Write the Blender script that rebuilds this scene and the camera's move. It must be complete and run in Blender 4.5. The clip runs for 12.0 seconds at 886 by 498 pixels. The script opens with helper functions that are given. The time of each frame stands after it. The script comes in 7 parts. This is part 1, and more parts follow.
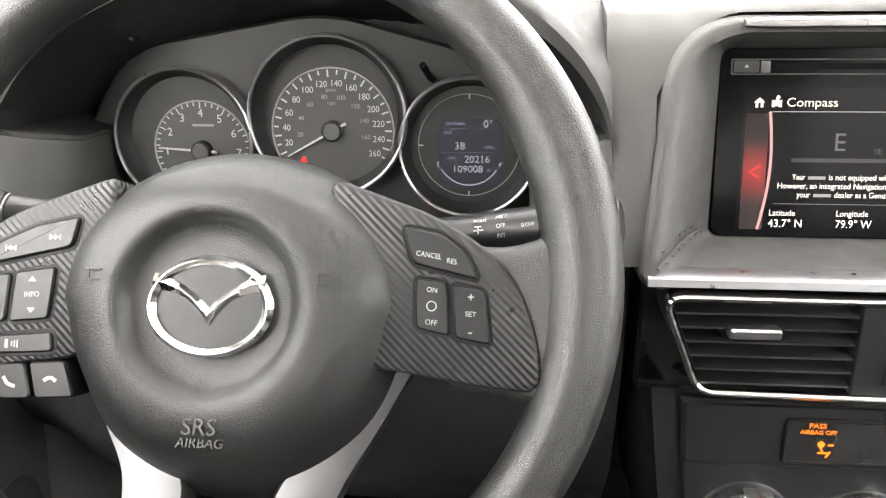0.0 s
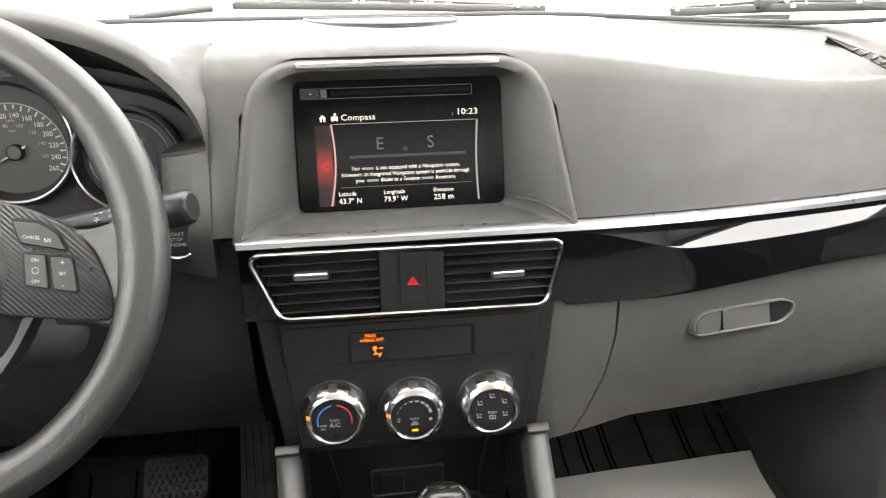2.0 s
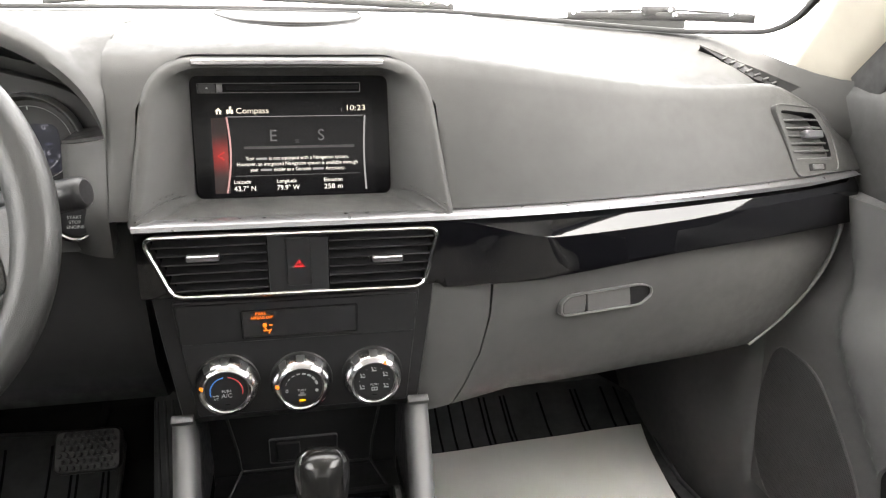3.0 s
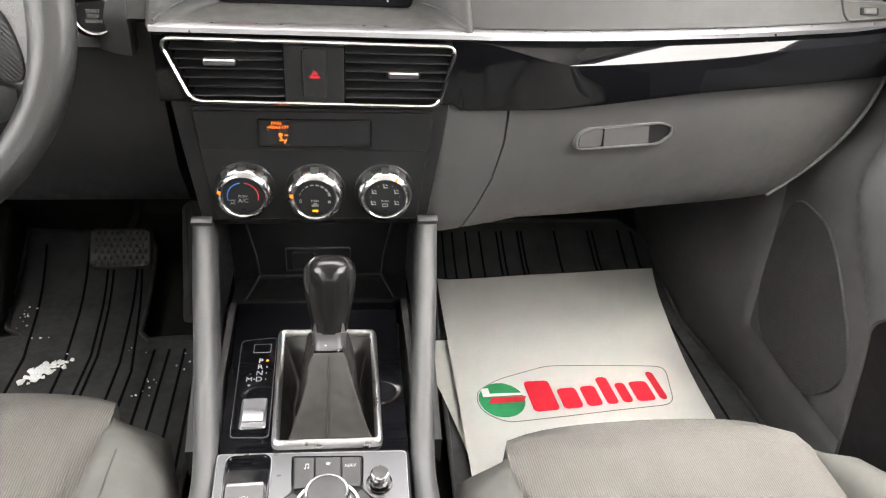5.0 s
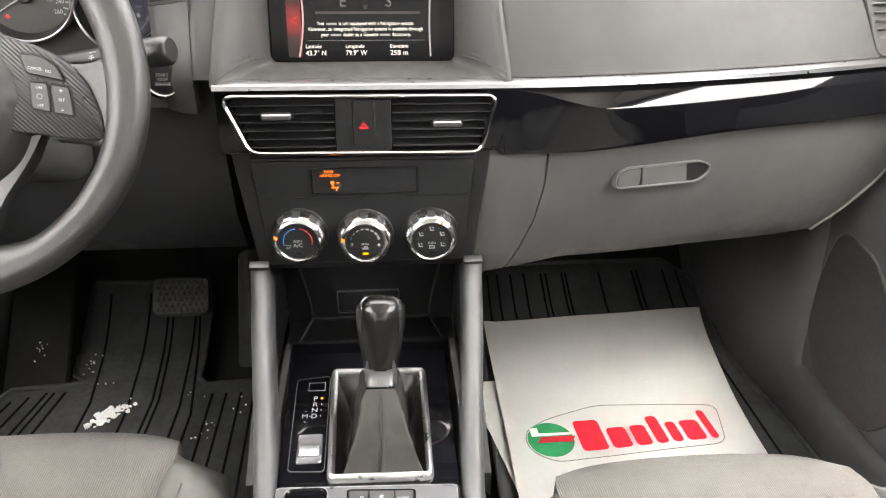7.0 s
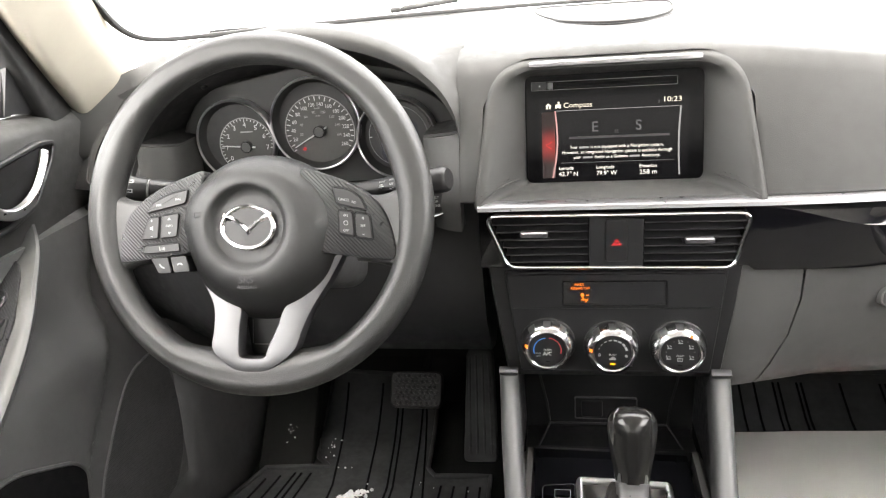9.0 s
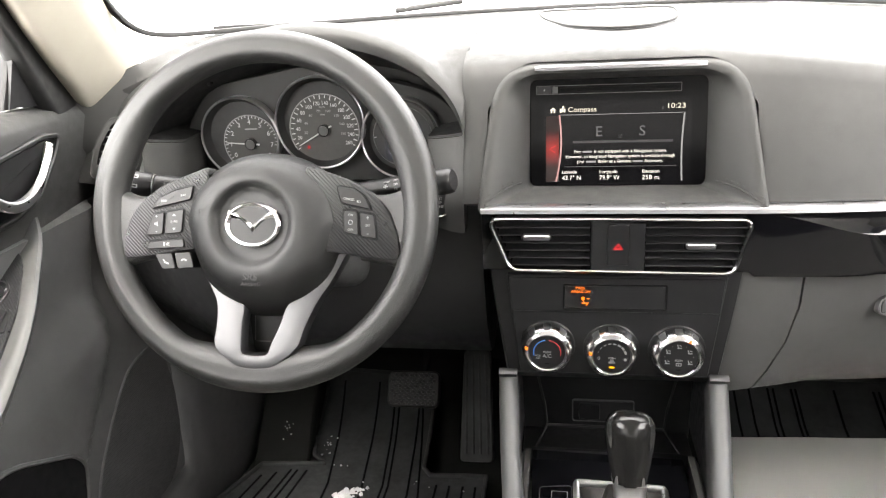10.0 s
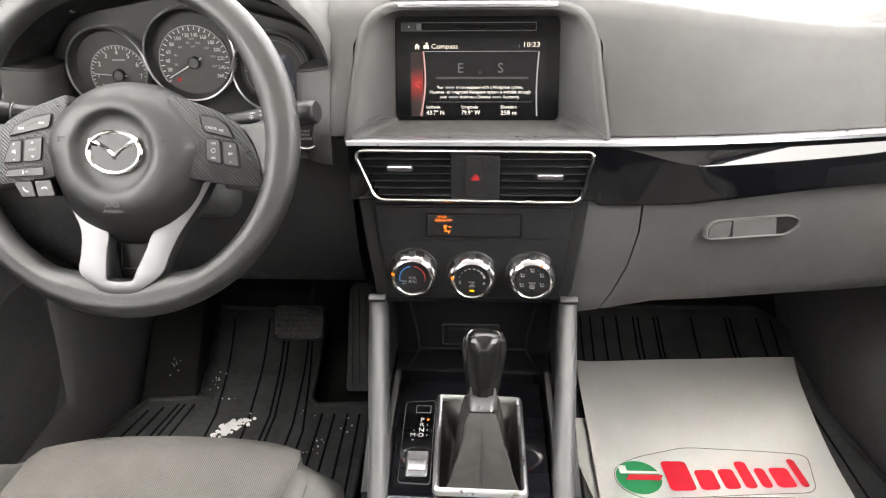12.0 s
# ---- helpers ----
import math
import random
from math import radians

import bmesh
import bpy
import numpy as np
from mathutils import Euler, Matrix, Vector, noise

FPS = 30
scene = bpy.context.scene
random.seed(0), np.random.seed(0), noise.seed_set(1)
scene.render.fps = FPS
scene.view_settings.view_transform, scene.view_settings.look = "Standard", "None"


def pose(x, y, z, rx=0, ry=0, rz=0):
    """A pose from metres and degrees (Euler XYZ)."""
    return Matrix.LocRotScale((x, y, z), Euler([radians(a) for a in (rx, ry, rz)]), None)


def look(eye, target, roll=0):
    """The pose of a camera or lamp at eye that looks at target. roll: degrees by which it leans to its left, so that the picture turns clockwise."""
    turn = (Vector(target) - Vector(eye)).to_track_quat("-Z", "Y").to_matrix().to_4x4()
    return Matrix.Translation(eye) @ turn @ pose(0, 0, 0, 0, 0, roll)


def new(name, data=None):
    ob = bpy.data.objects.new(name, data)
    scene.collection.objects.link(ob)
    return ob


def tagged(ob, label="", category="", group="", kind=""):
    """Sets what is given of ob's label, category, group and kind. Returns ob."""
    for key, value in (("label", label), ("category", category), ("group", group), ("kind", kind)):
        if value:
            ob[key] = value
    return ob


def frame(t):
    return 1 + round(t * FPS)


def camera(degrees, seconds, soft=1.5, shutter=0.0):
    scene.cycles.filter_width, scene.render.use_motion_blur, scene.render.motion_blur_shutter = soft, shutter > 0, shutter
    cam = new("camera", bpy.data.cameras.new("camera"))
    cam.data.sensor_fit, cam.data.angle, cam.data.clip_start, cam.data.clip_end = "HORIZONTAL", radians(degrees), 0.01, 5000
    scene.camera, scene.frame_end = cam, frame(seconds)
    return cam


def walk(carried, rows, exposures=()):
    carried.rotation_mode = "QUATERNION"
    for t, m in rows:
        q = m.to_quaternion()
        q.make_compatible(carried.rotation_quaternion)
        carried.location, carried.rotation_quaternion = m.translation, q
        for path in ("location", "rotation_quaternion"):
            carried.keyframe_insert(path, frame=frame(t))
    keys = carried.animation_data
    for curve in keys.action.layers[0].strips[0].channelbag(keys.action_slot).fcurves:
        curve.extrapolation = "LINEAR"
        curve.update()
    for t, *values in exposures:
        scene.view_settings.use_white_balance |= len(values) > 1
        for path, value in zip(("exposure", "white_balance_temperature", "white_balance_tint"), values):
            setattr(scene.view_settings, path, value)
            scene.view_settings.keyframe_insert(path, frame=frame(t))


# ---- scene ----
cam = camera(62.7, 12.0, soft=1.2)
SKY, SUN = 0.15, 0.11
LAMP = 0.06         # strength of small lit signs against the daylight
EXPOSURES = [(0.0, 4.81, 7000, 10), (1.0, 4.72, 7000, 10), (2.5, 4.49, 7000, 10), (4.5, 4.62, 7000, 10), (6.0, 4.79, 7000, 10),
             (6.5, 4.83, 7000, 10), (7.5, 4.75, 7000, 10), (9.5, 4.61, 7000, 10), (11.0, 4.59, 7000, 10), (12.0, 4.61, 7000, 10)]
PATH = [
    (0, (-0.235, 0.002, 0.737), (-0.393, 1.904, 0.141), -0.3),
    (0.5, (-0.225, -0.023, 0.743), (-0.368, 1.878, 0.136), -0.4),
    (1, (-0.216, -0.061, 0.737), (-0.334, 1.835, 0.111), -0.7),
    (1.5, (-0.131, -0.102, 0.768), (-0.08, 1.798, 0.145), -1.3),
    (2, (-0.049, -0.199, 0.776), (0.198, 1.689, 0.164), -1.2),
    (2.5, (-0.01, -0.256, 0.795), (0.342, 1.612, 0.173), -0.2),
    (2.7, (-0.005, -0.266, 0.796), (0.37, 1.594, 0.162), 0.2),
    (4.3, (0.033, -0.273, 0.822), (0.387, 1.502, -0.029), 4.8),
    (4.5, (0.03, -0.28, 0.814), (0.361, 1.473, -0.09), 4.6),
    (5, (0.025, -0.29, 0.786), (0.304, 1.389, -0.264), 4.2),
    (5.5, (0.021, -0.309, 0.759), (0.262, 1.298, -0.407), 3.7),
    (6, (0.02, -0.315, 0.761), (0.237, 1.266, -0.444), 3.1),
    (6.5, (0.021, -0.318, 0.776), (0.222, 1.342, -0.322), 2.2),
    (7, (0.021, -0.321, 0.793), (0.179, 1.437, -0.146), 0.8),
    (7.5, (0.017, -0.329, 0.802), (0.083, 1.489, -0.028), -0.9),
    (7.7, (0.013, -0.333, 0.81), (0.025, 1.499, 0.006), -1.7),
    (9.3, (-0.058, -0.351, 0.839), (-0.428, 1.485, 0.136), -4.4),
    (9.5, (-0.06, -0.35, 0.838), (-0.432, 1.485, 0.136), -4.2),
    (10, (-0.056, -0.355, 0.842), (-0.384, 1.486, 0.131), -3.3),
    (10.5, (-0.043, -0.367, 0.842), (-0.293, 1.48, 0.118), -2.3),
    (11, (-0.028, -0.377, 0.84), (-0.196, 1.468, 0.086), -1.4),
    (11.5, (-0.011, -0.387, 0.838), (-0.126, 1.443, 0.04), -0.9),
    (12, (0.003, -0.399, 0.835), (-0.086, 1.411, -0.01), -0.7),
]
walk(cam, [(t, look(eye, target, roll)) for t, eye, target, roll in PATH], EXPOSURES)

# ---- world and light ----
world = bpy.data.worlds.new("winter_sky")
scene.world = world
world.use_nodes = True
wn = world.node_tree.nodes
wl = world.node_tree.links
sky = wn.new("ShaderNodeTexSky")
sky.sky_type = "NISHITA"
sky.sun_disc = False
sky.sun_elevation = radians(63.5)
sky.sun_rotation = radians(173.5)
sky.air_density = 1.0
sky.dust_density = 4.0
# thick cloud: the blue is washed out to a pale grey
cloud = wn.new("ShaderNodeHueSaturation")
cloud.inputs["Saturation"].default_value = 0.12
wl.new(sky.outputs["Color"], cloud.inputs["Color"])
wl.new(cloud.outputs["Color"], wn["Background"].inputs["Color"])
wn["Background"].inputs["Strength"].default_value = SKY
sun_data = bpy.data.lights.new("sun", "SUN")
sun_data.energy, sun_data.angle, sun_data.color = SUN, radians(50), (1.0, 0.98, 0.95)
sun = new("sun", sun_data)
sun.matrix_world = look((0.09, -0.79, 1.60), (0, 0, 0))


# ---- materials ----
def material(name, color, rough=0.5, metal=0.0, grain=0.0, grain_size=0.001, leather=0.0, cell=0.0015, crease=0.22, vary=0.12,
             vary_size=0.08, rough_vary=0.08, coat=0.0, spec=0.5, aniso=None, weave=None):
    """A surface with colour variation, a fine noise grain and, where wanted, a cell-like leather grain or woven ribs."""
    m = bpy.data.materials.new(name)
    m.use_nodes = True
    n, l = m.node_tree.nodes, m.node_tree.links
    b = n["Principled BSDF"]
    b.inputs["Roughness"].default_value = rough
    b.inputs["Metallic"].default_value = metal
    b.inputs["Specular IOR Level"].default_value = spec
    b.inputs["Coat Weight"].default_value = coat
    b.inputs["Coat Roughness"].default_value = 0.03
    tc = n.new("ShaderNodeTexCoord")
    big = n.new("ShaderNodeTexNoise")
    big.inputs["Scale"].default_value = 1.0 / vary_size
    big.inputs["Detail"].default_value = 4
    l.new(tc.outputs["Object"], big.inputs["Vector"])
    ramp = n.new("ShaderNodeMapRange")
    ramp.inputs["From Min"].default_value, ramp.inputs["From Max"].default_value = 0.3, 0.7
    ramp.inputs["To Min"].default_value, ramp.inputs["To Max"].default_value = 1 - vary, 1 + vary
    l.new(big.outputs["Fac"], ramp.inputs["Value"])
    mix = n.new("ShaderNodeVectorMath")
    mix.operation = "SCALE"
    mix.inputs[0].default_value = color[:3]
    l.new(ramp.outputs["Result"], mix.inputs["Scale"])
    l.new(mix.outputs["Vector"], b.inputs["Base Color"])
    rr = n.new("ShaderNodeMapRange")
    rr.inputs["From Min"].default_value, rr.inputs["From Max"].default_value = 0.3, 0.7
    rr.inputs["To Min"].default_value, rr.inputs["To Max"].default_value = max(0, rough - rough_vary), min(1, rough + rough_vary)
    fine = n.new("ShaderNodeTexNoise")
    fine.inputs["Scale"].default_value = 6.0 / vary_size
    fine.inputs["Detail"].default_value = 3
    l.new(tc.outputs["Object"], fine.inputs["Vector"])
    l.new(fine.outputs["Fac"], rr.inputs["Value"])
    l.new(rr.outputs["Result"], b.inputs["Roughness"])
    normal = None
    if grain:
        g = n.new("ShaderNodeTexNoise")
        g.inputs["Scale"].default_value = 1.0 / grain_size
        g.inputs["Detail"].default_value = 2
        l.new(tc.outputs["Object"], g.inputs["Vector"])
        bump = n.new("ShaderNodeBump")
        bump.inputs["Strength"].default_value = grain
        bump.inputs["Distance"].default_value = 0.0006
        l.new(g.outputs["Fac"], bump.inputs["Height"])
        normal = bump
    if leather:
        v = n.new("ShaderNodeTexVoronoi")
        v.feature = "DISTANCE_TO_EDGE"
        v.inputs["Scale"].default_value = 1.0 / cell
        warp = n.new("ShaderNodeTexNoise")
        warp.inputs["Scale"].default_value = 0.6 / cell
        l.new(tc.outputs["Object"], warp.inputs["Vector"])
        add = n.new("ShaderNodeVectorMath")
        add.operation = "MULTIPLY_ADD"
        add.inputs[1].default_value = (cell * 0.8,) * 3
        l.new(warp.outputs["Color"], add.inputs[0])
        l.new(tc.outputs["Object"], add.inputs[2])
        l.new(add.outputs["Vector"], v.inputs["Vector"])
        cut = n.new("ShaderNodeMapRange")
        cut.interpolation_type = "SMOOTHSTEP"
        cut.inputs["From Max"].default_value = crease
        l.new(v.outputs["Distance"], cut.inputs["Value"])
        bump = n.new("ShaderNodeBump")
        bump.inputs["Strength"].default_value = leather
        bump.inputs["Distance"].default_value = 0.30 * cell
        l.new(cut.outputs["Result"], bump.inputs["Height"])
        if normal:
            l.new(normal.outputs["Normal"], bump.inputs["Normal"])
        normal = bump
    if weave:
        axis, pitch, depth = weave
        w = n.new("ShaderNodeTexWave")
        w.bands_direction = axis
        w.inputs["Scale"].default_value = 0.314 / pitch
        w.inputs["Distortion"].default_value = 0.25
        w.inputs["Detail"].default_value = 2
        w.inputs["Detail Scale"].default_value = 60
        l.new(tc.outputs["Object"], w.inputs["Vector"])
        bump = n.new("ShaderNodeBump")
        bump.inputs["Strength"].default_value = depth
        bump.inputs["Distance"].default_value = 0.0012
        l.new(w.outputs["Fac"], bump.inputs["Height"])
        if normal:
            l.new(normal.outputs["Normal"], bump.inputs["Normal"])
        normal = bump
        # base colour dimmed in the furrows too, a painted shade between ribs
        shade = n.new("ShaderNodeMapRange")
        shade.inputs["To Min"].default_value, shade.inputs["To Max"].default_value = 0.80, 1.06
        l.new(w.outputs["Fac"], shade.inputs["Value"])
        rib = n.new("ShaderNodeVectorMath")
        rib.operation = "SCALE"
        l.new(mix.outputs["Vector"], rib.inputs[0])
        l.new(shade.outputs["Result"], rib.inputs["Scale"])
        l.new(rib.outputs["Vector"], b.inputs["Base Color"])
    if normal:
        l.new(normal.outputs["Normal"], b.inputs["Normal"])
    return m


def perforated(name, color, pitch):
    """Plastic with rows of small dark holes."""
    m = material(name, color, 0.5, grain=0.08, grain_size=0.0012, spec=0.3)
    n, l = m.node_tree.nodes, m.node_tree.links
    b = n["Principled BSDF"]
    tc = n.new("ShaderNodeTexCoord")
    cell = n.new("ShaderNodeTexVoronoi")
    cell.inputs["Scale"].default_value = 1.0 / pitch
    cell.inputs["Randomness"].default_value = 0.0
    l.new(tc.outputs["Object"], cell.inputs["Vector"])
    hole = n.new("ShaderNodeMapRange")
    hole.interpolation_type = "SMOOTHSTEP"
    hole.inputs["From Min"].default_value, hole.inputs["From Max"].default_value = 0.22, 0.34
    l.new(cell.outputs["Distance"], hole.inputs["Value"])
    mix = n.new("ShaderNodeMix")
    mix.data_type = "RGBA"
    mix.inputs["A"].default_value = (0.006, 0.006, 0.006, 1)
    l.new(b.inputs["Base Color"].links[0].from_socket, mix.inputs["B"])
    l.new(hole.outputs["Result"], mix.inputs["Factor"])
    l.new(mix.outputs["Result"], b.inputs["Base Color"])
    return m


def glow(name, color, strength):
    m = bpy.data.materials.new(name)
    m.use_nodes = True
    b = m.node_tree.nodes["Principled BSDF"]
    b.inputs["Base Color"].default_value = (0.02, 0.02, 0.02, 1)
    b.inputs["Emission Color"].default_value = (*color, 1)
    b.inputs["Emission Strength"].default_value = strength * LAMP
    b.inputs["Roughness"].default_value = 0.4
    b.inputs["Specular IOR Level"].default_value = 0.15
    return m


def glass(name, rough=0.0, tint=1.0):
    m = bpy.data.materials.new(name)
    m.use_nodes = True
    n, l = m.node_tree.nodes, m.node_tree.links
    tr = n.new("ShaderNodeBsdfTransparent")
    tr.inputs["Color"].default_value = (tint, tint, tint, 1)
    gl = n.new("ShaderNodeBsdfGlossy")
    gl.inputs["Roughness"].default_value = rough
    mx = n.new("ShaderNodeMixShader")
    mx.inputs["Fac"].default_value = 0.06
    l.new(tr.outputs["BSDF"], mx.inputs[1])
    l.new(gl.outputs["BSDF"], mx.inputs[2])
    l.new(mx.outputs["Shader"], n["Material Output"].inputs["Surface"])
    return m


SOFT = material("soft_grained_dash_plastic", (0.038, 0.038, 0.037), 0.54, grain=0.08, grain_size=0.0012, leather=0.20, cell=0.0013, spec=0.33)
DOORLOW = material("dark_door_plastic", (0.086, 0.086, 0.086), 0.48, grain=0.08, grain_size=0.0012, leather=0.12, cell=0.0012, spec=0.35)
HARD = material("hard_grained_plastic", (0.061, 0.0606, 0.0600), 0.46, grain=0.08, grain_size=0.0012, leather=0.12, cell=0.0012, spec=0.4)
CONSOLE = material("console_plastic", (0.066, 0.066, 0.066), 0.42, grain=0.08, grain_size=0.0012, leather=0.10, cell=0.0012)
ARMTRIM = material("grey_armrest_plastic", (0.070, 0.070, 0.069), 0.42, grain=0.1, grain_size=0.0012)
DARK = material("matt_black_plastic", (0.005, 0.005, 0.0055), 0.5, spec=0.22, grain=0.25, grain_size=0.0008)
PANEL = material("smooth_charcoal_plastic", (0.0095, 0.0096, 0.0105), 0.40, grain=0.12, grain_size=0.0006, vary_size=0.05)
GLOSS = material("piano_black_lacquer", (0.004, 0.004, 0.005), 0.04, rough_vary=0.01, vary=0.05, coat=0.12)
CHROME = material("bright_chrome", (0.86, 0.86, 0.86), 0.12, 1.0, vary=0.02, rough_vary=0.02)
SATIN = material("satin_silver_paint", (0.37, 0.37, 0.38), 0.30, 0.95, vary=0.03, rough_vary=0.03)
SPOKE = material("satin_silver_spoke_paint", (0.092, 0.092, 0.095), 0.40, 0.85, vary=0.03, rough_vary=0.03)
GREYTRIM = material("grey_metallic_plastic", (0.085, 0.085, 0.087), 0.40, 0.2, vary=0.03, rough_vary=0.03)
WHEEL = material("grained_wheel_urethane", (0.0115, 0.0115, 0.0112), 0.36, leather=0.38, cell=0.0014, crease=0.17, spec=0.82, vary_size=0.05, rough_vary=0.03)
HUBMAT = material("grained_airbag_cover", (0.010, 0.010, 0.0100), 0.36, leather=0.40, cell=0.0011, crease=0.17, spec=0.64, vary_size=0.05, rough_vary=0.03)
CARBON = material("ribbed_carbon_look_plastic", (0.015, 0.015, 0.016), 0.34, grain=0.05, grain_size=0.0006, weave=("DIAGONAL", 0.0020, 0.40))
BUTTON = material("black_button_plastic", (0.009, 0.009, 0.0098), 0.4, grain=0.1, grain_size=0.0005, vary_size=0.02)
FABRIC = material("ribbed_grey_seat_cloth", (0.165, 0.158, 0.148), 0.9, grain=0.6, grain_size=0.0006, weave=("X", 0.0024, 0.5), spec=0.2, vary_size=0.12)
PLAINCLOTH = material("plain_grey_seat_cloth", (0.128, 0.127, 0.119), 0.88, grain=0.7, grain_size=0.0006, spec=0.2, vary=0.18, vary_size=0.07)
RUBBER = material("black_rubber", (0.045, 0.046, 0.048), 0.60, spec=0.25, grain=0.35, grain_size=0.001, vary=0.3, vary_size=0.06, rough_vary=0.15)
KICK = material("dark_footwell_plastic", (0.062, 0.0622, 0.063), 0.46, grain=0.2, grain_size=0.0008, spec=0.3)
CARPET = material("black_floor_carpet", (0.018, 0.0183, 0.018), 0.95, grain=1.0, grain_size=0.0012, spec=0.04)
PAPER = material("white_paper", (0.83, 0.83, 0.815), 0.75, grain=0.12, grain_size=0.004, vary=0.03, vary_size=0.1)
PRINT_RED = material("red_ink", (0.60, 0.015, 0.035), 0.6, vary=0.05)
PRINT_GREEN = material("green_ink", (0.02, 0.27, 0.10), 0.6, vary=0.15, vary_size=0.02)
PRINT_GREY = material("grey_ink", (0.20, 0.20, 0.20), 0.6)
BEIGE = material("beige_pillar_trim", (0.38, 0.355, 0.30), 0.7, grain=0.3, grain_size=0.001, vary=0.05)
HEADLINER = material("pale_headliner_cloth", (0.50, 0.48, 0.44), 0.9, grain=0.6, grain_size=0.001, vary=0.05)
LEATHER = material("black_gaiter_leather", (0.030, 0.0280, 0.0262), 0.50, leather=0.22, cell=0.0014, spec=0.4)
SNOW = material("snow", (0.86, 0.87, 0.88), 0.6, grain=0.6, grain_size=0.003, vary=0.04)
WHITE = material("white_marking", (0.38, 0.38, 0.38), 0.5, vary=0.03)
GREYMARK = material("grey_marking", (0.20, 0.20, 0.20), 0.5, vary=0.05)
THREAD = material("grey_thread", (0.050, 0.049, 0.048), 0.8, vary=0.1, vary_size=0.01)
DIALFACE = material("dark_dial_face", (0.034, 0.033, 0.0315), 0.5, vary=0.08, vary_size=0.03)
SCREENGLASS = material("black_screen_glass", (0.002, 0.002, 0.0024), 0.12, vary=0.05, rough_vary=0.02, spec=0.12)
SEAL = material("black_rubber_seal", (0.008, 0.008, 0.008), 0.6)
EMIT_WHITE = glow("screen_white", (1.0, 0.98, 0.93), 1.1)
EMIT_DIM = glow("screen_grey", (0.75, 0.75, 0.80), 0.13)
EMIT_ROSE = glow("screen_rose_line", (1.0, 0.55, 0.55), 0.55)
EMIT_RED = glow("red_warning_light", (1.0, 0.03, 0.03), 0.9)
EMIT_AMBER = glow("amber_indicator_light", (1.0, 0.20, 0.01), 1.6)
EMIT_LCD = glow("pale_blue_lcd", (0.35, 0.38, 0.62), 0.16)
EMIT_LCDTEXT = glow("pale_lcd_digits", (0.70, 0.72, 0.85), 0.35)
CLEAR = glass("clear_glass")
TINTED = glass("privacy_glass", tint=0.18)


# ---- mesh helpers ----
def finish(bm, name, mat, angle=35, smooth=True):
    bmesh.ops.recalc_face_normals(bm, faces=bm.faces)
    me = bpy.data.meshes.new(name)
    bm.to_mesh(me)
    bm.free()
    me.materials.append(mat)
    if smooth:
        me.polygons.foreach_set("use_smooth", [True] * len(me.polygons))
        me.set_sharp_from_angle(angle=radians(angle))
    return me


def part(name, bm, mat, parent=None, label="", m=None, angle=35):
    """One mesh object; m places its coordinates in the parent's frame."""
    ob = new(name, finish(bm, name, mat, angle))
    ob.parent = parent
    if m is not None:
        ob.matrix_basis = m
    if label:
        ob["label"] = label
    return ob


def thing(name, label, category, m=None, group="", kind=""):
    ob = new(name)
    ob.empty_display_size = 0.02
    if m is not None:
        ob.matrix_basis = m
    return tagged(ob, label, category, group, kind)


def solid(name, bm, mat, label, category, m=None, group="", kind="", angle=35):
    ob = part(name, bm, mat, None, "", m, angle)
    return tagged(ob, label, category, group, kind)


def V(*a):
    return Vector(a)


def loft(rings, closed=True, caps=True, loop=False):
    """A skin through rings of equal length. loop: the last ring joins the first."""
    bm = bmesh.new()
    vs = [[bm.verts.new(p) for p in r] for r in rings]
    n = len(vs[0])
    pairs = list(zip(vs[:-1], vs[1:]))
    if loop:
        pairs.append((vs[-1], vs[0]))
    for a, b in pairs:
        for i in range(n if closed else n - 1):
            j = (i + 1) % n
            try:
                bm.faces.new((a[i], a[j], b[j], b[i]))
            except ValueError:
                pass
    if caps and closed and not loop:
        bm.faces.new(vs[0])
        bm.faces.new(vs[-1][::-1])
    return bm


def circle(r, n=32, cx=0.0, cy=0.0, ry=None):
    ry = r if ry is None else ry
    return [(cx + r * math.cos(2 * math.pi * i / n), cy + ry * math.sin(2 * math.pi * i / n)) for i in range(n)]


def rrect(w, h, r, n=5, cx=0.0, cy=0.0):
    out = []
    for qx, qy, a0 in ((1, 1, 0), (-1, 1, 90), (-1, -1, 180), (1, -1, 270)):
        for i in range(n + 1):
            a = radians(a0 + 90 * i / n)
            out.append((cx + qx * (w / 2 - r) + r * math.cos(a), cy + qy * (h / 2 - r) + r * math.sin(a)))
    return out


def rounded(points, r, n=4):
    """A polygon with its corners rounded by about r."""
    out = []
    k = len(points)
    for i in range(k):
        p, a, b = Vector(points[i]), Vector(points[i - 1]), Vector(points[(i + 1) % k])
        da, db = (a - p), (b - p)
        ra = min(r, da.length * 0.45, db.length * 0.45)
        s, e = p + da.normalized() * ra, p + db.normalized() * ra
        for j in range(n + 1):
            t = j / n
            q = s * (1 - t) ** 2 + p * 2 * t * (1 - t) + e * t * t
            out.append((q.x, q.y))
    return out


def inset(outline, d):
    """The outline moved inwards by d (outwards: minus)."""
    k = len(outline)
    area = sum(outline[i][0] * outline[(i + 1) % k][1] - outline[(i + 1) % k][0] * outline[i][1] for i in range(k))
    s = 1 if area > 0 else -1
    out = []
    for i in range(k):
        a, p, b = Vector(outline[i - 1]), Vector(outline[i]), Vector(outline[(i + 1) % k])
        t = b - a
        if t.length < 1e-9:
            out.append((p.x, p.y))
            continue
        t.normalize()
        out.append((p.x - s * t.y * d, p.y + s * t.x * d))
    return out


def up(outline, z):
    return [V(x, y, z) for x, y in outline]


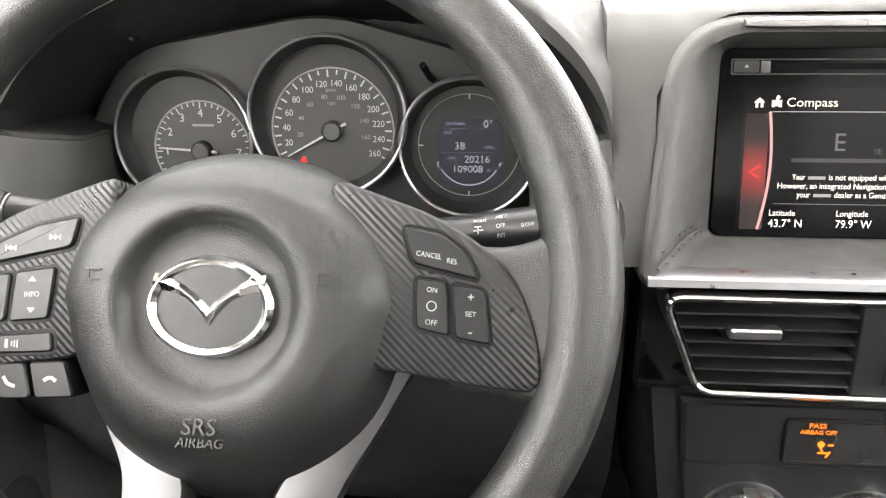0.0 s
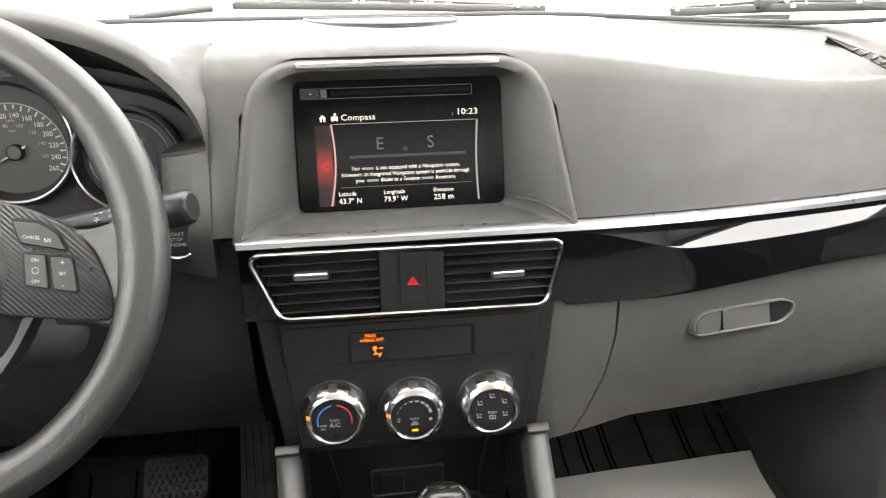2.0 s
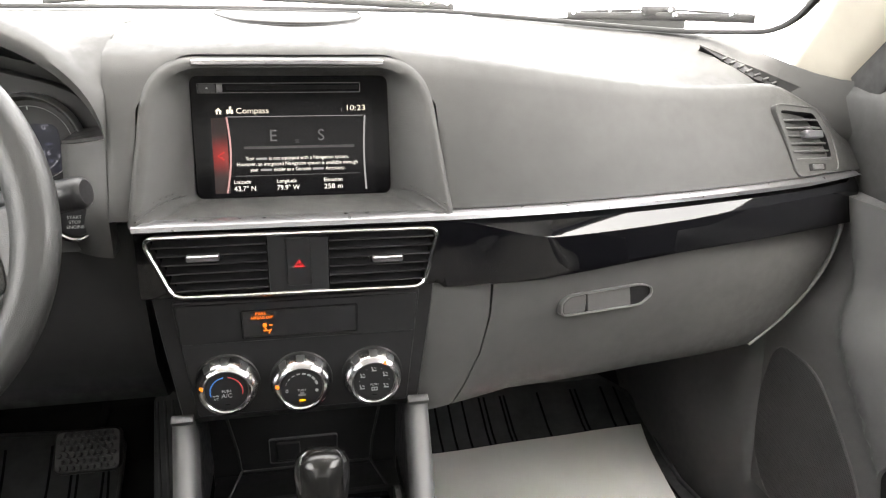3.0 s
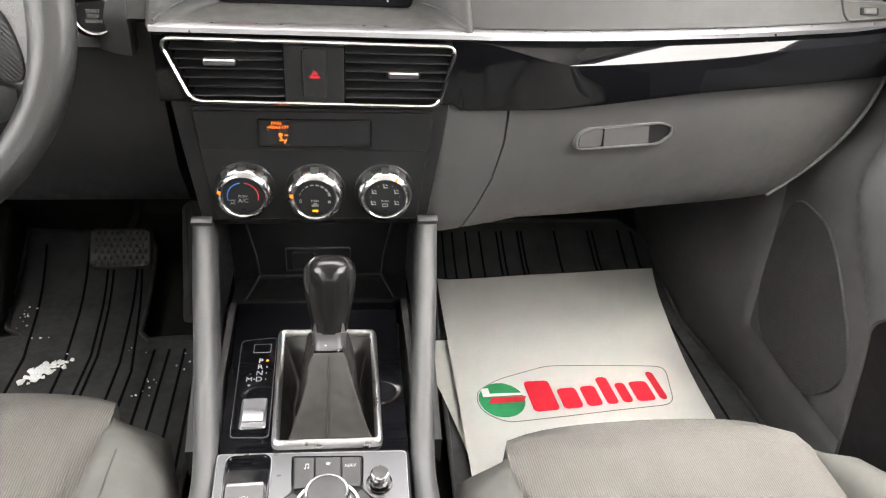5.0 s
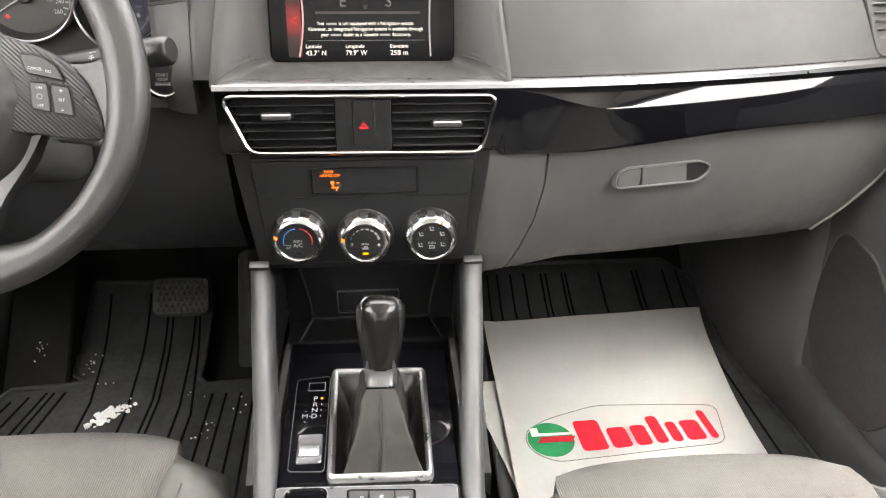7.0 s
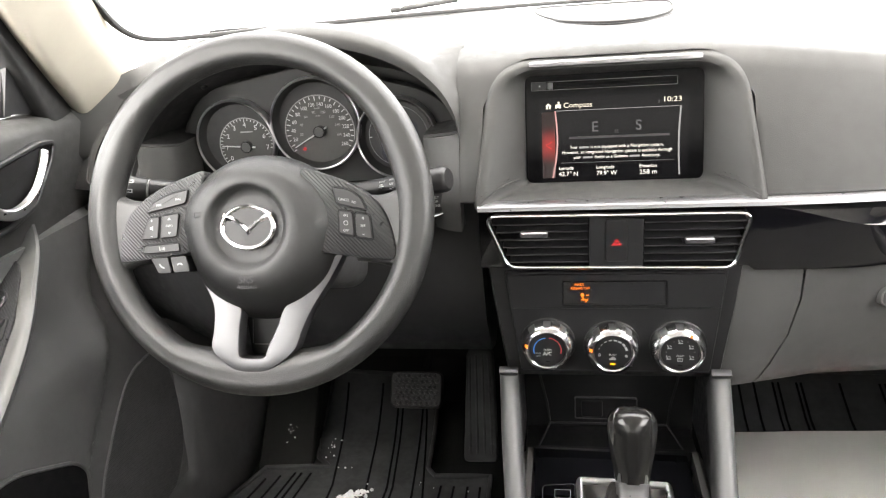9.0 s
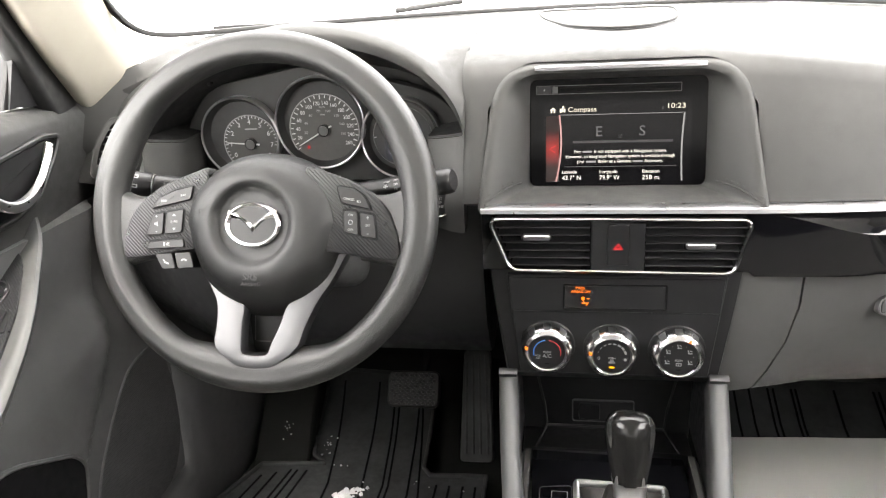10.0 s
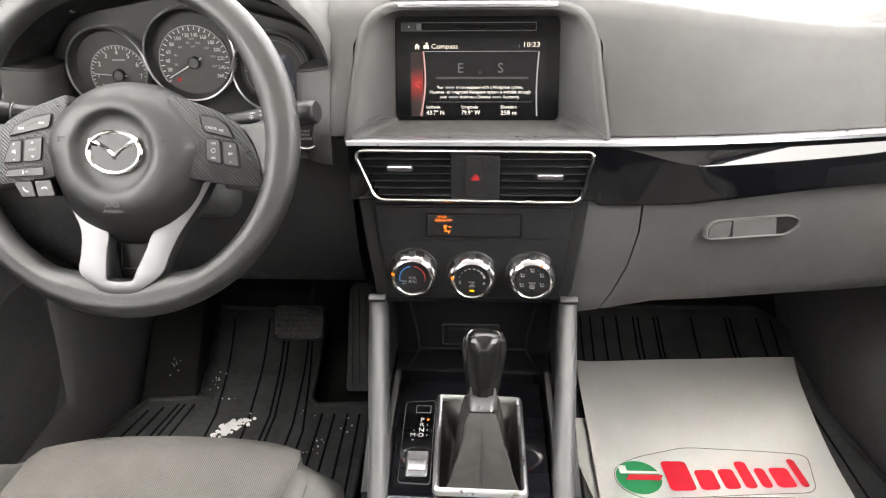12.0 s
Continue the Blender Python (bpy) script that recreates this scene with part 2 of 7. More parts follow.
def plate(outline, z0, z1, bevel=0.001):
    """A slab with a rounded front edge, facing +z."""
    return loft([up(outline, z0), up(outline, z1 - bevel), up(inset(outline, bevel * 0.25), z1 - bevel * 0.55), up(inset(outline, bevel * 0.75), z1)])


def hoop(outer, inner, z0, z1, bevel=0.001):
    """A frame between two outlines with as many points each, facing +z."""
    return loft([up(outer, z0), up(outer, z1 - bevel), up(inset(outer, bevel), z1), up(inset(inner, -bevel), z1), up(inner, z1 - bevel), up(inner, z0)],
                caps=False, loop=True)


def spin(profile, n=40):
    """A turned shape from (radius, z) pairs round the z axis; narrow ends are closed."""
    return loft(caps=min(profile[0][0], profile[-1][0]) < 0.0026, rings=[[V(r * math.cos(2 * math.pi * i / n), r * math.sin(2 * math.pi * i / n), z) for i in range(n)] for r, z in profile])


def sweep(points, section, upv=(0, 0, 1), closed=False, scale=None):
    """A section (list of x, y) carried along points; its y axis stays near upv."""
    rings = []
    k = len(points)
    pts = [Vector(p) for p in points]
    for i, p in enumerate(pts):
        a = pts[i - 1] if (i or closed) else p
        b = pts[(i + 1) % k] if (i < k - 1 or closed) else p
        t = (b - a).normalized()
        x = t.cross(Vector(upv))
        x.normalize()
        y = x.cross(t)
        s = scale[i] if scale else 1
        rings.append([p + x * (u * s) + y * (v * s) for u, v in section])
    return loft(rings, caps=not closed, loop=closed)


def join(*bms):
    out = bmesh.new()
    for b in bms:
        me = bpy.data.meshes.new("tmp")
        b.to_mesh(me)
        b.free()
        out.from_mesh(me)
        bpy.data.meshes.remove(me)
    return out


def moved(bm, m):
    bm.transform(m)
    return bm


def block(sx, sy, sz, bevel=0.002, cx=0, cy=0, cz=0):
    """A box with bevelled edges."""
    bm = bmesh.new()
    bmesh.ops.create_cube(bm, size=1, matrix=Matrix.Translation((cx, cy, cz)) @ Matrix.Diagonal((sx, sy, sz, 1)))
    if bevel:
        bmesh.ops.bevel(bm, geom=bm.edges[:], offset=bevel, segments=2, profile=0.6, affect="EDGES")
    return bm


def curve(points, n=8, closed=False):
    """A smooth line (Catmull-Rom) through points."""
    p = [Vector(q) for q in points]
    k = len(p)
    out = []
    for i in range(k if closed else k - 1):
        g = (lambda j: p[j % k]) if closed else (lambda j: p[min(max(j, 0), k - 1)])
        a, b, c, d = g(i - 1), g(i), g(i + 1), g(i + 2)
        for s in range(n):
            t = s / n
            out.append(0.5 * ((2 * b) + (c - a) * t + (2 * a - 5 * b + 4 * c - d) * t * t + (3 * b - a - 3 * c + d) * t ** 3))
    if not closed:
        out.append(p[-1])
    return out


def pierced(outline, holes, z0, z1):
    """A flat slab with holes through it, facing +z."""
    bm = bmesh.new()
    for z in (z0, z1):
        edges = []
        for loop in (outline, *holes):
            vs = [bm.verts.new((x, y, z)) for x, y in loop]
            edges += [bm.edges.new((a, b)) for a, b in zip(vs, vs[1:] + vs[:1])]
        bmesh.ops.triangle_fill(bm, edges=edges, use_beauty=True)
    for loop in (outline, *holes):
        lo = [bm.verts.new((x, y, z0)) for x, y in loop]
        hi = [bm.verts.new((x, y, z1)) for x, y in loop]
        for i in range(len(loop)):
            j = (i + 1) % len(loop)
            bm.faces.new((lo[i], lo[j], hi[j], hi[i]))
    bmesh.ops.remove_doubles(bm, verts=bm.verts, dist=1e-6)
    return bm


def axes(c, ex, ey):
    """A frame at c with the given x and (about) y axes."""
    ex = Vector(ex).normalized()
    ez = ex.cross(Vector(ey)).normalized()
    ey = ez.cross(ex)
    return Matrix(((ex.x, ey.x, ez.x, c[0]), (ex.y, ey.y, ez.y, c[1]), (ex.z, ey.z, ez.z, c[2]), (0, 0, 0, 1)))


def writing(name, text, size, mat, parent, m, align="CENTER", depth=0.0001, label="", squeeze=1.0, width=0.0):
    """Flat letters in Blender's own font as a mesh."""
    cu = bpy.data.curves.new(name, "FONT")
    cu.body, cu.size, cu.align_x, cu.align_y, cu.extrude, cu.resolution_u = text, size, align, "CENTER", depth, 3
    tmp = bpy.data.objects.new("tmp", cu)
    scene.collection.objects.link(tmp)
    dg = bpy.context.evaluated_depsgraph_get()
    me = bpy.data.meshes.new_from_object(tmp.evaluated_get(dg))
    bpy.data.objects.remove(tmp)
    bpy.data.curves.remove(cu)
    if width:
        xs = [v.co.x for v in me.vertices]
        squeeze = width / (max(xs) - min(xs))
    me.transform(Matrix.Diagonal((squeeze, 1, 1, 1)))
    me.materials.clear()
    me.materials.append(mat)
    ob = new(name, me)
    ob.parent = parent
    ob.matrix_basis = m
    if label:
        ob["label"] = label
    return ob


def lean(x, y, z, a):
    """A frame whose x runs across the car, whose y runs up the surface and whose z looks back at the driver, tipped up by a degrees."""
    return pose(x, y, z, 90 - a, 0, 0)


def smoothstep(a, b, x):
    t = min(1, max(0, (x - a) / (b - a)))
    return t * t * (3 - 2 * t)


# ---- the large structure: ground, body shell ----
def build_ground():
    bm = bmesh.new()
    bmesh.ops.create_grid(bm, x_segments=60, y_segments=60, size=1500)
    for v in bm.verts:
        d = v.co.xy.length
        v.co.z = -0.62 - 0.4 * (1 + noise.noise(v.co * 0.01)) * smoothstep(60, 600, d)
    tagged(part("ground", bm, SNOW), "snow-covered open ground round the parked car", "ground", kind="structure")


def build_shell():
    # bonnet under snow, seen low through the windscreen
    rows = []
    for i in range(13):
        y = 1.04 + 0.085 * i
        rows.append([V(x / 10 * 0.74, y, 0.665 - 0.20 * (i / 12) ** 2 - 0.06 * abs(x / 10) ** 3) for x in range(-10, 11)])
    low = [[p - V(0, 0, 0.12) for p in r][::-1] for r in rows]
    solid("bonnet", loft([a + b for a, b in zip(rows, low)]), SNOW, "car bonnet hidden under fresh white snow", "bonnet", kind="structure")
    # floor pan and firewall in one sheet with thickness
    prof = [(-2.2, -0.035), (0.70, -0.035), (0.82, -0.030), (0.93, 0.005), (1.00, 0.07), (1.04, 0.17), (1.05, 0.40), (1.05, 0.766), (1.09, 0.766), (1.09, 0.14), (0.95, -0.06), (0.7, -0.075), (-2.2, -0.075)]
    solid("floor", loft([[V(x, y, z) for y, z in prof] for x in (-0.74, 0.74)]), CARPET, "black carpeted car floor rising to the bulkhead", "floor", kind="structure", angle=20)
    # roof lining, closed back
    solid("ceiling", block(1.30, 2.6, 0.03, 0.008, 0, -0.95, 1.145), HEADLINER, "pale cloth roof lining", "ceiling", kind="structure")
    solid("wall_back", block(1.46, 0.05, 0.75, 0.01, 0, -2.22, 0.34), HARD, "dark plastic rear wall of the cabin", "wall", kind="structure")
    solid("rear_window", loft([[V(-0.73, -2.22, 0.70), V(0.73, -2.22, 0.70)], [V(-0.66, -2.22, 1.15), V(0.66, -2.22, 1.15)]], closed=False, caps=False), TINTED, "dark privacy glass of the tailgate", "window", kind="structure")
    solid("rear_bench", block(1.30, 0.20, 0.62, 0.04, 0, -1.35, 0.48), PLAINCLOTH, "grey cloth rear bench backrest", "bench", kind="structure")
    for s, nm in ((-1, "left"), (1, "right")):
        # windscreen pillar in beige, from the dash corner up to the roof
        o = 0.030 if s < 0 else 0.0
        a, b = V(s * (0.750 - o), 0.715, 0.600), V(s * (0.600 - o), 0.16, 1.15)
        path = [a, V(s * (0.745 - o), 0.655, 0.685), V(s * (0.731 - o), 0.600, 0.742), V(s * (0.705 - o), 0.510, 0.83), V(s * (0.664 - o), 0.37, 0.98), b]
        sec = rounded([(-0.055, -0.020), (0.060, -0.03), (0.060, 0.006), (0.02, 0.022), (-0.055, 0.014)], 0.014)
        solid("pillar_" + nm, sweep(curve(path, 5), [(u * 1, v) for u, v in sec], upv=(-s, -0.75, 0.2)), BEIGE, "beige plastic windscreen pillar trim", "pillar", kind="structure")
        for yy in (-0.55, -1.45):
            solid("pillar_" + nm + ("_middle" if yy > -1 else "_rear"), block(0.05, 0.12, 0.48, 0.01, s * 0.68, yy, 0.92), BEIGE, "beige door pillar trim", "pillar", kind="structure")
        solid("rear_window_" + nm, loft([[V(s * 0.742, -2.2, 0.70), V(s * 0.742, -0.60, 0.70)], [V(s * 0.66, -2.2, 1.14), V(s * 0.66, -0.60, 1.14)]], closed=False, caps=False), TINTED, "dark privacy glass of the rear cabin", "window", kind="structure")
        # rear side of the cabin
        solid("wall_" + nm, block(0.06, 1.75, 0.74, 0.01, s * 0.735, -1.30, 0.335), HARD, "dark plastic side lining of the rear cabin", "wall", kind="structure")
        # footwell side: sill under the door, kick panel ahead of it
        rings = []
        for i in range(31):
            y = 0.10 + 0.98 * i / 30
            k = smoothstep(0.592, 0.640, y)
            f = smoothstep(0.70, 1.05, y)
            xi = 0.668 - 0.015 * smoothstep(0.55, 0.75, y) - 0.015 * f
            xt = 0.735 - 0.050 * k - 0.015 * f
            zt = 0.075 + 0.02 * smoothstep(0.4, 0.62, y) + 0.50 * k
            rings.append([V(s * xi, y, -0.03), V(s * (xi + 0.003), y, 0.03), V(s * (xi + 0.008), y, 0.062 + 0.06 * k), V(s * (xi + 0.020 - 0.006 * k), y, 0.075 + 0.16 * k), V(s * (xt - 0.004), y, zt - 0.002), V(s * xt, y, zt), V(s * 0.79, y, zt), V(s * 0.79, y, -0.03)])
        solid("footwell_side_" + nm, loft(rings), KICK, "dark plastic sill and kick panel of the footwell", "trim", kind="structure", angle=50)
    # cowl under the wipers and the blocks beside it close the space ahead of the dash
    rings = []
    for i in range(31):
        x = -0.785 + 1.57 * i / 30
        ax = min(0.66, abs(x))
        y0 = 0.945 - 0.33 * (ax / 0.66) ** 2.3
        z0 = 0.757 - 0.05 * smoothstep(0.56, 0.70, abs(x)) - (0.019 * smoothstep(0.2, 0.62, x) if x > 0 else 0)
        rings.append([V(x, y0, z0), V(x, 1.10, z0 - 0.004), V(x, 1.10, z0 - 0.030), V(x, y0, z0 - 0.012)])
    solid("cowl", loft(rings), SEAL, "black plastic cowl below the windscreen", "cowl", kind="structure")
    # unseen blocks added to keep side daylight out of the footwells
    for s, nm in ((-1, "left"), (1, "right")):
        solid("inner_wing_" + nm, block(0.04, 0.52, 0.345, 0.004, s * 0.768, 0.845, 0.5200), SEAL, "unseen dark block that keeps side light out of the footwell", "wall", kind="structure")
    # windscreen glass and its black band along the dash
    edge = [V(x, 0.965 - 0.33 * abs(x / 0.66) ** 2.3, 0.776 - (0.020 * smoothstep(0.2, 0.62, x) if x > 0 else 0)) for x in [-0.664 + 0.0648 * i for i in range(21)]]
    top = [V(p.x * 0.94, 0.22, 1.145) for p in edge]
    rows = [[a.lerp(b, k / 6) + V(0, 0, 0.05 * math.sin(math.pi * k / 6)) for a, b in zip(edge, top)] for k in range(7)]
    ob = solid("windscreen", loft(rows, closed=False, caps=False), CLEAR, "clear laminated windscreen", "windscreen", kind="structure")
    ob.visible_shadow = False
    sec = rounded([(-0.005, -0.003), (0.005, -0.003), (0.005, 0.004), (-0.005, 0.004)], 0.002, 2)
    # the seal turns a round corner on both sides
    def turn(s, dz):
        return [V(s * x, y, z + dz) for x, y, z in ((0.622, 0.652, 0.779), (0.640, 0.630, 0.785), (0.650, 0.611, 0.797), (0.654, 0.594, 0.812), (0.654, 0.573, 0.832), (0.648, 0.535, 0.862))]
    line = turn(-1, 0)[::-1] + edge[1:-1] + turn(1, -0.019)
    solid("windscreen_seal", sweep(curve(line, 3), sec), SEAL, "black rubber seal round the windscreen", "seal", kind="structure")


# ---- dashboard ----
HX, HW = -0.369, 0.201          # binnacle centre and half width


def strip_y(x):
    """How far ahead the decor strip runs at x: it curves away towards both doors."""
    d = max(0.0, abs(x) - 0.15)
    return 0.425 + 0.10 * (d / 0.55) ** 1.7


def hood(x):
    u = (x - HX) / HW
    return max(0.0, 1 - u * u) ** 0.50


def arch_z(x):
    """Height of the display surround's outer edge over the dash at x."""
    u = abs(x - 0.003)
    if u < 0.089:
        return 0.742
    return 0.742 - 0.050 * ((u - 0.089) / 0.056) ** 2.2 if u < 0.145 else 0.55


def crest_z(ax):
    """Height of the break between the dash top and its face."""
    return 0.750 - 0.047 * smoothstep(0.02, 0.52, ax) - 0.045 * smoothstep(0.58, 0.735, ax)


def dash_ring(x, inside):
    ax = abs(x)
    yw = 0.975 - 0.33 * (ax / 0.66) ** 2.3 if ax < 0.66 else 0.645 - (ax - 0.66) * 1.0
    zw = 0.772 - 0.05 * smoothstep(0.58, 0.73, ax) - (0.019 * smoothstep(0.2, 0.62, x) if x > 0 else 0)
    ys = strip_y(x)
    zc = 0.766 - (0.072 if x > 0 else 0.025) * smoothstep(0.05, 0.50, ax) - (0.035 if x > 0 else 0.06) * smoothstep(0.6, 0.735, ax)   # height of the top behind the crest
    zk = crest_z(ax)
    yk = ys + 0.066
    zs = 0.5955
    D = 0.175 - 0.035 * smoothstep(0.05, 0.50, ax) - 0.05 * smoothstep(0.6, 0.735, ax)
    lo_x, hi_x = HX - HW, HX + HW
    h = hood(x) if lo_x < x < hi_x else 0.0
    lip_y, lip_z = 0.448 + 0.03 * h, 0.668 + 0.120 * h
    yc = ys + D

    def swell(y):
        """The fillet that carries the hood's flank out onto the dash."""
        d = max(0.0, max(lo_x - x, x - hi_x)) if not inside else 0.0
        return 0.0050 * math.exp(-d / 0.016) * smoothstep(0.455, 0.485, y) * smoothstep(0.80, 0.62, y)

    # from the flat top forward over the crest and down the face to the strip
    over = []
    for i in range(9):
        u = i / 8
        over.append((yc + (yk + 0.006 - yc) * u, zc + (zk - zc) * (0.35 * u + 0.65 * u * u)))
    for i in range(9):
        u = i / 8
        over.append((yk - 0.003 - (yk - 0.003 - ys) * u - 0.004 * math.sin(math.pi * u), zk - 0.004 - (zk - 0.004 - zs) * u))

    def face_z(y):
        """Height of the plain dash at y, on which the hood grows."""
        if y >= yc:
            return zw + (zc - zw) * min(1, (yw - y) / (yw - yc))
        for (ya, za), (yb, zb) in zip(over, over[1:]):
            if ya >= y >= yb and ya > yb:
                return za + (zb - za) * (ya - y) / (ya - yb)
        return zs
    if inside:
        # roof of the binnacle, its lip, the recess and the sill below the gauges
        roof = [(min(0.85, yw - 0.02), lip_z - 0.06), (min(0.72, yw - 0.04), lip_z - 0.032), (0.60, lip_z - 0.006), (0.53, lip_z + 0.006), (lip_y + 0.020, lip_z + 0.006), (lip_y + 0.005, lip_z + 0.002)]
        tops = [(yw, zw)] + [(y, max(z, face_z(y) + swell(y))) for y, z in roof]
        tops += [(lip_y, lip_z - 0.005), (lip_y + 0.001, lip_z - 0.015), (lip_y + 0.03, lip_z - 0.019), (0.575, lip_z - 0.02),
                 (0.577, 0.66), (0.575, 0.59), (0.50, 0.583), (0.452, 0.578), (0.444, 0.562)]
    else:
        tops = [(yw, zw), (yw - 0.35 * (yw - yc), zw + 0.30 * (zc - zw) + 0.003), (yw - 0.7 * (yw - yc), zw + 0.72 * (zc - zw) + 0.003)]
        za = arch_z(x)
        # the face stops where the display surround begins
        for y, z in [(y, z + swell(y)) for y, z in over]:
            if z < za:
                f = max(0.0, min(1.0, (tops[-1][1] - za) / max(1e-6, tops[-1][1] - z)))
                y, z = tops[-1][0] + (y - tops[-1][0]) * f, tops[-1][1] + (z - tops[-1][1]) * f
            tops.append((y, z))
        cut = za > zs
        last = tops[-1]
        tops.append((last[0] + (0.10 if cut else 0.012), last[1] - (0.0 if cut else 0.001)))
        tops.append((0.56 if cut else last[0] + 0.012, zs - 0.001))
    back = [(0.62, 0.555), (yw - 0.03, 0.64)]
    return [V(x, y, z) for y, z in tops + back]


def build_dash():
    dash = thing("dashboard", "dark grey soft-grained dashboard with a hooded instrument binnacle", "dashboard")
    eps = 0.0015
    lo, hi = HX - HW, HX + HW
    right = sorted([hi - 0.003, hi + 0.004, hi + 0.009, hi + 0.014, -0.150, -0.1425, -0.1415, 0.1475, 0.1485] + [-0.140 + 0.2865 * i / 40 for i in range(41)] + [0.156 + (0.735 - 0.156) * i / 30 for i in range(31)])
    rings = [dash_ring(x, False) for x in right]
    rings[0] = [p + V(0, 0.0020, -0.0012) for p in rings[0]]
    part("top_pad", loft(rings), SOFT, dash, angle=50)
    part("top_pad", loft([dash_ring(x, False) for x in [-0.735 + (lo - eps + 0.735) * i / 10 for i in range(11)]]), SOFT, dash, angle=50)
    mid = [HX - HW * math.cos(math.pi * i / 36) for i in range(37)]
    whole = [dash_ring(x, True) for x in mid]
    part("binnacle", loft([r[:9] + [r[8] + V(0, 0.05, 0.004), r[0] + V(0, 0, -0.02)] for r in whole]), SOFT, dash, "hooded dark grey instrument binnacle", angle=50)
    part("binnacle_lining", loft([r[8:13] + r[16:] for r in whole]), LINING, dash, "matt black binnacle lining", angle=50)
    part("binnacle_sill", loft([r[12:16] + [r[15] + V(0, 0.05, 0), r[12] + V(0, 0, -0.02)] for r in whole]), SOFT, dash, angle=50)
    # cheeks closing the recess on both sides below the hood
    for s in (-1, 1):
        rings = []
        for i in range(11):
            t = i / 10
            z = 0.560 + 0.108 * t
            edge = HX + s * (HW - 0.0005)
            inner = HX + s * (HW - (0.034 if s < 0 else 0.044) - 0.004 * t)
            ye = 0.4255 + 0.027 * max(0.0, (z - 0.5955) / 0.0725) if s > 0 else 0.444 + 0.012 * t
            rings.append([V(edge + (inner - edge) * u, ye + (0.036 if s < 0 else 0.030) * (u ** 1.6), z - 0.010 * u * t) for u in (0, 0.15, 0.35, 0.6, 0.8, 1.0)] + [V(inner, 0.56, z - 0.010 * t), V(edge, 0.56, z)])
        part("binnacle_cheek", loft(rings), SOFT, dash, angle=50)
        lid = [p + V(0, 0.003, 0) for p in rings[-1]]
        part("cheek_cap", loft([[p + V(0, 0, 0.0004) for p in lid], [p + V(0, 0, 0.0032) for p in lid]]), LINING, dash)
    part("start_button_panel", moved(plate(rrect(0.042, 0.042, 0.016, 5), -0.03, 0.0, 0.003), lean(-0.2040, 0.4440, 0.5930, 6)), DARK, dash, "dark plastic panel round the start button")
    return dash


def band(x, z0, z1, proud=0.0):
    return strip_y(x) - proud


def build_decor(dash):
    """The silver line, the lacquered band under it, and the glovebox side of the dashboard."""
    xs = [-0.148 + (0.715 + 0.148) * i / 130 for i in range(131)]

    def low(x):
        return 0.516 if x < 0.15 else 0.5105 + 0.0165 * smoothstep(0.15, 0.46, x)
    rings = []
    for x in xs:
        y = strip_y(x)
        a, b = 0.5865, low(x)
        k = smoothstep(0.150, 0.270, x)
        q = 1.12 - 0.22 * smoothstep(0.20, 0.40, x)
        f = 0.0012 + 0.0185 * k * (1 - 0.45 * smoothstep(0.28, 0.70, x))
        rings.append([V(x, y - 0.002, a), V(x, y - 0.002 - q * f, a - f), V(x, y - 0.0028 - q * f, a - f - 0.0015), V(x, y - 0.0045 - 0.80 * f, b + 0.007), V(x, y - 0.0035 - 0.72 * f, b + 0.002), V(x, y - 0.001 - 0.5 * f, b), V(x, y + 0.03, b), V(x, y + 0.03, a)])
    part("lacquer_band", loft(rings), GLOSS, dash, "glossy piano-black decor band", angle=25)
    rings = []
    for x in xs:
        y = strip_y(x)
        k = 1.0 if x < 0.62 else max(0.25, 1 - (x - 0.62) / 0.12)
        rings.append([V(x, y + 0.004, 0.5945), V(x, y - 0.006, 0.5945), V(x, y - 0.0115, 0.5920), V(x, y - 0.0125, 0.5940 - 0.0065 * k), V(x, y - 0.009, 0.5940 - 0.0075 * k), V(x, y + 0.004, 0.5940 - 0.0075 * k)])
    part("silver_strip", loft(rings), SATIN, dash, "thin satin silver decor strip", angle=30)
    # glovebox side below the band
    def seam_x(z):
        """The gap between side panel and lid, bending towards the stack as it sinks."""
        return 0.2045 - 0.034 * max(0.0, (0.495 - z) / 0.13) ** 2

    def stack_x(z):
        return 0.1385 - 0.0165 * (0.520 - z) / 0.148

    def lid_end(z):
        """The lid's far end, slanting in towards its lower corner."""
        return 0.708 - 0.110 * max(0.0, min(1.0, (0.530 - z) / 0.180)) ** 2.2

    def glove(u, left, right, near):
        ring = []
        for k, (dy, f) in enumerate(((0.006, -0.02), (0.003, 0.03), (0.004, 0.25), (0.011, 0.55), (0.024, 0.82), (0.034, 0.965), (0.042, 1.0))):
            zb = 0.353
            for _ in range(3):
                top = low(0.15 + 0.55 * u * right(0.5) / 0.70)
                z = top + (zb - top) * f
                x = left(z) + (right(z) - left(z)) * u
                top = low(x)
                zb = 0.355 - 0.006 * smoothstep(0.40, 0.60, x)
                z = top + (zb - top) * f
            ring.append(V(x, strip_y(x) + dy * (near + (1 - near) * min(1, max(0, (x - 0.14) / 0.10))), z))
        return ring + [V(ring[-1].x, ring[-1].y + 0.045, ring[-1].z + 0.004), V(ring[0].x, ring[0].y + 0.10, ring[0].z)]
    part("centre_side_panel", loft([glove(i / 10, stack_x, lambda z: seam_x(z) - 0.0014, 0.35) for i in range(11)]), HARD, dash, angle=40)
    lid = part("glovebox_lid", loft([glove(i / 30, lambda z: seam_x(z) + 0.0014, lid_end, 0.35) for i in range(31)]), HARD, dash, "closed grey glovebox lid", angle=40)
    # the pull: a long slanted pocket with a latch paddle and a finger hollow at its far end
    a, b = V(0.285, strip_y(0.285) + 0.0016, 0.4745), V(0.404, strip_y(0.404) + 0.0016, 0.4765)
    ex = (b - a).normalized()
    m = axes((a + b) / 2, ex, (0, 0.18, 1))
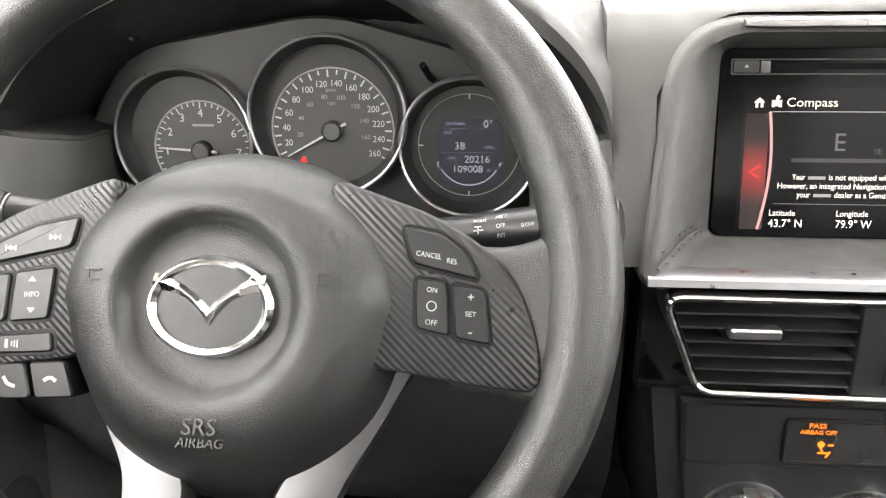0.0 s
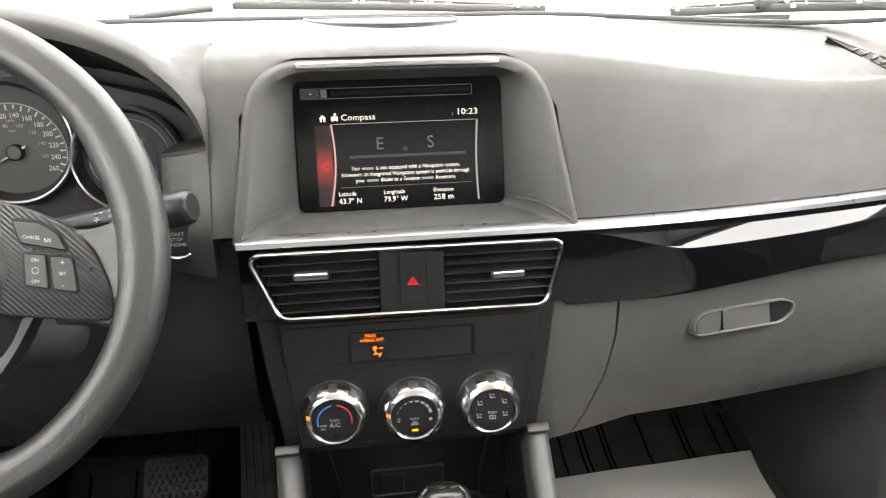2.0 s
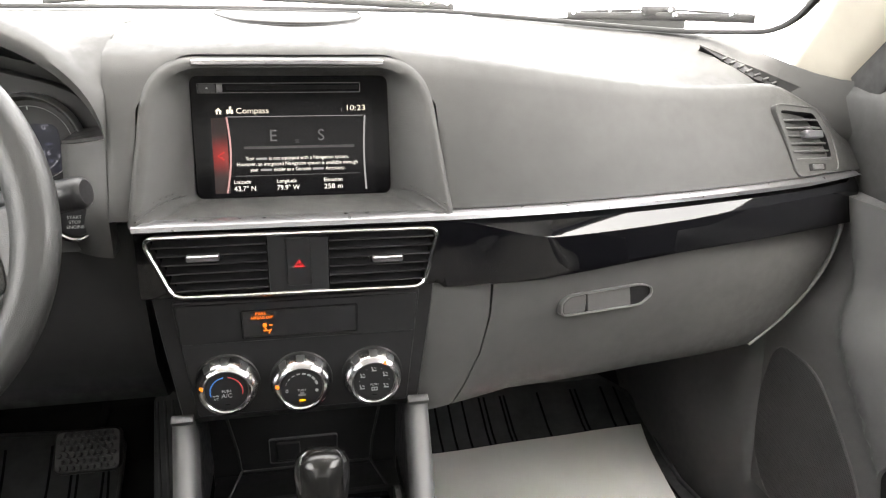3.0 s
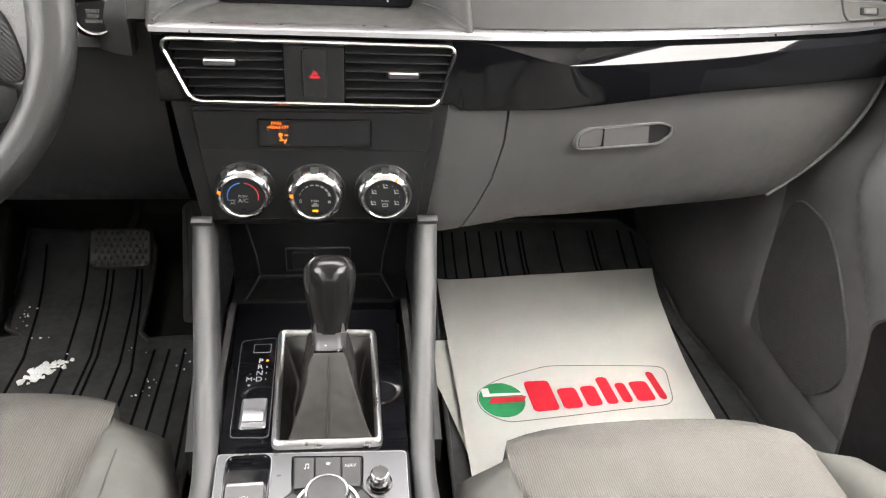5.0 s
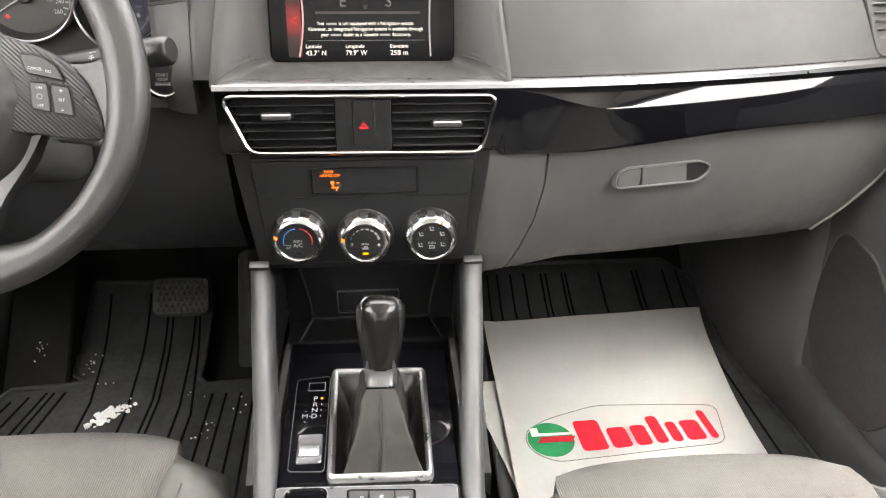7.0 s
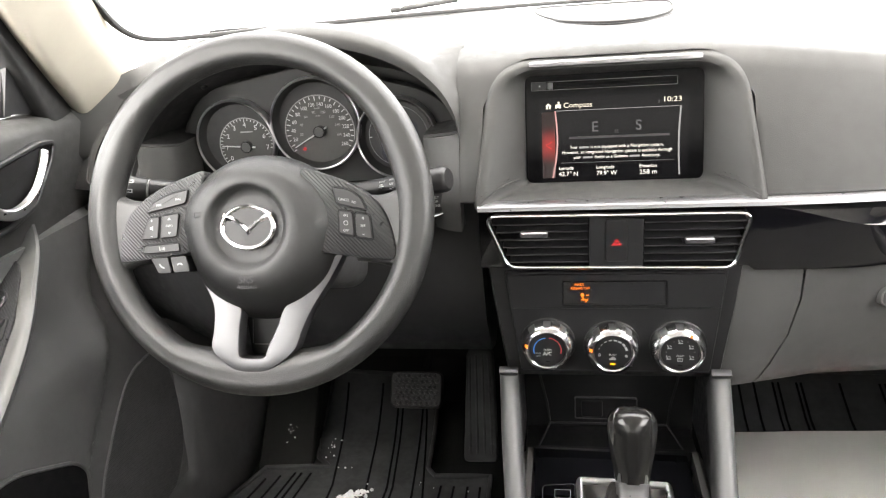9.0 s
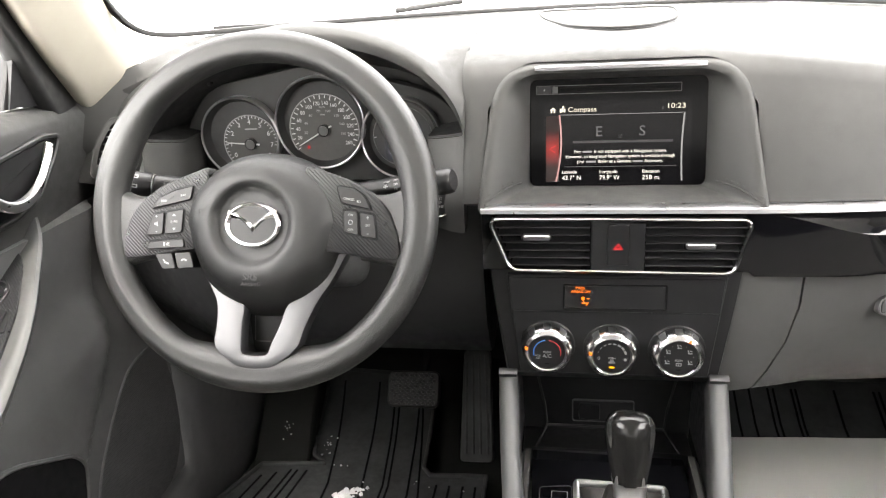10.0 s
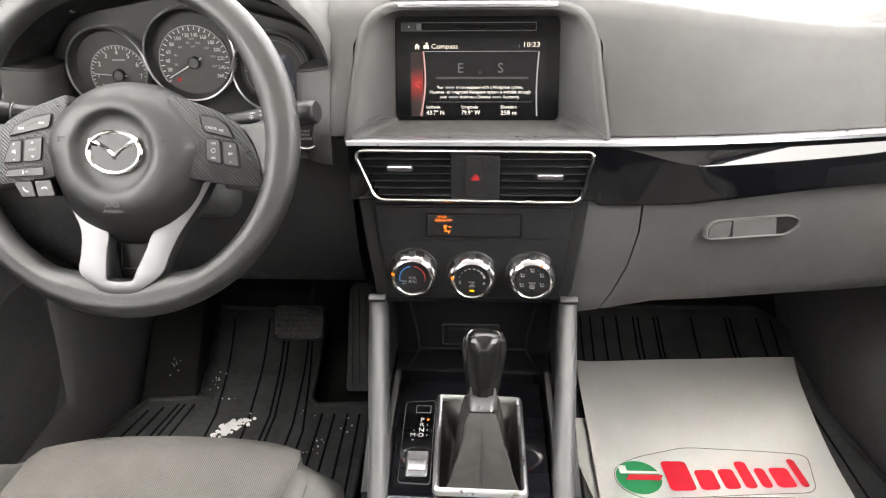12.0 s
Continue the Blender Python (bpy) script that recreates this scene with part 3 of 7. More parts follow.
    o = rounded([(-0.0600, -0.0115), (-0.0590, 0.0045), (-0.0480, 0.0110), (0.0450, 0.0120), (0.0590, 0.0070), (0.0585, -0.0020), (0.0430, -0.0120)], 0.007, 5)
    part("pull_surround", hoop(inset(o, -0.0010), inset(o, 0.0010), -0.012, 0.0058, 0.0008), PULLEDGE, lid, "thin pale grey edge of the pull", m=m)
    # shallow floor of the pull in black, which paints the hollow's shade
    part("pull_pocket", plate(inset(o, 0.0008), -0.012, 0.0026, 0.0004), DARK, lid, "finger hollow blackened to paint in its shade", m=m)
    part("pull_paddle", plate(rounded([(-0.0580, -0.0098), (-0.0568, 0.0040), (-0.0470, 0.0092), (-0.0275, 0.0096), (-0.0300, -0.0102)], 0.004), -0.01, 0.0046, 0.001), HARD, lid, m=m)
    part("pull_flap", loft([[V(x, -0.0104, z0), V(x, 0.0098, z1), V(x, 0.0098, -0.01), V(x, -0.0104, -0.01)] for x, z0, z1 in ((-0.0262, 0.0044, 0.0040), (0.0000, 0.0043, 0.0036), (0.0220, 0.0042, 0.0030), (0.0300, 0.0041, 0.0028))]), HARD, lid, m=m)
    # curved moulding that follows the lid's far end
    edge = []
    for i in range(25):
        z = 0.524 - 0.172 * i / 24
        x = lid_end(z) + 0.0045
        u = max(0.0, min(1.0, (0.52 - z) / 0.165))
        edge.append(V(x, strip_y(x) + 0.005 + 0.034 * u ** 1.9, z))
    part("lid_edge_moulding", sweep(edge, rrect(0.0050, 0.012, 0.0024, 3), upv=(0, -1, 0)), PULLEDGE, dash)
    # end panel beyond the lid towards the door
    part("end_panel", loft([[V(x, y + (x - 0.60) * 0.25, z) for y, z in ((0.548, 0.575), (0.550, 0.50), (0.560, 0.40), (0.580, 0.352), (0.75, 0.352), (0.75, 0.575))] for x in (0.575, 0.74)]), DOORLOW, dash)
    # underside of the driver's side: knee panel
    rings = []
    for i in range(21):
        x = -0.70 + (0.70 - 0.152) * i / 20
        y = 0.462 + 0.10 * smoothstep(-0.5, -0.72, x) if x < -0.5 else 0.462
        rings.append([V(x, y - 0.01, 0.585), V(x, y - 0.006, 0.50), V(x, y + 0.012, 0.42), V(x, y + 0.05, 0.36), V(x, y + 0.09, 0.345), V(x, y + 0.25, 0.36), V(x, y + 0.20, 0.58)])
    part("knee_panel", loft(rings), KNEE, dash, "dark plastic knee panel under the steering column", angle=40)


def build_centre(dash):
    """The centre stack: sides, climate panel carrier, open cubby and console flanks."""
    st = thing("centre_stack", "black plastic centre stack carrying vents and climate controls", "centre stack")

    def ring(z, wt, y0, y1):
        return [V(-wt, y0, z), V(wt, y0, z), V(wt + 0.004, y0 + 0.012, z), V(wt + 0.010, y1, z), V(-wt - 0.010, y1, z), V(-wt - 0.004, y0 + 0.012, z)]
    part("carrier", loft([ring(0.520, 0.139, 0.424, 0.55), ring(0.47, 0.133, 0.422, 0.55), ring(0.383, 0.121, 0.420, 0.55), ring(0.372, 0.118, 0.430, 0.55)]), PANEL, st)
    # climate panel
    m = lean(0, 0.4175, 0.4455, 1)
    out = rounded([(-0.1215, 0.0675), (-0.107, -0.060), (0.110, -0.060), (0.1235, 0.0675)], 0.004)
    part("climate_panel", plate(out, -0.008, 0.0, 0.0015), PANEL, st, "smooth charcoal climate control panel", m=m)
    up_o = rounded([(-0.1185, 0.064), (-0.1155, 0.022), (0.1175, 0.022), (0.1205, 0.064)], 0.003)
    part("display_fascia", plate(up_o, -0.004, 0.0022, 0.001), PANEL, st, m=m)
    o = rrect(0.116, 0.0315, 0.003, 4, 0.001, 0.041)
    part("display_frame", hoop(o, inset(o, 0.0022), -0.002, 0.0042, 0.0008), DARK, st, m=m)
    part("display_window", plate(inset(o, 0.002), -0.002, 0.0030, 0.0003), LCDGREY, st, "dark grey unlit climate display window", m=m)
    writing("warning_text", "PASS", 0.0046, EMIT_AMBER, st, m @ pose(-0.0375, 0.0520, 0.0032), width=0.0100)
    writing("warning_text", "AIRBAG OFF", 0.0042, EMIT_AMBER, st, m @ pose(-0.0365, 0.0476, 0.0032), width=0.0220)
    icon = join(moved(spin([(0.0001, 0), (0.0022, 0), (0.0022, 0.0002), (0.0001, 0.0002)], 12), pose(-0.034, 0.0395, 0.0032)),
                block(0.0062, 0.0012, 0.0003, 0, -0.0325, 0.0335, 0.0033), moved(block(0.0012, 0.0062, 0.0003, 0), pose(-0.0335, 0.036, 0.0033, 0, 0, 25)),
                block(0.0035, 0.0012, 0.0003, 0, -0.0282, 0.0392, 0.0033), moved(block(0.0012, 0.005, 0.0003, 0), pose(-0.0292, 0.0325, 0.0033, 0, 0, -30)))
    part("warning_icon", icon, EMIT_AMBER, st, "amber airbag-off symbol", m=m)
    return st


def knob(st, x, marks):
    m = lean(x - 0.001, 0.4165, 0.4225 if x < -0.05 else 0.4195, 2)
    k = part("dial", spin([(0.0322, -0.002), (0.0322, 0.0006), (0.0314, 0.0014), (0.0290, 0.0014)], 48), PANEL, st, m=m)
    part("ring", spin([(0.0296, 0.0), (0.0306, 0.003), (0.0308, 0.0085), (0.0296, 0.0125), (0.0272, 0.0172), (0.0244, 0.0198), (0.0226, 0.0204), (0.0216, 0.0192), (0.0214, 0.012)], 56), RINGCHROME, k, "chrome grip ring")
    part("cap", spin([(0.0216, 0.010), (0.0214, 0.0175), (0.0205, 0.0188), (0.0001, 0.0190)], 40), BUTTON, k, "black push-button face")
    for i in range(7):
        a = 34 + 18.7 * i
        if i % 2 == 0:
            continue
        prof = ((0.0307, 0.0052), (0.0311, 0.0085), (0.0299, 0.0127), (0.0277, 0.0171))
        rings = [[V(rr * math.cos(radians(a - 8 + 4 * q)), rr * math.sin(radians(a - 8 + 4 * q)), zz) for rr, zz in prof + ((0.0262, 0.0160), (0.0290, 0.0052))] for q in range(5)]
        part("grip_inlay", loft(rings), GREYMETAL, k, "dull grey grip inlay", angle=50)
    a = {"temp": 168, "fan": 172, "mode": 62}[marks]
    a = radians(a)
    part("pointer", block(0.0042, 0.0034, 0.0012, 0.0003), EMIT_AMBER, k, "amber pointer", m=pose(0.0244 * math.cos(a), 0.0244 * math.sin(a), 0.0196, 0, 0, math.degrees(a)) @ pose(0, 0, 0, 0, 42, 0))
    z = 0.0191

    def arc(name, a0, a1, r0, r1, mat, n=12, lab=""):
        o = [(r1 * math.cos(radians(a0 + (a1 - a0) * i / n)), r1 * math.sin(radians(a0 + (a1 - a0) * i / n))) for i in range(n + 1)]
        o += [(r0 * math.cos(radians(a1 + (a0 - a1) * i / n)), r0 * math.sin(radians(a1 + (a0 - a1) * i / n))) for i in range(n + 1)]
        part(name, loft([up(o, z - 0.0004), up(o, z + 0.0001)]), mat, k, lab)
    if marks == "temp":
        arc("cold_scale", 196, 98, 0.0152, 0.0162, MARK_BLUE, lab="blue cold scale")
        arc("hot_scale", 82, -14, 0.0152, 0.0162, MARK_RED, lab="red hot scale")
        writing("legend", "PUSH", 0.0038, WHITE, k, pose(0.0, 0.0005, z))
        writing("legend", "A/C", 0.0064, WHITE, k, pose(0.0, -0.0045, z))
        writing("legend", "MAX", 0.0030, WHITE, k, pose(-0.0105, -0.0042, z))
        writing("legend", "A/C", 0.0030, WHITE, k, pose(-0.0105, -0.0075, z))
    elif marks == "fan":
        for i in range(8):
            w = 9 + i * 1.0
            c = 160 - i * 20
            arc("fan_scale", c + w / 2, c - w / 2, 0.0160 - 0.0002 * i, 0.0164 + 0.0001 * i, WHITE, 3)
        writing("legend", "0", 0.0060, WHITE, k, pose(-0.0148, -0.0025, z))
        writing("legend", "PUSH", 0.0034, WHITE, k, pose(0.0, -0.0022, z))
        fanicon = join(*[moved(block(0.0034, 0.0012, 0.0002, 0), pose(0.0150, -0.0035, z) @ pose(0, 0, 0, 0, 0, 60 * i)) for i in range(3)])
        part("fan_icon", fanicon, WHITE, k)
        part("recirculation_icon", join(block(0.0075, 0.0022, 0.0002, 0, 0, -0.0075, z), block(0.0040, 0.0022, 0.0002, 0, 0.0004, -0.0056, z)), GREYMARK, k)
        part("indicator", block(0.0060, 0.0022, 0.0004, 0.0002, 0, -0.0138, z), EMIT_YELLOW, k, "lit amber indicator")
    else:
        for i, a in enumerate((205, 148, 90, 32, -25)):
            c = pose(0.0138 * math.cos(radians(a)), 0.0138 * math.sin(radians(a)) + 0.001, z)
            part("mode_icon", join(moved(block(0.0050, 0.0011, 0.0002, 0), c @ pose(0, -0.0018, 0)), moved(block(0.0011, 0.0046, 0.0002, 0), c @ pose(-0.0018, 0.0004, 0, 0, 0, 20)), moved(block(0.0026, 0.0009, 0.0002, 0), c @ pose(0.001, 0.0012, 0, 0, 0, -25))), WHITE, k)
        for a in (176, 119, 61, 4):
            part("mode_dot", spin([(0.0005, z - 0.0002), (0.0005, z + 0.0001)], 8), GREYMARK, k, m=pose(0.0155 * math.cos(radians(a)), 0.0155 * math.sin(radians(a)) + 0.001, 0))
        writing("legend", "PUSH", 0.0036, WHITE, k, pose(0, -0.0028, z))
        part("demister_icon", join(block(0.0058, 0.0008, 0.0002, 0, 0, -0.0060, z), block(0.0058, 0.0008, 0.0002, 0, 0, -0.0092, z), block(0.0008, 0.0034, 0.0002, 0, -0.0027, -0.0076, z), block(0.0008, 0.0034, 0.0002, 0, 0.0027, -0.0076, z), block(0.0006, 0.0026, 0.0002, 0, 0, -0.0076, z)), WHITE, k)
    if marks != "fan":
        part("indicator", block(0.0046, 0.0014, 0.0003, 0.0001, 0, -0.0142, z), DARK, k)


def build_side_vent(s):
    m = axes((0.6270, 0.5235, 0.6365), (0.97, 0.24, -0.05), (-0.05, 0.42, 0.90))
    t = thing("side_air_vent", "dark grey louvred air vent at the end of the dashboard", "air vent", group="side air vents")
    o = rounded([(-0.043, 0.0475), (0.030, 0.0420), (0.052, 0.005), (0.0560, -0.0400), (-0.0230, -0.0455)], 0.012, 5)
    inner = rounded([(-0.0345, 0.0395), (0.0235, 0.0350), (0.0410, 0.004), (0.0450, -0.0225), (-0.0205, -0.0240)], 0.006, 5)
    part("frame", pierced(o, [inner], -0.014, 0.0012), SOFT, t, m=m)
    part("frame_edge", hoop(inset(o, -0.0012), inset(o, 0.0015), -0.014, 0.0022, 0.001), SOFT, t, m=m)
    part("cavity", loft([up(inner, 0.0006), up(inset(inner, 0.003), -0.030)], caps=False), DARK, t, m=m)
    part("cavity_back", plate(inset(inner, 0.002), -0.034, -0.029, 0.001), DARK, t, m=m)
    for i in range(6):
        y = 0.0295 - 0.0100 * i
        u = (0.037 - y) / 0.061
        x0, x1 = -0.0340 + 0.0135 * u, 0.0270 + 0.0180 * u
        part("slat", moved(block(x1 - x0, 0.0022, 0.020, 0.0008), pose((x0 + x1) / 2, y, -0.0075, 22, 0, 0)), SLATGREY, t, m=m)
    part("tab", plate(rounded([(-0.014, 0.006), (0.016, 0.005), (0.016, -0.0045), (-0.012, -0.0045)], 0.002), -0.004, 0.0065, 0.0015), SATIN, t, "silver adjuster tab", m=m @ pose(0.014, 0.007, 0))
    part("wheel_slot", plate(rrect(0.030, 0.0090, 0.002, 3, 0.015, -0.0340), -0.001, 0.0022, 0.0006), DARK, t, m=m)
    part("thumb_wheel", plate(rrect(0.020, 0.0066, 0.001, 3, 0.015, -0.0340), -0.001, 0.0036, 0.001), GREYTRIM, t, m=m)
    if s < 0:
        # the same vent mirrored for the driver's side
        for o2 in t.children:
            o2.data = o2.data.copy()
            o2.data.transform(Matrix.Diagonal((-1, 1, 1, 1)))
            o2.data.flip_normals()
            o2.matrix_basis = axes((-0.6410, 0.5255, 0.6435), (0.97, -0.24, 0.05), (0.05, 0.42, 0.90))
    # demister slot beside the windscreen corner
    d = thing("demister_vent", "slotted demister vent in the dashboard corner", "air vent", group="demister vents")
    a, b = V(s * 0.566, 0.690, 0.7375), V(s * 0.662, 0.634, 0.6905)
    ex = (b - a).normalized()
    f = axes(a, ex, (0, 0.75, 0.66)) if s > 0 else axes(a, ex, (0, -0.75, -0.66))
    wedge = [(0.0, 0.001), (0.06, 0.004), (0.116, 0.0035), (0.112, -0.010), (0.085, -0.0125), (0.045, -0.0085)]
    k = 1 if s > 0 else -1
    part("slot", plate([(x, y * k) for x, y in wedge], -0.012, 0.0022, 0.0006), DARK, d, m=f)
    for i in range(7):
        x = 0.036 + 0.0125 * i
        w = 0.009 + 0.0055 * min(1, i / 4)
        part("fin", moved(block(0.0026, w, 0.010, 0.0005), pose(x, -0.0035 * k, 0.0005, 0, 0, -32 * k)), SOFT, d, m=f)
    part("slot_edge", sweep([V(x, (y + 0.0012) * k, 0.0022) for x, y in ((-0.002, 0.0005), (0.06, 0.004), (0.118, 0.0035))], circle(0.0014, 8)), SOFT, d, m=f)


def build_top_lid():
    """The flat lid on the middle of the dash top."""
    t = thing("dash_top_lid", "flat grey speaker lid on the dashboard top", "lid")
    o = rounded([(-0.104, 0.880), (-0.092, 0.740), (-0.055, 0.620), (0.0, 0.578), (0.048, 0.590), (0.086, 0.650), (0.104, 0.740), (0.112, 0.860)], 0.05, 6)
    m = pose(0, 0, 0.7500) @ pose(0, 0, 0, 1.45)
    part("lid", plate(inset(o, 0.0060), -0.01, 0.0026, 0.0010), SOFT, t, m=m)
    part("gap", plate(o, -0.01, 0.0016, 0.0004), DARK, t, m=m)
    part("lid_edge", hoop(inset(o, 0.0040), inset(o, 0.0062), -0.01, 0.0048, 0.0008), SEAL, t, "thin dark edge of the lid", m=m)


def build_wipers():
    rng = random.Random(3)
    sets = ((V(-0.205, 0.985, 0.797), V(0.05, 1.0, 0.790), V(0.275, 0.975, 0.781), (-0.355, 0.985, 0.782), (-0.235, 0.99, 0.793)),
            (V(0.440, 0.880, 0.773), V(0.560, 0.800, 0.776), V(0.655, 0.705, 0.776), (0.455, 0.90, 0.776), (0.540, 0.86, 0.780)))
    for a, b, c, e, f in sets:
        w = thing("windscreen_wiper", "black windscreen wiper caked with snow", "wiper", group="windscreen wipers")
        line = curve([a, b, c], 10)
        part("blade", sweep(line, rrect(0.006, 0.0120, 0.002, 2)), SEAL, w)
        part("spine", sweep([p + V(0, 0.010, 0.0095 - 0.004 * abs(i - 10) / 10) for i, p in enumerate(line)], rrect(0.010, 0.0035, 0.001, 2)), SEAL, w)
        part("arm", sweep([V(*e), V(*f)], rrect(0.016, 0.010, 0.003, 2)), SEAL, w)
        part("joint", block(0.05, 0.02, 0.014, 0.004), SEAL, w, m=Matrix.Translation(line[10] + V(0, 0.012, 0.008)))
        for i in range(30):
            onarm = i % 3 == 0
            p = V(*e).lerp(V(*f), rng.random()) if onarm else rng.choice(line)
            r = rng.uniform(0.0012, 0.0042)
            bm = bmesh.new()
            bmesh.ops.create_icosphere(bm, subdivisions=2, radius=r)
            off = V(rng.random() * 9, 0, 0)
            for v in bm.verts:
                v.co *= 1 + 0.7 * noise.noise(v.co / r + off)
            part("snow_lump", bm, SNOW, w, m=Matrix.Translation(p + V(rng.uniform(-0.02, 0.02), rng.uniform(-0.006, 0.004), rng.uniform(0.002, 0.010))))


LCDGREY = material("smoked_display_window", (0.016, 0.016, 0.017), 0.22, vary=0.1, vary_size=0.03, rough_vary=0.03, spec=0.5)
GREYMETAL = material("dull_grey_metal", (0.20, 0.20, 0.205), 0.35, 0.9, vary=0.05, vary_size=0.02)
RINGCHROME = material("soft_chrome", (0.62, 0.62, 0.63), 0.20, 1.0, vary=0.03, rough_vary=0.03)
KNEE = material("knee_panel_plastic", (0.020, 0.0203, 0.0216), 0.48, grain=0.1, grain_size=0.0010, spec=0.4)
PULLEDGE = material("pale_grey_edge_plastic", (0.13, 0.13, 0.128), 0.36, grain=0.05, grain_size=0.0008)
LINING = material("binnacle_lining_black", (0.013, 0.013, 0.013), 0.55, grain=0.3, grain_size=0.0008)
SLATGREY = material("vent_slat_plastic", (0.050, 0.050, 0.050), 0.45, grain=0.1, grain_size=0.0006)
MARK_BLUE = material("blue_marking", (0.05, 0.25, 0.75), 0.5, vary=0.02)
MARK_RED = material("red_marking", (0.65, 0.05, 0.06), 0.5, vary=0.02)
EMIT_YELLOW = glow("lit_amber_bar", (1.0, 0.45, 0.0), 1.6)

build_ground()
build_shell()
DASH = build_dash()
build_decor(DASH)
build_side_vent(1)
build_side_vent(-1)
build_top_lid()
build_wipers()
STACK = build_centre(DASH)
knob(STACK, -0.0735, "temp")
knob(STACK, 0.0, "fan")
knob(STACK, 0.0740, "mode")


# ---- display in its padded surround ----
def build_screen():
    t = thing("display_surround", "padded dark grey surround with stitched lower corners round the display", "surround")
    # outlines in (x, z): the outer edge on the dash, the brow, the mouth, and the throat at the glass
    def arch(w0, w1, z0, z1, r, n=14):
        pts = [(-w0, z0), (w0, z0), (w1, z1), (-w1, z1)]
        out = []
        for (x, z), rad in zip(pts, (0.008, 0.008, r, r)):
            out.append((x, z, rad))
        res = []
        k = len(out)
        for i in range(k):
            p, a, b = V(*out[i][:2]), V(*out[i - 1][:2]), V(*out[(i + 1) % k][:2])
            da, db = (a - p).normalized(), (b - p).normalized()
            rr = out[i][2]
            s, e = p + da * rr, p + db * rr
            for j in range(n + 1):
                u = j / n
                res.append(s * (1 - u) ** 2 + p * 2 * u * (1 - u) + e * u * u)
            # points along the straight run to the next corner
            nxt = V(*out[(i + 1) % k][:2])
            e2 = nxt - db * out[(i + 1) % k][2]
            for j in range(1, 5):
                res.append(e.lerp(e2, j / 5))
        return res

    def lay(o, y0, y1, z0=0.59, z1=0.735):
        return [V(p.x + 0.003, y0 + (y1 - y0) * (p.y - z0) / (z1 - z0), p.y) for p in o]
    rings = [lay(arch(0.156, 0.139, 0.586, 0.742, 0.050), 0.55, 0.60),
             lay(arch(0.156, 0.138, 0.586, 0.741, 0.050), 0.422, 0.493),
             lay(arch(0.154, 0.136, 0.588, 0.740, 0.049), 0.4150, 0.484),
             lay(arch(0.150, 0.131, 0.591, 0.736, 0.047), 0.4140, 0.481),
             lay(arch(0.140, 0.122, 0.593, 0.730, 0.040), 0.4190, 0.484),
             lay(arch(0.115, 0.106, 0.5965, 0.7235, 0.018), 0.463, 0.498),
             lay(arch(0.101, 0.099, 0.5985, 0.7205, 0.010), 0.479, 0.502),
             lay(arch(0.099, 0.097, 0.600, 0.719, 0.008), 0.492, 0.514)]
    part("padding", loft(rings, caps=False), SURROUND, t, angle=60)
    # seam line where the surround meets the dash, and stitches in the lower corners
    for s in (-1, 1):
        a, b = V(0.003 + s * 0.146, 0.4140, 0.5975), V(0.003 + s * 0.108, 0.468, 0.6075)
        line = [a.lerp(b, i / 10) + V(0, 0, 0.004 * math.sin(math.pi * i / 10)) for i in range(11)]
        part("seam", sweep(line, circle(0.0011, 6)), SURROUND, t)
        for side in (-1, 1):
            for i in range(7):
                p = a.lerp(b, (i + 0.7) / 8) + V(0, 0, 0.0030 + 0.0035 * math.sin(math.pi * (i + 0.7) / 8) + side * 0.0012) + V(s * side * 0.0032, -0.001, 0)
                part("stitch", moved(spin([(0.0001, -0.0021), (0.0008, -0.0015), (0.0008, 0.0015), (0.0001, 0.0021)], 6), (b - a).to_track_quat("Z", "Y").to_matrix().to_4x4()), THREAD, t, m=Matrix.Translation(p))
    # bright bar over the opening
    bar = [V(0.003 + x, 0.4805 + 0.0, 0.7362 - 0.0006 * (x / 0.09) ** 2) for x in [-0.092 + 0.0092 * i for i in range(21)]]
    sc = [0.7, 0.95] + [1] * 17 + [0.95, 0.7]
    part("bright_bar", sweep(bar, rounded([(-0.006, -0.0026), (0.006, -0.0026), (0.004, 0.0030), (-0.006, 0.0030)], 0.0015, 3), scale=sc), SATIN, t, "polished silver bar")

    d = thing("display_unit", "glossy black infotainment display showing a compass page", "display", lean(0.0035, 0.4925, 0.6600, 9.1))
    o = rrect(0.199, 0.124, 0.008, 6)
    part("body", plate(o, -0.02, 0.0, 0.0015), SCREENGLASS, d)
    so = rrect(0.162, 0.0100, 0.0012, 3, -0.0110, 0.0490)
    part("disc_slot", hoop(so, inset(so, 0.0007), -0.003, 0.0006, 0.0002), GREYTRIM, d)
    part("disc_slot_mouth", block(0.132, 0.0040, 0.0006, 0.0002, 0.0020, 0.0493, 0.0002), WELLBLACK, d)
    part("eject_button", plate(rrect(0.0165, 0.0078, 0.0010, 3, -0.0825, 0.0490), -0.001, 0.0010, 0.0004), BUTTON, d, "black eject button")
    tri = [(-0.0838, 0.0484), (-0.0812, 0.0484), (-0.0825, 0.0503)]
    part("eject_mark", loft([up(tri, 0.0009), up(tri, 0.0012)]), WHITE, d)
    part("slot_tab", block(0.0060, 0.0076, 0.001, 0.0003, -0.0705, 0.0490, 0.0004), GREYTRIM, d)
    z = 0.0006
    part("lit_panel", plate(rrect(0.166, 0.0970, 0.001, 2, -0.0005, -0.0125), -0.001, 0.0004, 0.0001), SCREENBACK, d, "faintly lit dark screen")
    writing("heading", "Compass", 0.0080, EMIT_WARM, d, pose(-0.0559, 0.0262, z), align="LEFT", width=0.0318)
    writing("clock", "10:23", 0.0080, EMIT_WARM, d, pose(0.0752, 0.0280, z), align="RIGHT", width=0.0188)
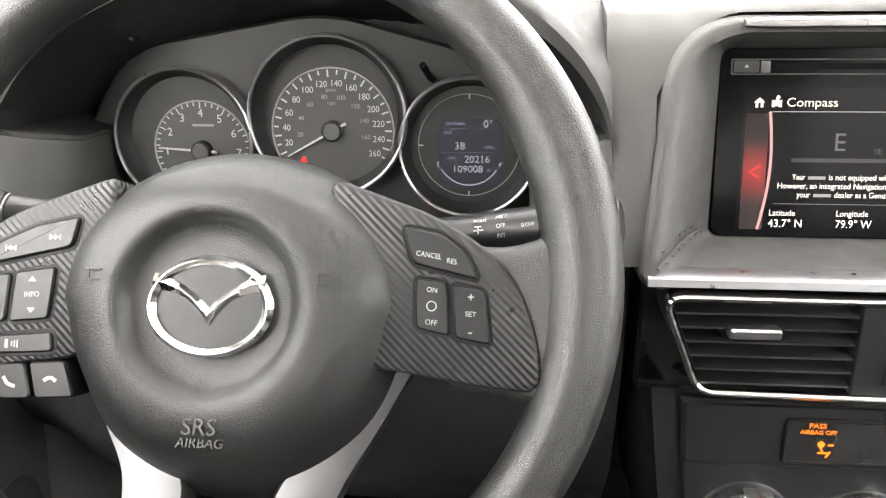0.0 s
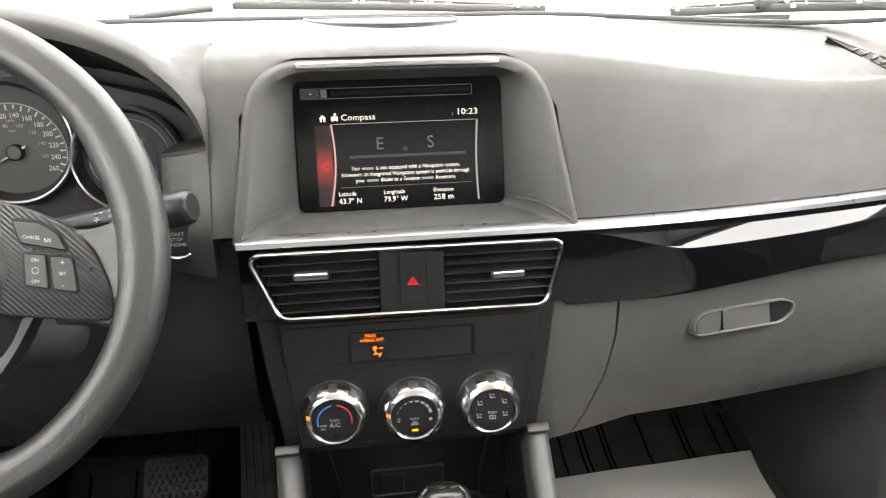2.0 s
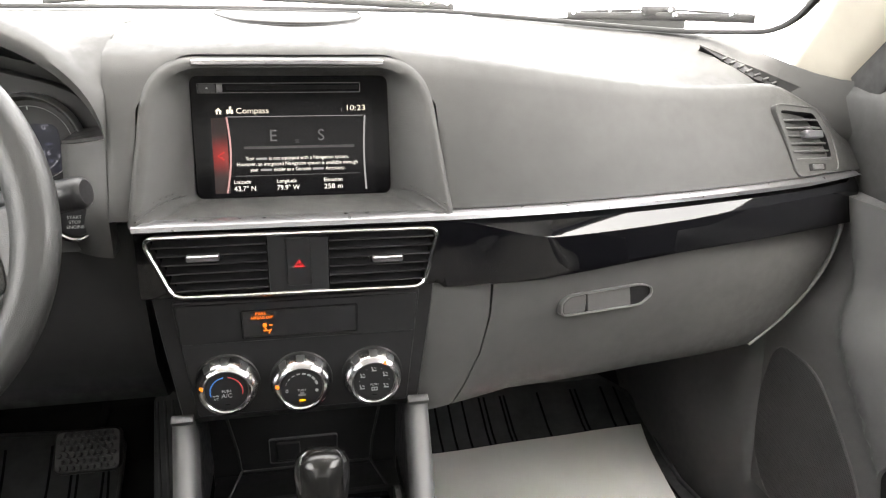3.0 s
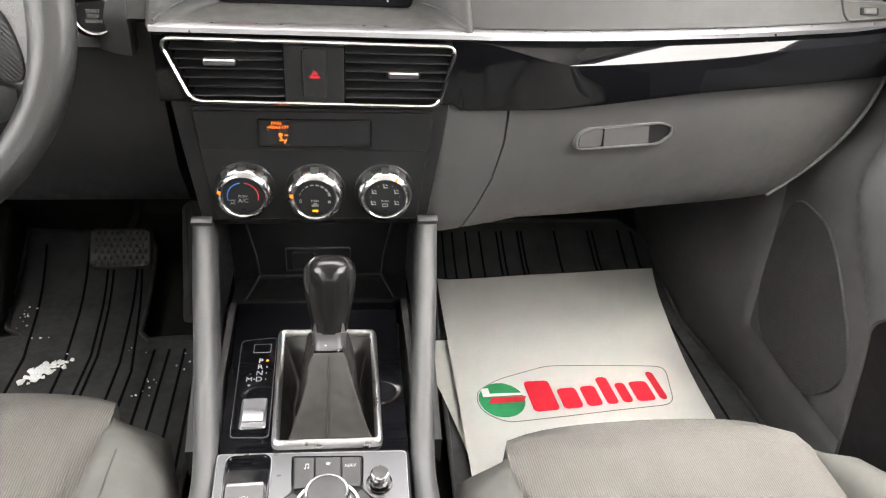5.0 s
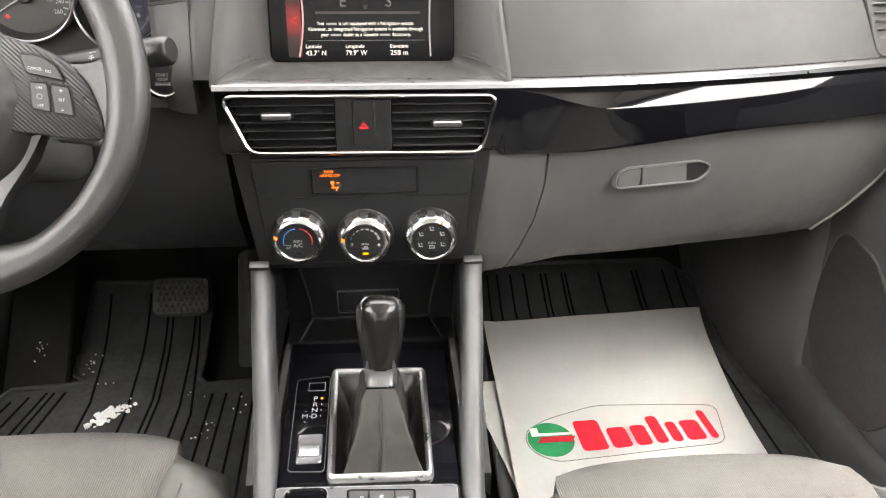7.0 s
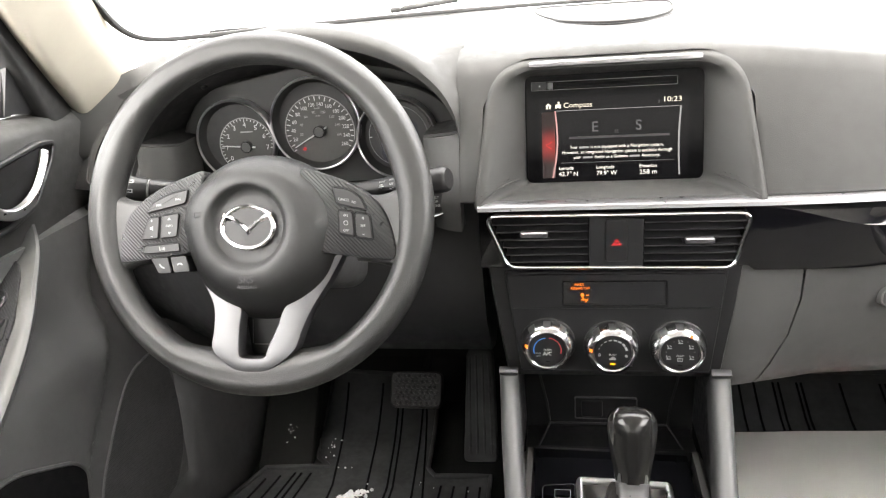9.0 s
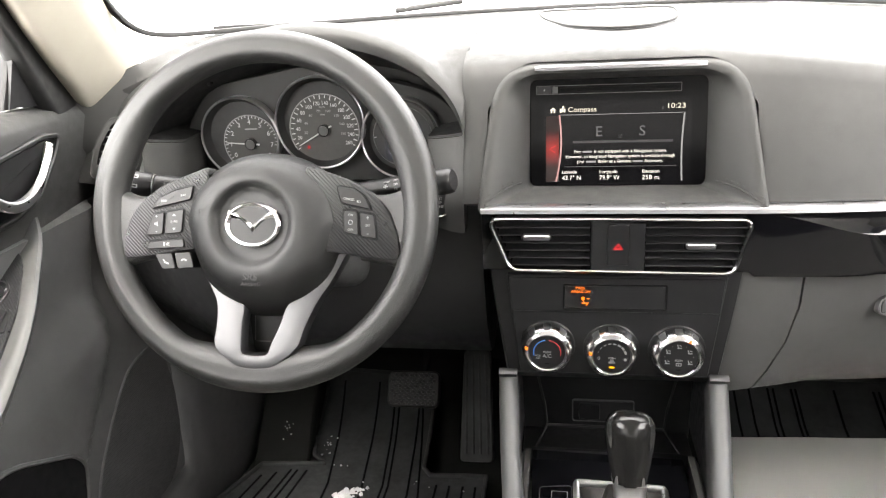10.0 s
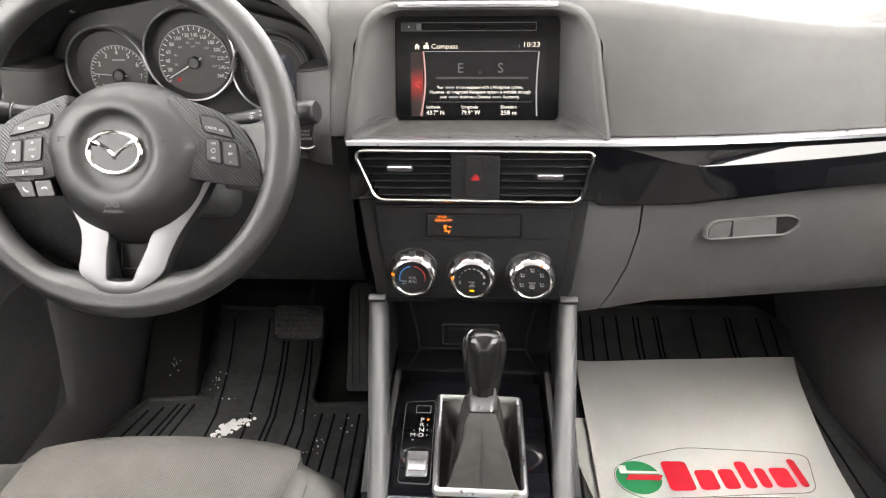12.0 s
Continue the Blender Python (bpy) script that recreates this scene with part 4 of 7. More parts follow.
    home = join(loft([up([(-0.0036, 0), (0.0036, 0), (0, 0.0034)], 0), up([(-0.0036, 0), (0.0036, 0), (0, 0.0034)], 0.0002)]), block(0.0017, 0.0032, 0.0002, 0, -0.0016, -0.0015, 0.0001), block(0.0017, 0.0032, 0.0002, 0, 0.0016, -0.0015, 0.0001))
    part("home_icon", home, EMIT_WARM, d, m=pose(-0.0728, 0.0262, z))
    part("map_icon", join(block(0.0019, 0.0044, 0.0002, 0, -0.0022, -0.0006, 0), block(0.0019, 0.0044, 0.0002, 0, 0, 0, 0), block(0.0019, 0.0044, 0.0002, 0, 0.0022, -0.0006, 0), moved(spin([(0.0013, 0), (0.0013, 0.0002)], 10), pose(0.0006, 0.0034, 0))), EMIT_WARM, d, m=pose(-0.0618, 0.0262, z))
    part("bluetooth_mark", block(0.0009, 0.0030, 0.0002, 0, 0.0500, 0.0262, z), EMIT_DIM, d)
    part("rule", block(0.136, 0.0006, 0.0002, 0, 0.0040, 0.0205, z), EMIT_MID, d)
    part("rule", block(0.126, 0.0005, 0.0002, 0, 0.0035, -0.0393, z), EMIT_DIM, d)
    part("compass_bar", block(0.112, 0.0026, 0.0002, 0, 0.0060, -0.0107, z), EMIT_FAINT, d)
    for s, mt in ((-1, EMIT_ROSE), (1, EMIT_MID)):
        line = []
        for i in range(17):
            u = i / 16
            bow = 0.0030 * math.sin(math.pi * u) - 0.0035 * u * u
            line.append(V((-0.0655 + bow) if s < 0 else (0.0738 - bow * 0.4 - 0.0020 * u), 0.0205 - 0.0770 * u, z))
        part("edge_curve", sweep(line, [(-0.0009, -0.0001), (0.0009, -0.0001), (0.0009, 0.0001), (-0.0009, 0.0001)], upv=(0, 0, 1)), mt, d)
    part("red_glow", plate(rrect(0.0150, 0.0760, 0.001, 2, -0.0732, -0.0185), 0.0, 0.0005, 0.0001), REDGLOW, d, "red glowing screen edge")
    arrow = [V(-0.0695, -0.0145, z), V(-0.0762, -0.0185, z), V(-0.0700, -0.0225, z)]
    part("back_arrow", sweep(arrow, [(-0.0008, -0.0001), (0.0008, -0.0001), (0.0008, 0.0001), (-0.0008, 0.0001)]), EMIT_RED, d, "red back arrow")
    writing("compass_letter", "E", 0.0165, EMIT_DIM, d, pose(-0.0205, 0.0005, z))
    writing("compass_letter", "S", 0.0165, EMIT_DIM, d, pose(0.0280, 0.0005, z))
    writing("compass_letter", "SE", 0.0052, EMIT_FAINT, d, pose(0.0035, -0.0050, z))
    # three lines of notice; the maker's name stands as a plain bar
    lines = ((0.1040, (("Your", 4.2), ("#", 5.6), ("is not equipped with a Navigation system.", 41.5))),
             (0.1225, (("However, an integrated Navigation system is available through", 62),)),
             (0.0966, (("your", 4.3), ("#", 5.6), ("dealer as a Genuine", 19.0), ("#", 5.6), ("Accessory.", 10.2))))
    for row, (full, words) in enumerate(lines):
        y = -0.0218 - 0.00575 * row
        total = sum(w for _, w in words) + 1.0 * (len(words) - 1)
        unit = full / total
        x = 0.0032 - full / 2
        for w, n in words:
            if w == "#":
                part("name_bar", block(n * unit, 0.0021, 0.0002, 0, x + n * unit / 2, y - 0.0003, z), EMIT_MID, d)
            else:
                writing("notice", w, 0.0054, EMIT_WHITE, d, pose(x, y, z), align="LEFT", width=n * unit)
            x += (n + 1.0) * unit
    for x, a, b, wa, wb in ((-0.0622, "Latitude", "43.7\u00b0 N", 0.0165, 0.0216), (-0.0193, "Longitude", "79.9\u00b0 W", 0.0200, 0.0228), (0.0288, "Elevation", "258 m", 0.0190, 0.0192)):
        writing("reading_label", a, 0.0056, EMIT_WHITE, d, pose(x, -0.0455, z), align="LEFT", width=wa)
        writing("reading", b, 0.0074, EMIT_WHITE, d, pose(x, -0.0525, z), align="LEFT", width=wb)


SURROUND = material("padded_surround_skin", (0.040, 0.040, 0.039), 0.48, leather=0.3, cell=0.0016, spec=0.4)
WELLBLACK = material("slot_black", (0.002, 0.002, 0.002), 0.7, spec=0.1)
SCREENBACK = glow("lit_dark_screen", (0.55, 0.50, 0.62), 0.004)
SCREENBACK.node_tree.nodes["Principled BSDF"].inputs["Base Color"].default_value = (0.002, 0.002, 0.0025, 1)
SCREENBACK.node_tree.nodes["Principled BSDF"].inputs["Roughness"].default_value = 0.13
EMIT_WARM = glow("screen_warm_white", (1.0, 0.93, 0.78), 1.0)
EMIT_MID = glow("screen_line_grey", (0.85, 0.85, 0.88), 0.35)
EMIT_FAINT = glow("screen_faint_grey", (0.6, 0.6, 0.68), 0.05)
REDGLOW = glow("screen_red_edge", (1.0, 0.05, 0.04), 0.12)
# the red glow is strongest round the arrow and fades up and down the edge
rn, rl = REDGLOW.node_tree.nodes, REDGLOW.node_tree.links
red_tc, red_d, red_m = rn.new("ShaderNodeTexCoord"), rn.new("ShaderNodeVectorMath"), rn.new("ShaderNodeMapRange")
red_d.operation = "DISTANCE"
red_d.inputs[1].default_value = (-0.0720, -0.0185, 0)
red_m.interpolation_type = "SMOOTHSTEP"
red_m.inputs["From Max"].default_value = 0.024
red_m.inputs["To Min"].default_value, red_m.inputs["To Max"].default_value = 0.26 * LAMP, 0.008 * LAMP
rl.new(red_tc.outputs["Object"], red_d.inputs[0])
rl.new(red_d.outputs["Value"], red_m.inputs["Value"])
rl.new(red_m.outputs["Result"], rn["Principled BSDF"].inputs["Emission Strength"])


# ---- centre vents ----
def build_vents():
    t = thing("centre_air_vents", "pair of black louvred air vents in a chrome frame", "air vent", lean(0.0015, 0.4075, 0.5525, 2))
    o = rounded([(-0.139, 0.0290), (-0.116, -0.0275), (0.122, -0.0300), (0.1375, 0.0275)], 0.010, 6)
    part("chrome_frame", hoop(inset(o, -0.0034), inset(o, 0.0002), -0.008, 0.0035, 0.0014), CHROME, t, "polished chrome frame")
    part("cavity", loft([up(o, 0.0005), up(inset(o, 0.001), -0.010), up(inset(o, 0.004), -0.045)], caps=False), DARK, t)
    part("cavity_back", plate(inset(o, 0.003), -0.050, -0.044, 0.001), DARK, t)
    part("hazard_panel", plate(rounded([(-0.0280, 0.0285), (-0.0280, -0.0285), (0.0295, -0.0288), (0.0295, 0.0250)], 0.001), -0.02, 0.0005, 0.001), PANEL, t)
    hb = rrect(0.0235, 0.0480, 0.003, 4, 0.001, 0.001)
    part("hazard_button", plate(hb, -0.01, 0.0022, 0.0012), BUTTON, t, "black hazard warning button")
    tri = [(0.001, 0.0036), (-0.0045, -0.0040), (0.0065, -0.0040)]
    for a, b in ((0.0, 0.0011), (0.0022, 0.0032)):
        part("hazard_triangle", loft([up(inset(tri, a), 0.0021), up(inset(tri, a), 0.0024), up(inset(tri, b), 0.0024), up(inset(tri, b), 0.0021)], caps=False, loop=True), EMIT_HAZARD, t, "red warning triangle")
    for s in (-1, 1):
        for i in range(6):
            y = 0.0235 - 0.0088 * i
            xo = (0.135 - 0.0225 * (0.028 - y) / 0.056) if s < 0 else (0.1355 - 0.0145 * (0.028 - y) / 0.057)
            x0, x1 = (-xo, -0.029) if s < 0 else (0.0305, xo)
            part("slat", moved(block(x1 - x0, 0.0018, 0.024, 0.0006), pose((x0 + x1) / 2, y, -0.0125, 16, 0, 0)), SLATMAT, t)
        for i in range(6):
            x = s * (0.040 + 0.015 * i)
            part("rear_vane", block(0.0014, 0.052, 0.012, 0.0004, x, 0, -0.036), DARK, t)
        tab = rounded([(-0.0150, 0.0035), (-0.0150, -0.0030), (0.0150, -0.0030), (0.0150, 0.0035)], 0.0022)
        cx, cy = (-0.0875, 0.0095) if s < 0 else (0.0875, 0.0000)
        part("tab", plate(tab, -0.008, 0.0050, 0.0018), SATIN, t, "satin silver adjuster tab", m=pose(cx, cy, 0))
        part("tab_carrier", block(0.034, 0.0075, 0.010, 0.001, cx, cy - 0.0008, -0.008), DARK, t)


SLATMAT = material("slat_plastic", (0.012, 0.012, 0.013), 0.42, grain=0.1, grain_size=0.0006)
EMIT_HAZARD = glow("red_hazard_mark", (1.0, 0.02, 0.03), 0.9)


# ---- steering wheel ----
def build_wheel():
    w = thing("steering_wheel", "dark grey grained steering wheel with silver lower spokes", "steering wheel", pose(-0.3652, 0.3207, 0.6213, 90 - 21, 0, 0))
    R = 0.1704
    rings = []
    for i in range(120):
        a = 2 * math.pi * i / 120
        deg = math.degrees(a) % 360
        # the grip swells at the thumb rests
        sw = max(math.exp(-((deg - 22) / 13) ** 2), math.exp(-((deg - 158) / 13) ** 2))
        sl = max(math.exp(-((min(abs(deg - 0), abs(deg - 360)) - 2) / 12) ** 2), math.exp(-((deg - 181) / 12) ** 2))
        flare = smoothstep(33, 17, abs(deg - 270))          # the grip widens into the lower spoke
        ri, ro, th = 0.0165 + 0.004 * sw + 0.003 * sl + 0.0085 * flare, 0.0165, 0.0170
        sec = []
        # a shallow moulded groove wanders over the face of the grip
        mid = 98 - 22 * math.cos(a) ** 2
        for j in range(36):
            b = 2 * math.pi * j / 36
            r = ro if math.cos(b) > 0 else ri
            dg = math.degrees(b)
            groove = 1 - 0.075 * math.exp(-((dg - mid) / 15) ** 2) + 0.02 * math.exp(-((dg - mid - 38) / 22) ** 2)
            sec.append(((R + r * math.cos(b) * groove), th * math.sin(b) * groove))
        rings.append([V(u * math.cos(a), u * math.sin(a), z) for u, z in sec])
    part("rim", loft(rings, caps=False, loop=True), WHEEL, w, angle=60)
    # airbag cover: a shallow dome with a ring-shaped hollow round the badge
    cy = -0.0130
    prof = [(0.070, -0.046), (0.0868, -0.034), (0.0890, -0.022), (0.0872, -0.009), (0.0822, 0.0030), (0.0742, 0.0140), (0.0645, 0.0208), (0.0550, 0.0242), (0.0475, 0.0253), (0.0438, 0.0248), (0.0410, 0.0230), (0.0384, 0.0196), (0.0358, 0.0176), (0.029, 0.0168), (0.0001, 0.0172)]
    bm = spin(prof, 72)
    for v in bm.verts:
        k = smoothstep(0.030, 0.075, v.co.xy.length)
        v.co.y *= (1 + (-0.15 if v.co.y > 0 else 0.10) * k)
        if v.co.y < 0:
            v.co.x *= 1 - 0.03 * k
            # below the middle the cover breaks away more steeply
            v.co.z -= 0.0085 * smoothstep(0.0640, 0.0800, v.co.xy.length) * smoothstep(0.0, -0.04, v.co.y) * smoothstep(-0.03, 0.0, v.co.z)
            q = abs(v.co.x * v.co.y) * 2 / max(1e-9, v.co.x ** 2 + v.co.y ** 2)
            v.co.x *= 1 + 0.030 * q * k
            v.co.y *= 1 + 0.020 * q * k
        v.co.y += cy
        v.co.x += 0.003 * k
    part("airbag_cover", bm, HUBMAT, w, "grained round airbag cover", angle=60)
    # badge: a plain chrome oval ring with a plain winged bar
    o = circle(0.0298, 48, 0, 0, 0.0232)
    part("badge_ring", moved(hoop(o, circle(0.0246, 48, 0, -0.0002, 0.0190), 0.014, 0.0225, 0.0022), pose(0, cy - 0.001, 0)), CHROME, w, "chrome oval badge ring")
    wing = []
    for i in range(33):
        u = -1 + i / 16
        x = 0.0258 * u
        a = abs(u)
        lo, hi = 0.0062 - 0.0153 * (1 - a) ** 2.7, 0.0152 - 0.0152 * (1 - a) ** 1.6
        wing.append([V(x, lo + 0.0, 0.0095), V(x, lo + 0.0006, 0.0140), V(x, (lo + hi) / 2, 0.0165), V(x, hi - 0.0006, 0.0140), V(x, hi, 0.0095)])
    part("badge_wing", moved(loft(wing), pose(0, cy - 0.001, 0.006)), CHROME, w, "chrome winged badge bar")
    part("badge_plate", moved(plate(circle(0.0262, 40, 0, 0, 0.0200), 0.014, 0.0195, 0.0006), pose(0, cy - 0.001, 0)), BUTTON, w)
    for x in (-0.0525, 0.0525):
        hn = join(block(0.0080, 0.0008, 0.0008, 0.0002, x, cy + 0.0145, 0.0250), block(0.0008, 0.0055, 0.0008, 0.0002, x - 0.002, cy + 0.0118, 0.0250), block(0.0055, 0.0008, 0.0008, 0.0002, x + 0.0004, cy + 0.0100, 0.0250))
        part("horn_mark", hn, HUBMARK, w)
    writing("airbag_mark", "SRS", 0.0105, HUBMARK, w, pose(0, cy - 0.0540, 0.0258, -13), depth=0.0003)
    writing("airbag_mark", "AIRBAG", 0.0062, HUBMARK, w, pose(0, cy - 0.0612, 0.0240, -22), depth=0.0003)
    # side spokes
    for s in (-1, 1):
        o = [(0.050, 0.048), (0.072, 0.040), (0.098, 0.0310), (0.122, 0.0170), (0.139, 0.000), (0.149, -0.028), (0.1500, -0.0500), (0.120, -0.0475), (0.085, -0.0420), (0.066, -0.040), (0.055, 0.0)]
        o = [(s * x, y) for x, y in o]
        if s < 0:
            o = o[::-1]
        fine = rounded(o, 0.010, 4)
        part("spoke", loft([up(inset(fine, 0.006), -0.018), up(fine, -0.010), up(fine, 0.0065), up(inset(fine, 0.0012), 0.0085), up(inset(fine, 0.003), 0.0092)]), CARBON, w, "ribbed dark spoke panel", angle=30)
        # grained root that blends the spoke into the rim
        rings = []
        for i in range(9):
            t = i / 8
            x = 0.108 + 0.062 * t
            hi, lo = 0.0190 - 0.011 * t + 0.034 * t ** 3, -0.0500 - 0.004 * t - 0.022 * t ** 3
            th = 0.0060 + 0.0060 * t
            sec = rrect(hi - lo, 2 * th, th * 0.95, 6, (hi + lo) / 2, -0.003)
            rings.append([V(s * x, y, z) for y, z in sec])
        part("spoke_root", loft(rings), WHEEL, w, angle=60)
        fine = rounded(o, 0.010, 4)
        if s > 0:
            top = [(0.0855, 0.0248), (0.0902, 0.0075), (0.1212, 0.0005), (0.1150, 0.0132), (0.1030, 0.0218)]
            sets = ((top, ("CANCEL", 0.0034, 0.0978, 0.0115, -8), ("RES", 0.0034, 0.1083, 0.0088, -9)),)
        else:
            top = [(-0.0680, 0.0270), (-0.0712, 0.0120), (-0.1160, 0.0022), (-0.1075, 0.0142), (-0.0890, 0.0224)]
            sets = ((top,),)
        for outl, *texts in sets:
            b = part("button", plate(rounded(outl, 0.0035), 0.006, 0.0115, 0.0014), BUTTON, w, "black steering wheel button")
            part("button_gap", plate(inset(rounded(outl, 0.0035), -0.0016), 0.004, 0.0094, 0.0003), DARK, w)
            for tx, size, x, y, turn in texts:
                writing("legend", tx, size, WHITE, b, pose(x, y, 0.0116, 0, 0, turn), squeeze=0.9)
        if s > 0:
            rects = (((0.0919, 0.0012), (0.0925, -0.0217), (0.1078, -0.0250), (0.1062, -0.0004)), ((0.1086, -0.0012), (0.1104, -0.0256), (0.1265, -0.0284), (0.1237, -0.0040)))
        else:
            rects = (((-0.0790, 0.0028), (-0.0815, -0.0220), (-0.1008, -0.0240), (-0.0988, -0.0002)), ((-0.1012, -0.0006), (-0.1030, -0.0238), (-0.1222, -0.0252), (-0.1135, -0.0025)),
                     ((-0.0795, -0.0280), (-0.0785, -0.0375), (-0.1205, -0.0398), (-0.1175, -0.0312)))
        for k, q in enumerate(rects):
            q = list(q)
            b = part("button", plate(rounded(q, 0.0025), 0.006, 0.0112, 0.0012), BUTTON, w, "black steering wheel button")
            part("button_gap", plate(inset(rounded(q, 0.0025), -0.0016), 0.004, 0.0094, 0.0003), DARK, w)
            c = (sum(p[0] for p in q) / 4, sum(p[1] for p in q) / 4)
            zz = 0.0113
            if s > 0 and k == 0:
                writing("legend", "ON", 0.0032, WHITE, b, pose(c[0], c[1] + 0.0072, zz, 0, 0, -6))
                writing("legend", "OFF", 0.0034, WHITE, b, pose(c[0], c[1] - 0.0075, zz, 0, 0, -6), squeeze=0.95)
                part("cruise_mark", moved(hoop(circle(0.0024, 16), circle(0.0019, 16), 0, 0.0002, 0.00005), pose(c[0], c[1], zz)), WHITE, b)
            elif s > 0:
                writing("legend", "+", 0.0060, WHITE, b, pose(c[0], c[1] + 0.0075, zz))
                writing("legend", "SET", 0.0033, WHITE, b, pose(c[0], c[1], zz, 0, 0, -3))
                writing("legend", "-", 0.0070, WHITE, b, pose(c[0], c[1] - 0.0078, zz))
            elif k == 0:
                writing("legend", "INFO", 0.0037, WHITE, b, pose(c[0], c[1], zz, 0, 0, 3), squeeze=0.9)
                for d in (1, -1):
                    tr = [(c[0] - 0.002, c[1] + d * 0.0062), (c[0] + 0.002, c[1] + d * 0.0062), (c[0], c[1] + d * 0.0086)]
                    part("arrow_mark", loft([up(tr, zz - 0.0001), up(tr, zz + 0.0001)]), WHITE, b)
            elif k == 1:
                writing("legend", "+", 0.0060, WHITE, b, pose(c[0], c[1] + 0.0075, zz))
                writing("legend", "-", 0.0070, WHITE, b, pose(c[0], c[1] - 0.0078, zz))
                part("speaker_mark", join(block(0.0018, 0.0024, 0.0002, 0, c[0] - 0.001, c[1], zz), loft([up([(c[0] - 0.001, c[1]), (c[0] + 0.0016, c[1] + 0.0026), (c[0] + 0.0016, c[1] - 0.0026)], zz), up([(c[0] - 0.001, c[1]), (c[0] + 0.0016, c[1] + 0.0026), (c[0] + 0.0016, c[1] - 0.0026)], zz + 0.0001)])), WHITE, b)
            else:
                part("talk_mark", join(block(0.0014, 0.0042, 0.0002, 0, c[0] - 0.002, c[1], zz), *[moved(block(0.0005, 0.0022 + 0.0008 * j, 0.0002, 0), pose(c[0] + 0.0014 * (j + 0.4), c[1], zz)) for j in range(3)]), WHITE, b)
        if s < 0:
            for x0, y0, flip in ((-0.1010, 0.0110, -1), (-0.0800, 0.0165, 1)):
                for d in (-0.0012, 0.0012):
                    xx = x0 + d
                    tr = [(xx - flip * 0.0012, y0 + 0.0014), (xx - flip * 0.0012, y0 - 0.0014), (xx + flip * 0.0012, y0)]
                    part("skip_mark", loft([up(tr, 0.0115), up(tr, 0.0117)]), WHITE, w)
                part("skip_mark", block(0.0005, 0.0028, 0.0002, 0, x0 + flip * 0.0028, y0, 0.0116), WHITE, w)
            # two telephone keys hanging below the spoke
            for q, nm in (([(-0.0735, -0.0412), (-0.0683, -0.0588), (-0.0880, -0.0600), (-0.0918, -0.0425)], 0), ([(-0.0936, -0.0426), (-0.0896, -0.0600), (-0.1050, -0.0608), (-0.1140, -0.0440)], 1)):
                b = part("button", plate(rounded(q, 0.003), -0.006, 0.0085, 0.0014), BUTTON, w, "black telephone key")
                c = (sum(p[0] for p in q) / 4, sum(p[1] for p in q) / 4)
                line = [V(c[0] - 0.003, c[1] + (0.002 if nm else -0.0006), 0.0086), V(c[0] - 0.001, c[1] + (-0.001 if nm else 0.0008), 0.0086), V(c[0] + 0.001, c[1] + (-0.002 if nm else 0.0008), 0.0086), V(c[0] + 0.003, c[1] + (-0.0025 if nm else -0.0006), 0.0086)]
                part("phone_mark", sweep(line, [(-0.0008, -0.0001), (0.0008, -0.0001), (0.0008, 0.0001), (-0.0008, 0.0001)]), WHITE, b)
    # lower silver spokes: a V-shaped fork with a slot
    half_out = [(0.0855, -0.0400), (0.0690, -0.0710), (0.0555, -0.0940), (0.0490, -0.1170), (0.0455, -0.1370), (0.0310, -0.1510), (0.0145, -0.1600)]
    half_in = [(0.0600, -0.0500), (0.0420, -0.0760), (0.0232, -0.0960), (0.0195, -0.1150), (0.0150, -0.1350), (0.0125, -0.1440), (0.0060, -0.1455)]

    def both(pts):
        return curve([(-x + 0.0065 * smoothstep(-0.15, -0.09, y), y, 0) for x, y in pts] + [(x + 0.0065 * smoothstep(-0.15, -0.09, y), y, 0) for x, y in pts[::-1]], 5)
    rings = []
    for a, b in zip(both(half_out), both(half_in)):
        d = (b - a) / (b - a).length
        up3 = V(0, 0, 1)
        a, b = a + up3 * (-0.0110 + 0.0245 * smoothstep(-0.05, -0.158, a.y)), b + up3 * (-0.0110 + 0.0245 * smoothstep(-0.05, -0.158, b.y))
        rings.append([a + up3 * -0.014, a + up3 * -0.001, a + d * 0.0016 + up3 * 0.0018, a.lerp(b, 0.5) + up3 * 0.0032, b - d * 0.0016 + up3 * 0.0018, b + up3 * -0.001, b + up3 * -0.014])
    part("lower_spoke", loft(rings), SPOKE, w, "satin silver forked lower spoke", angle=40)
    well = rounded([(-0.0235, -0.090), (0.0235, -0.090), (0.0140, -0.1470), (-0.0140, -0.1470)], 0.004)
    part("slot_back", plate(well, -0.026, -0.018, 0.001), DARK, w)
    part("slot_ledge", block(0.020, 0.0008, 0.0006, 0.0002, -0.001, -0.1360, -0.0172), GREYTRIM, w)
    part("slot_ledge", block(0.0008, 0.030, 0.0006, 0.0002, -0.0125, -0.1200, -0.0172), GREYTRIM, w)
    return w


HUBMARK = material("moulded_mark", (0.016, 0.016, 0.017), 0.5, vary=0.05)


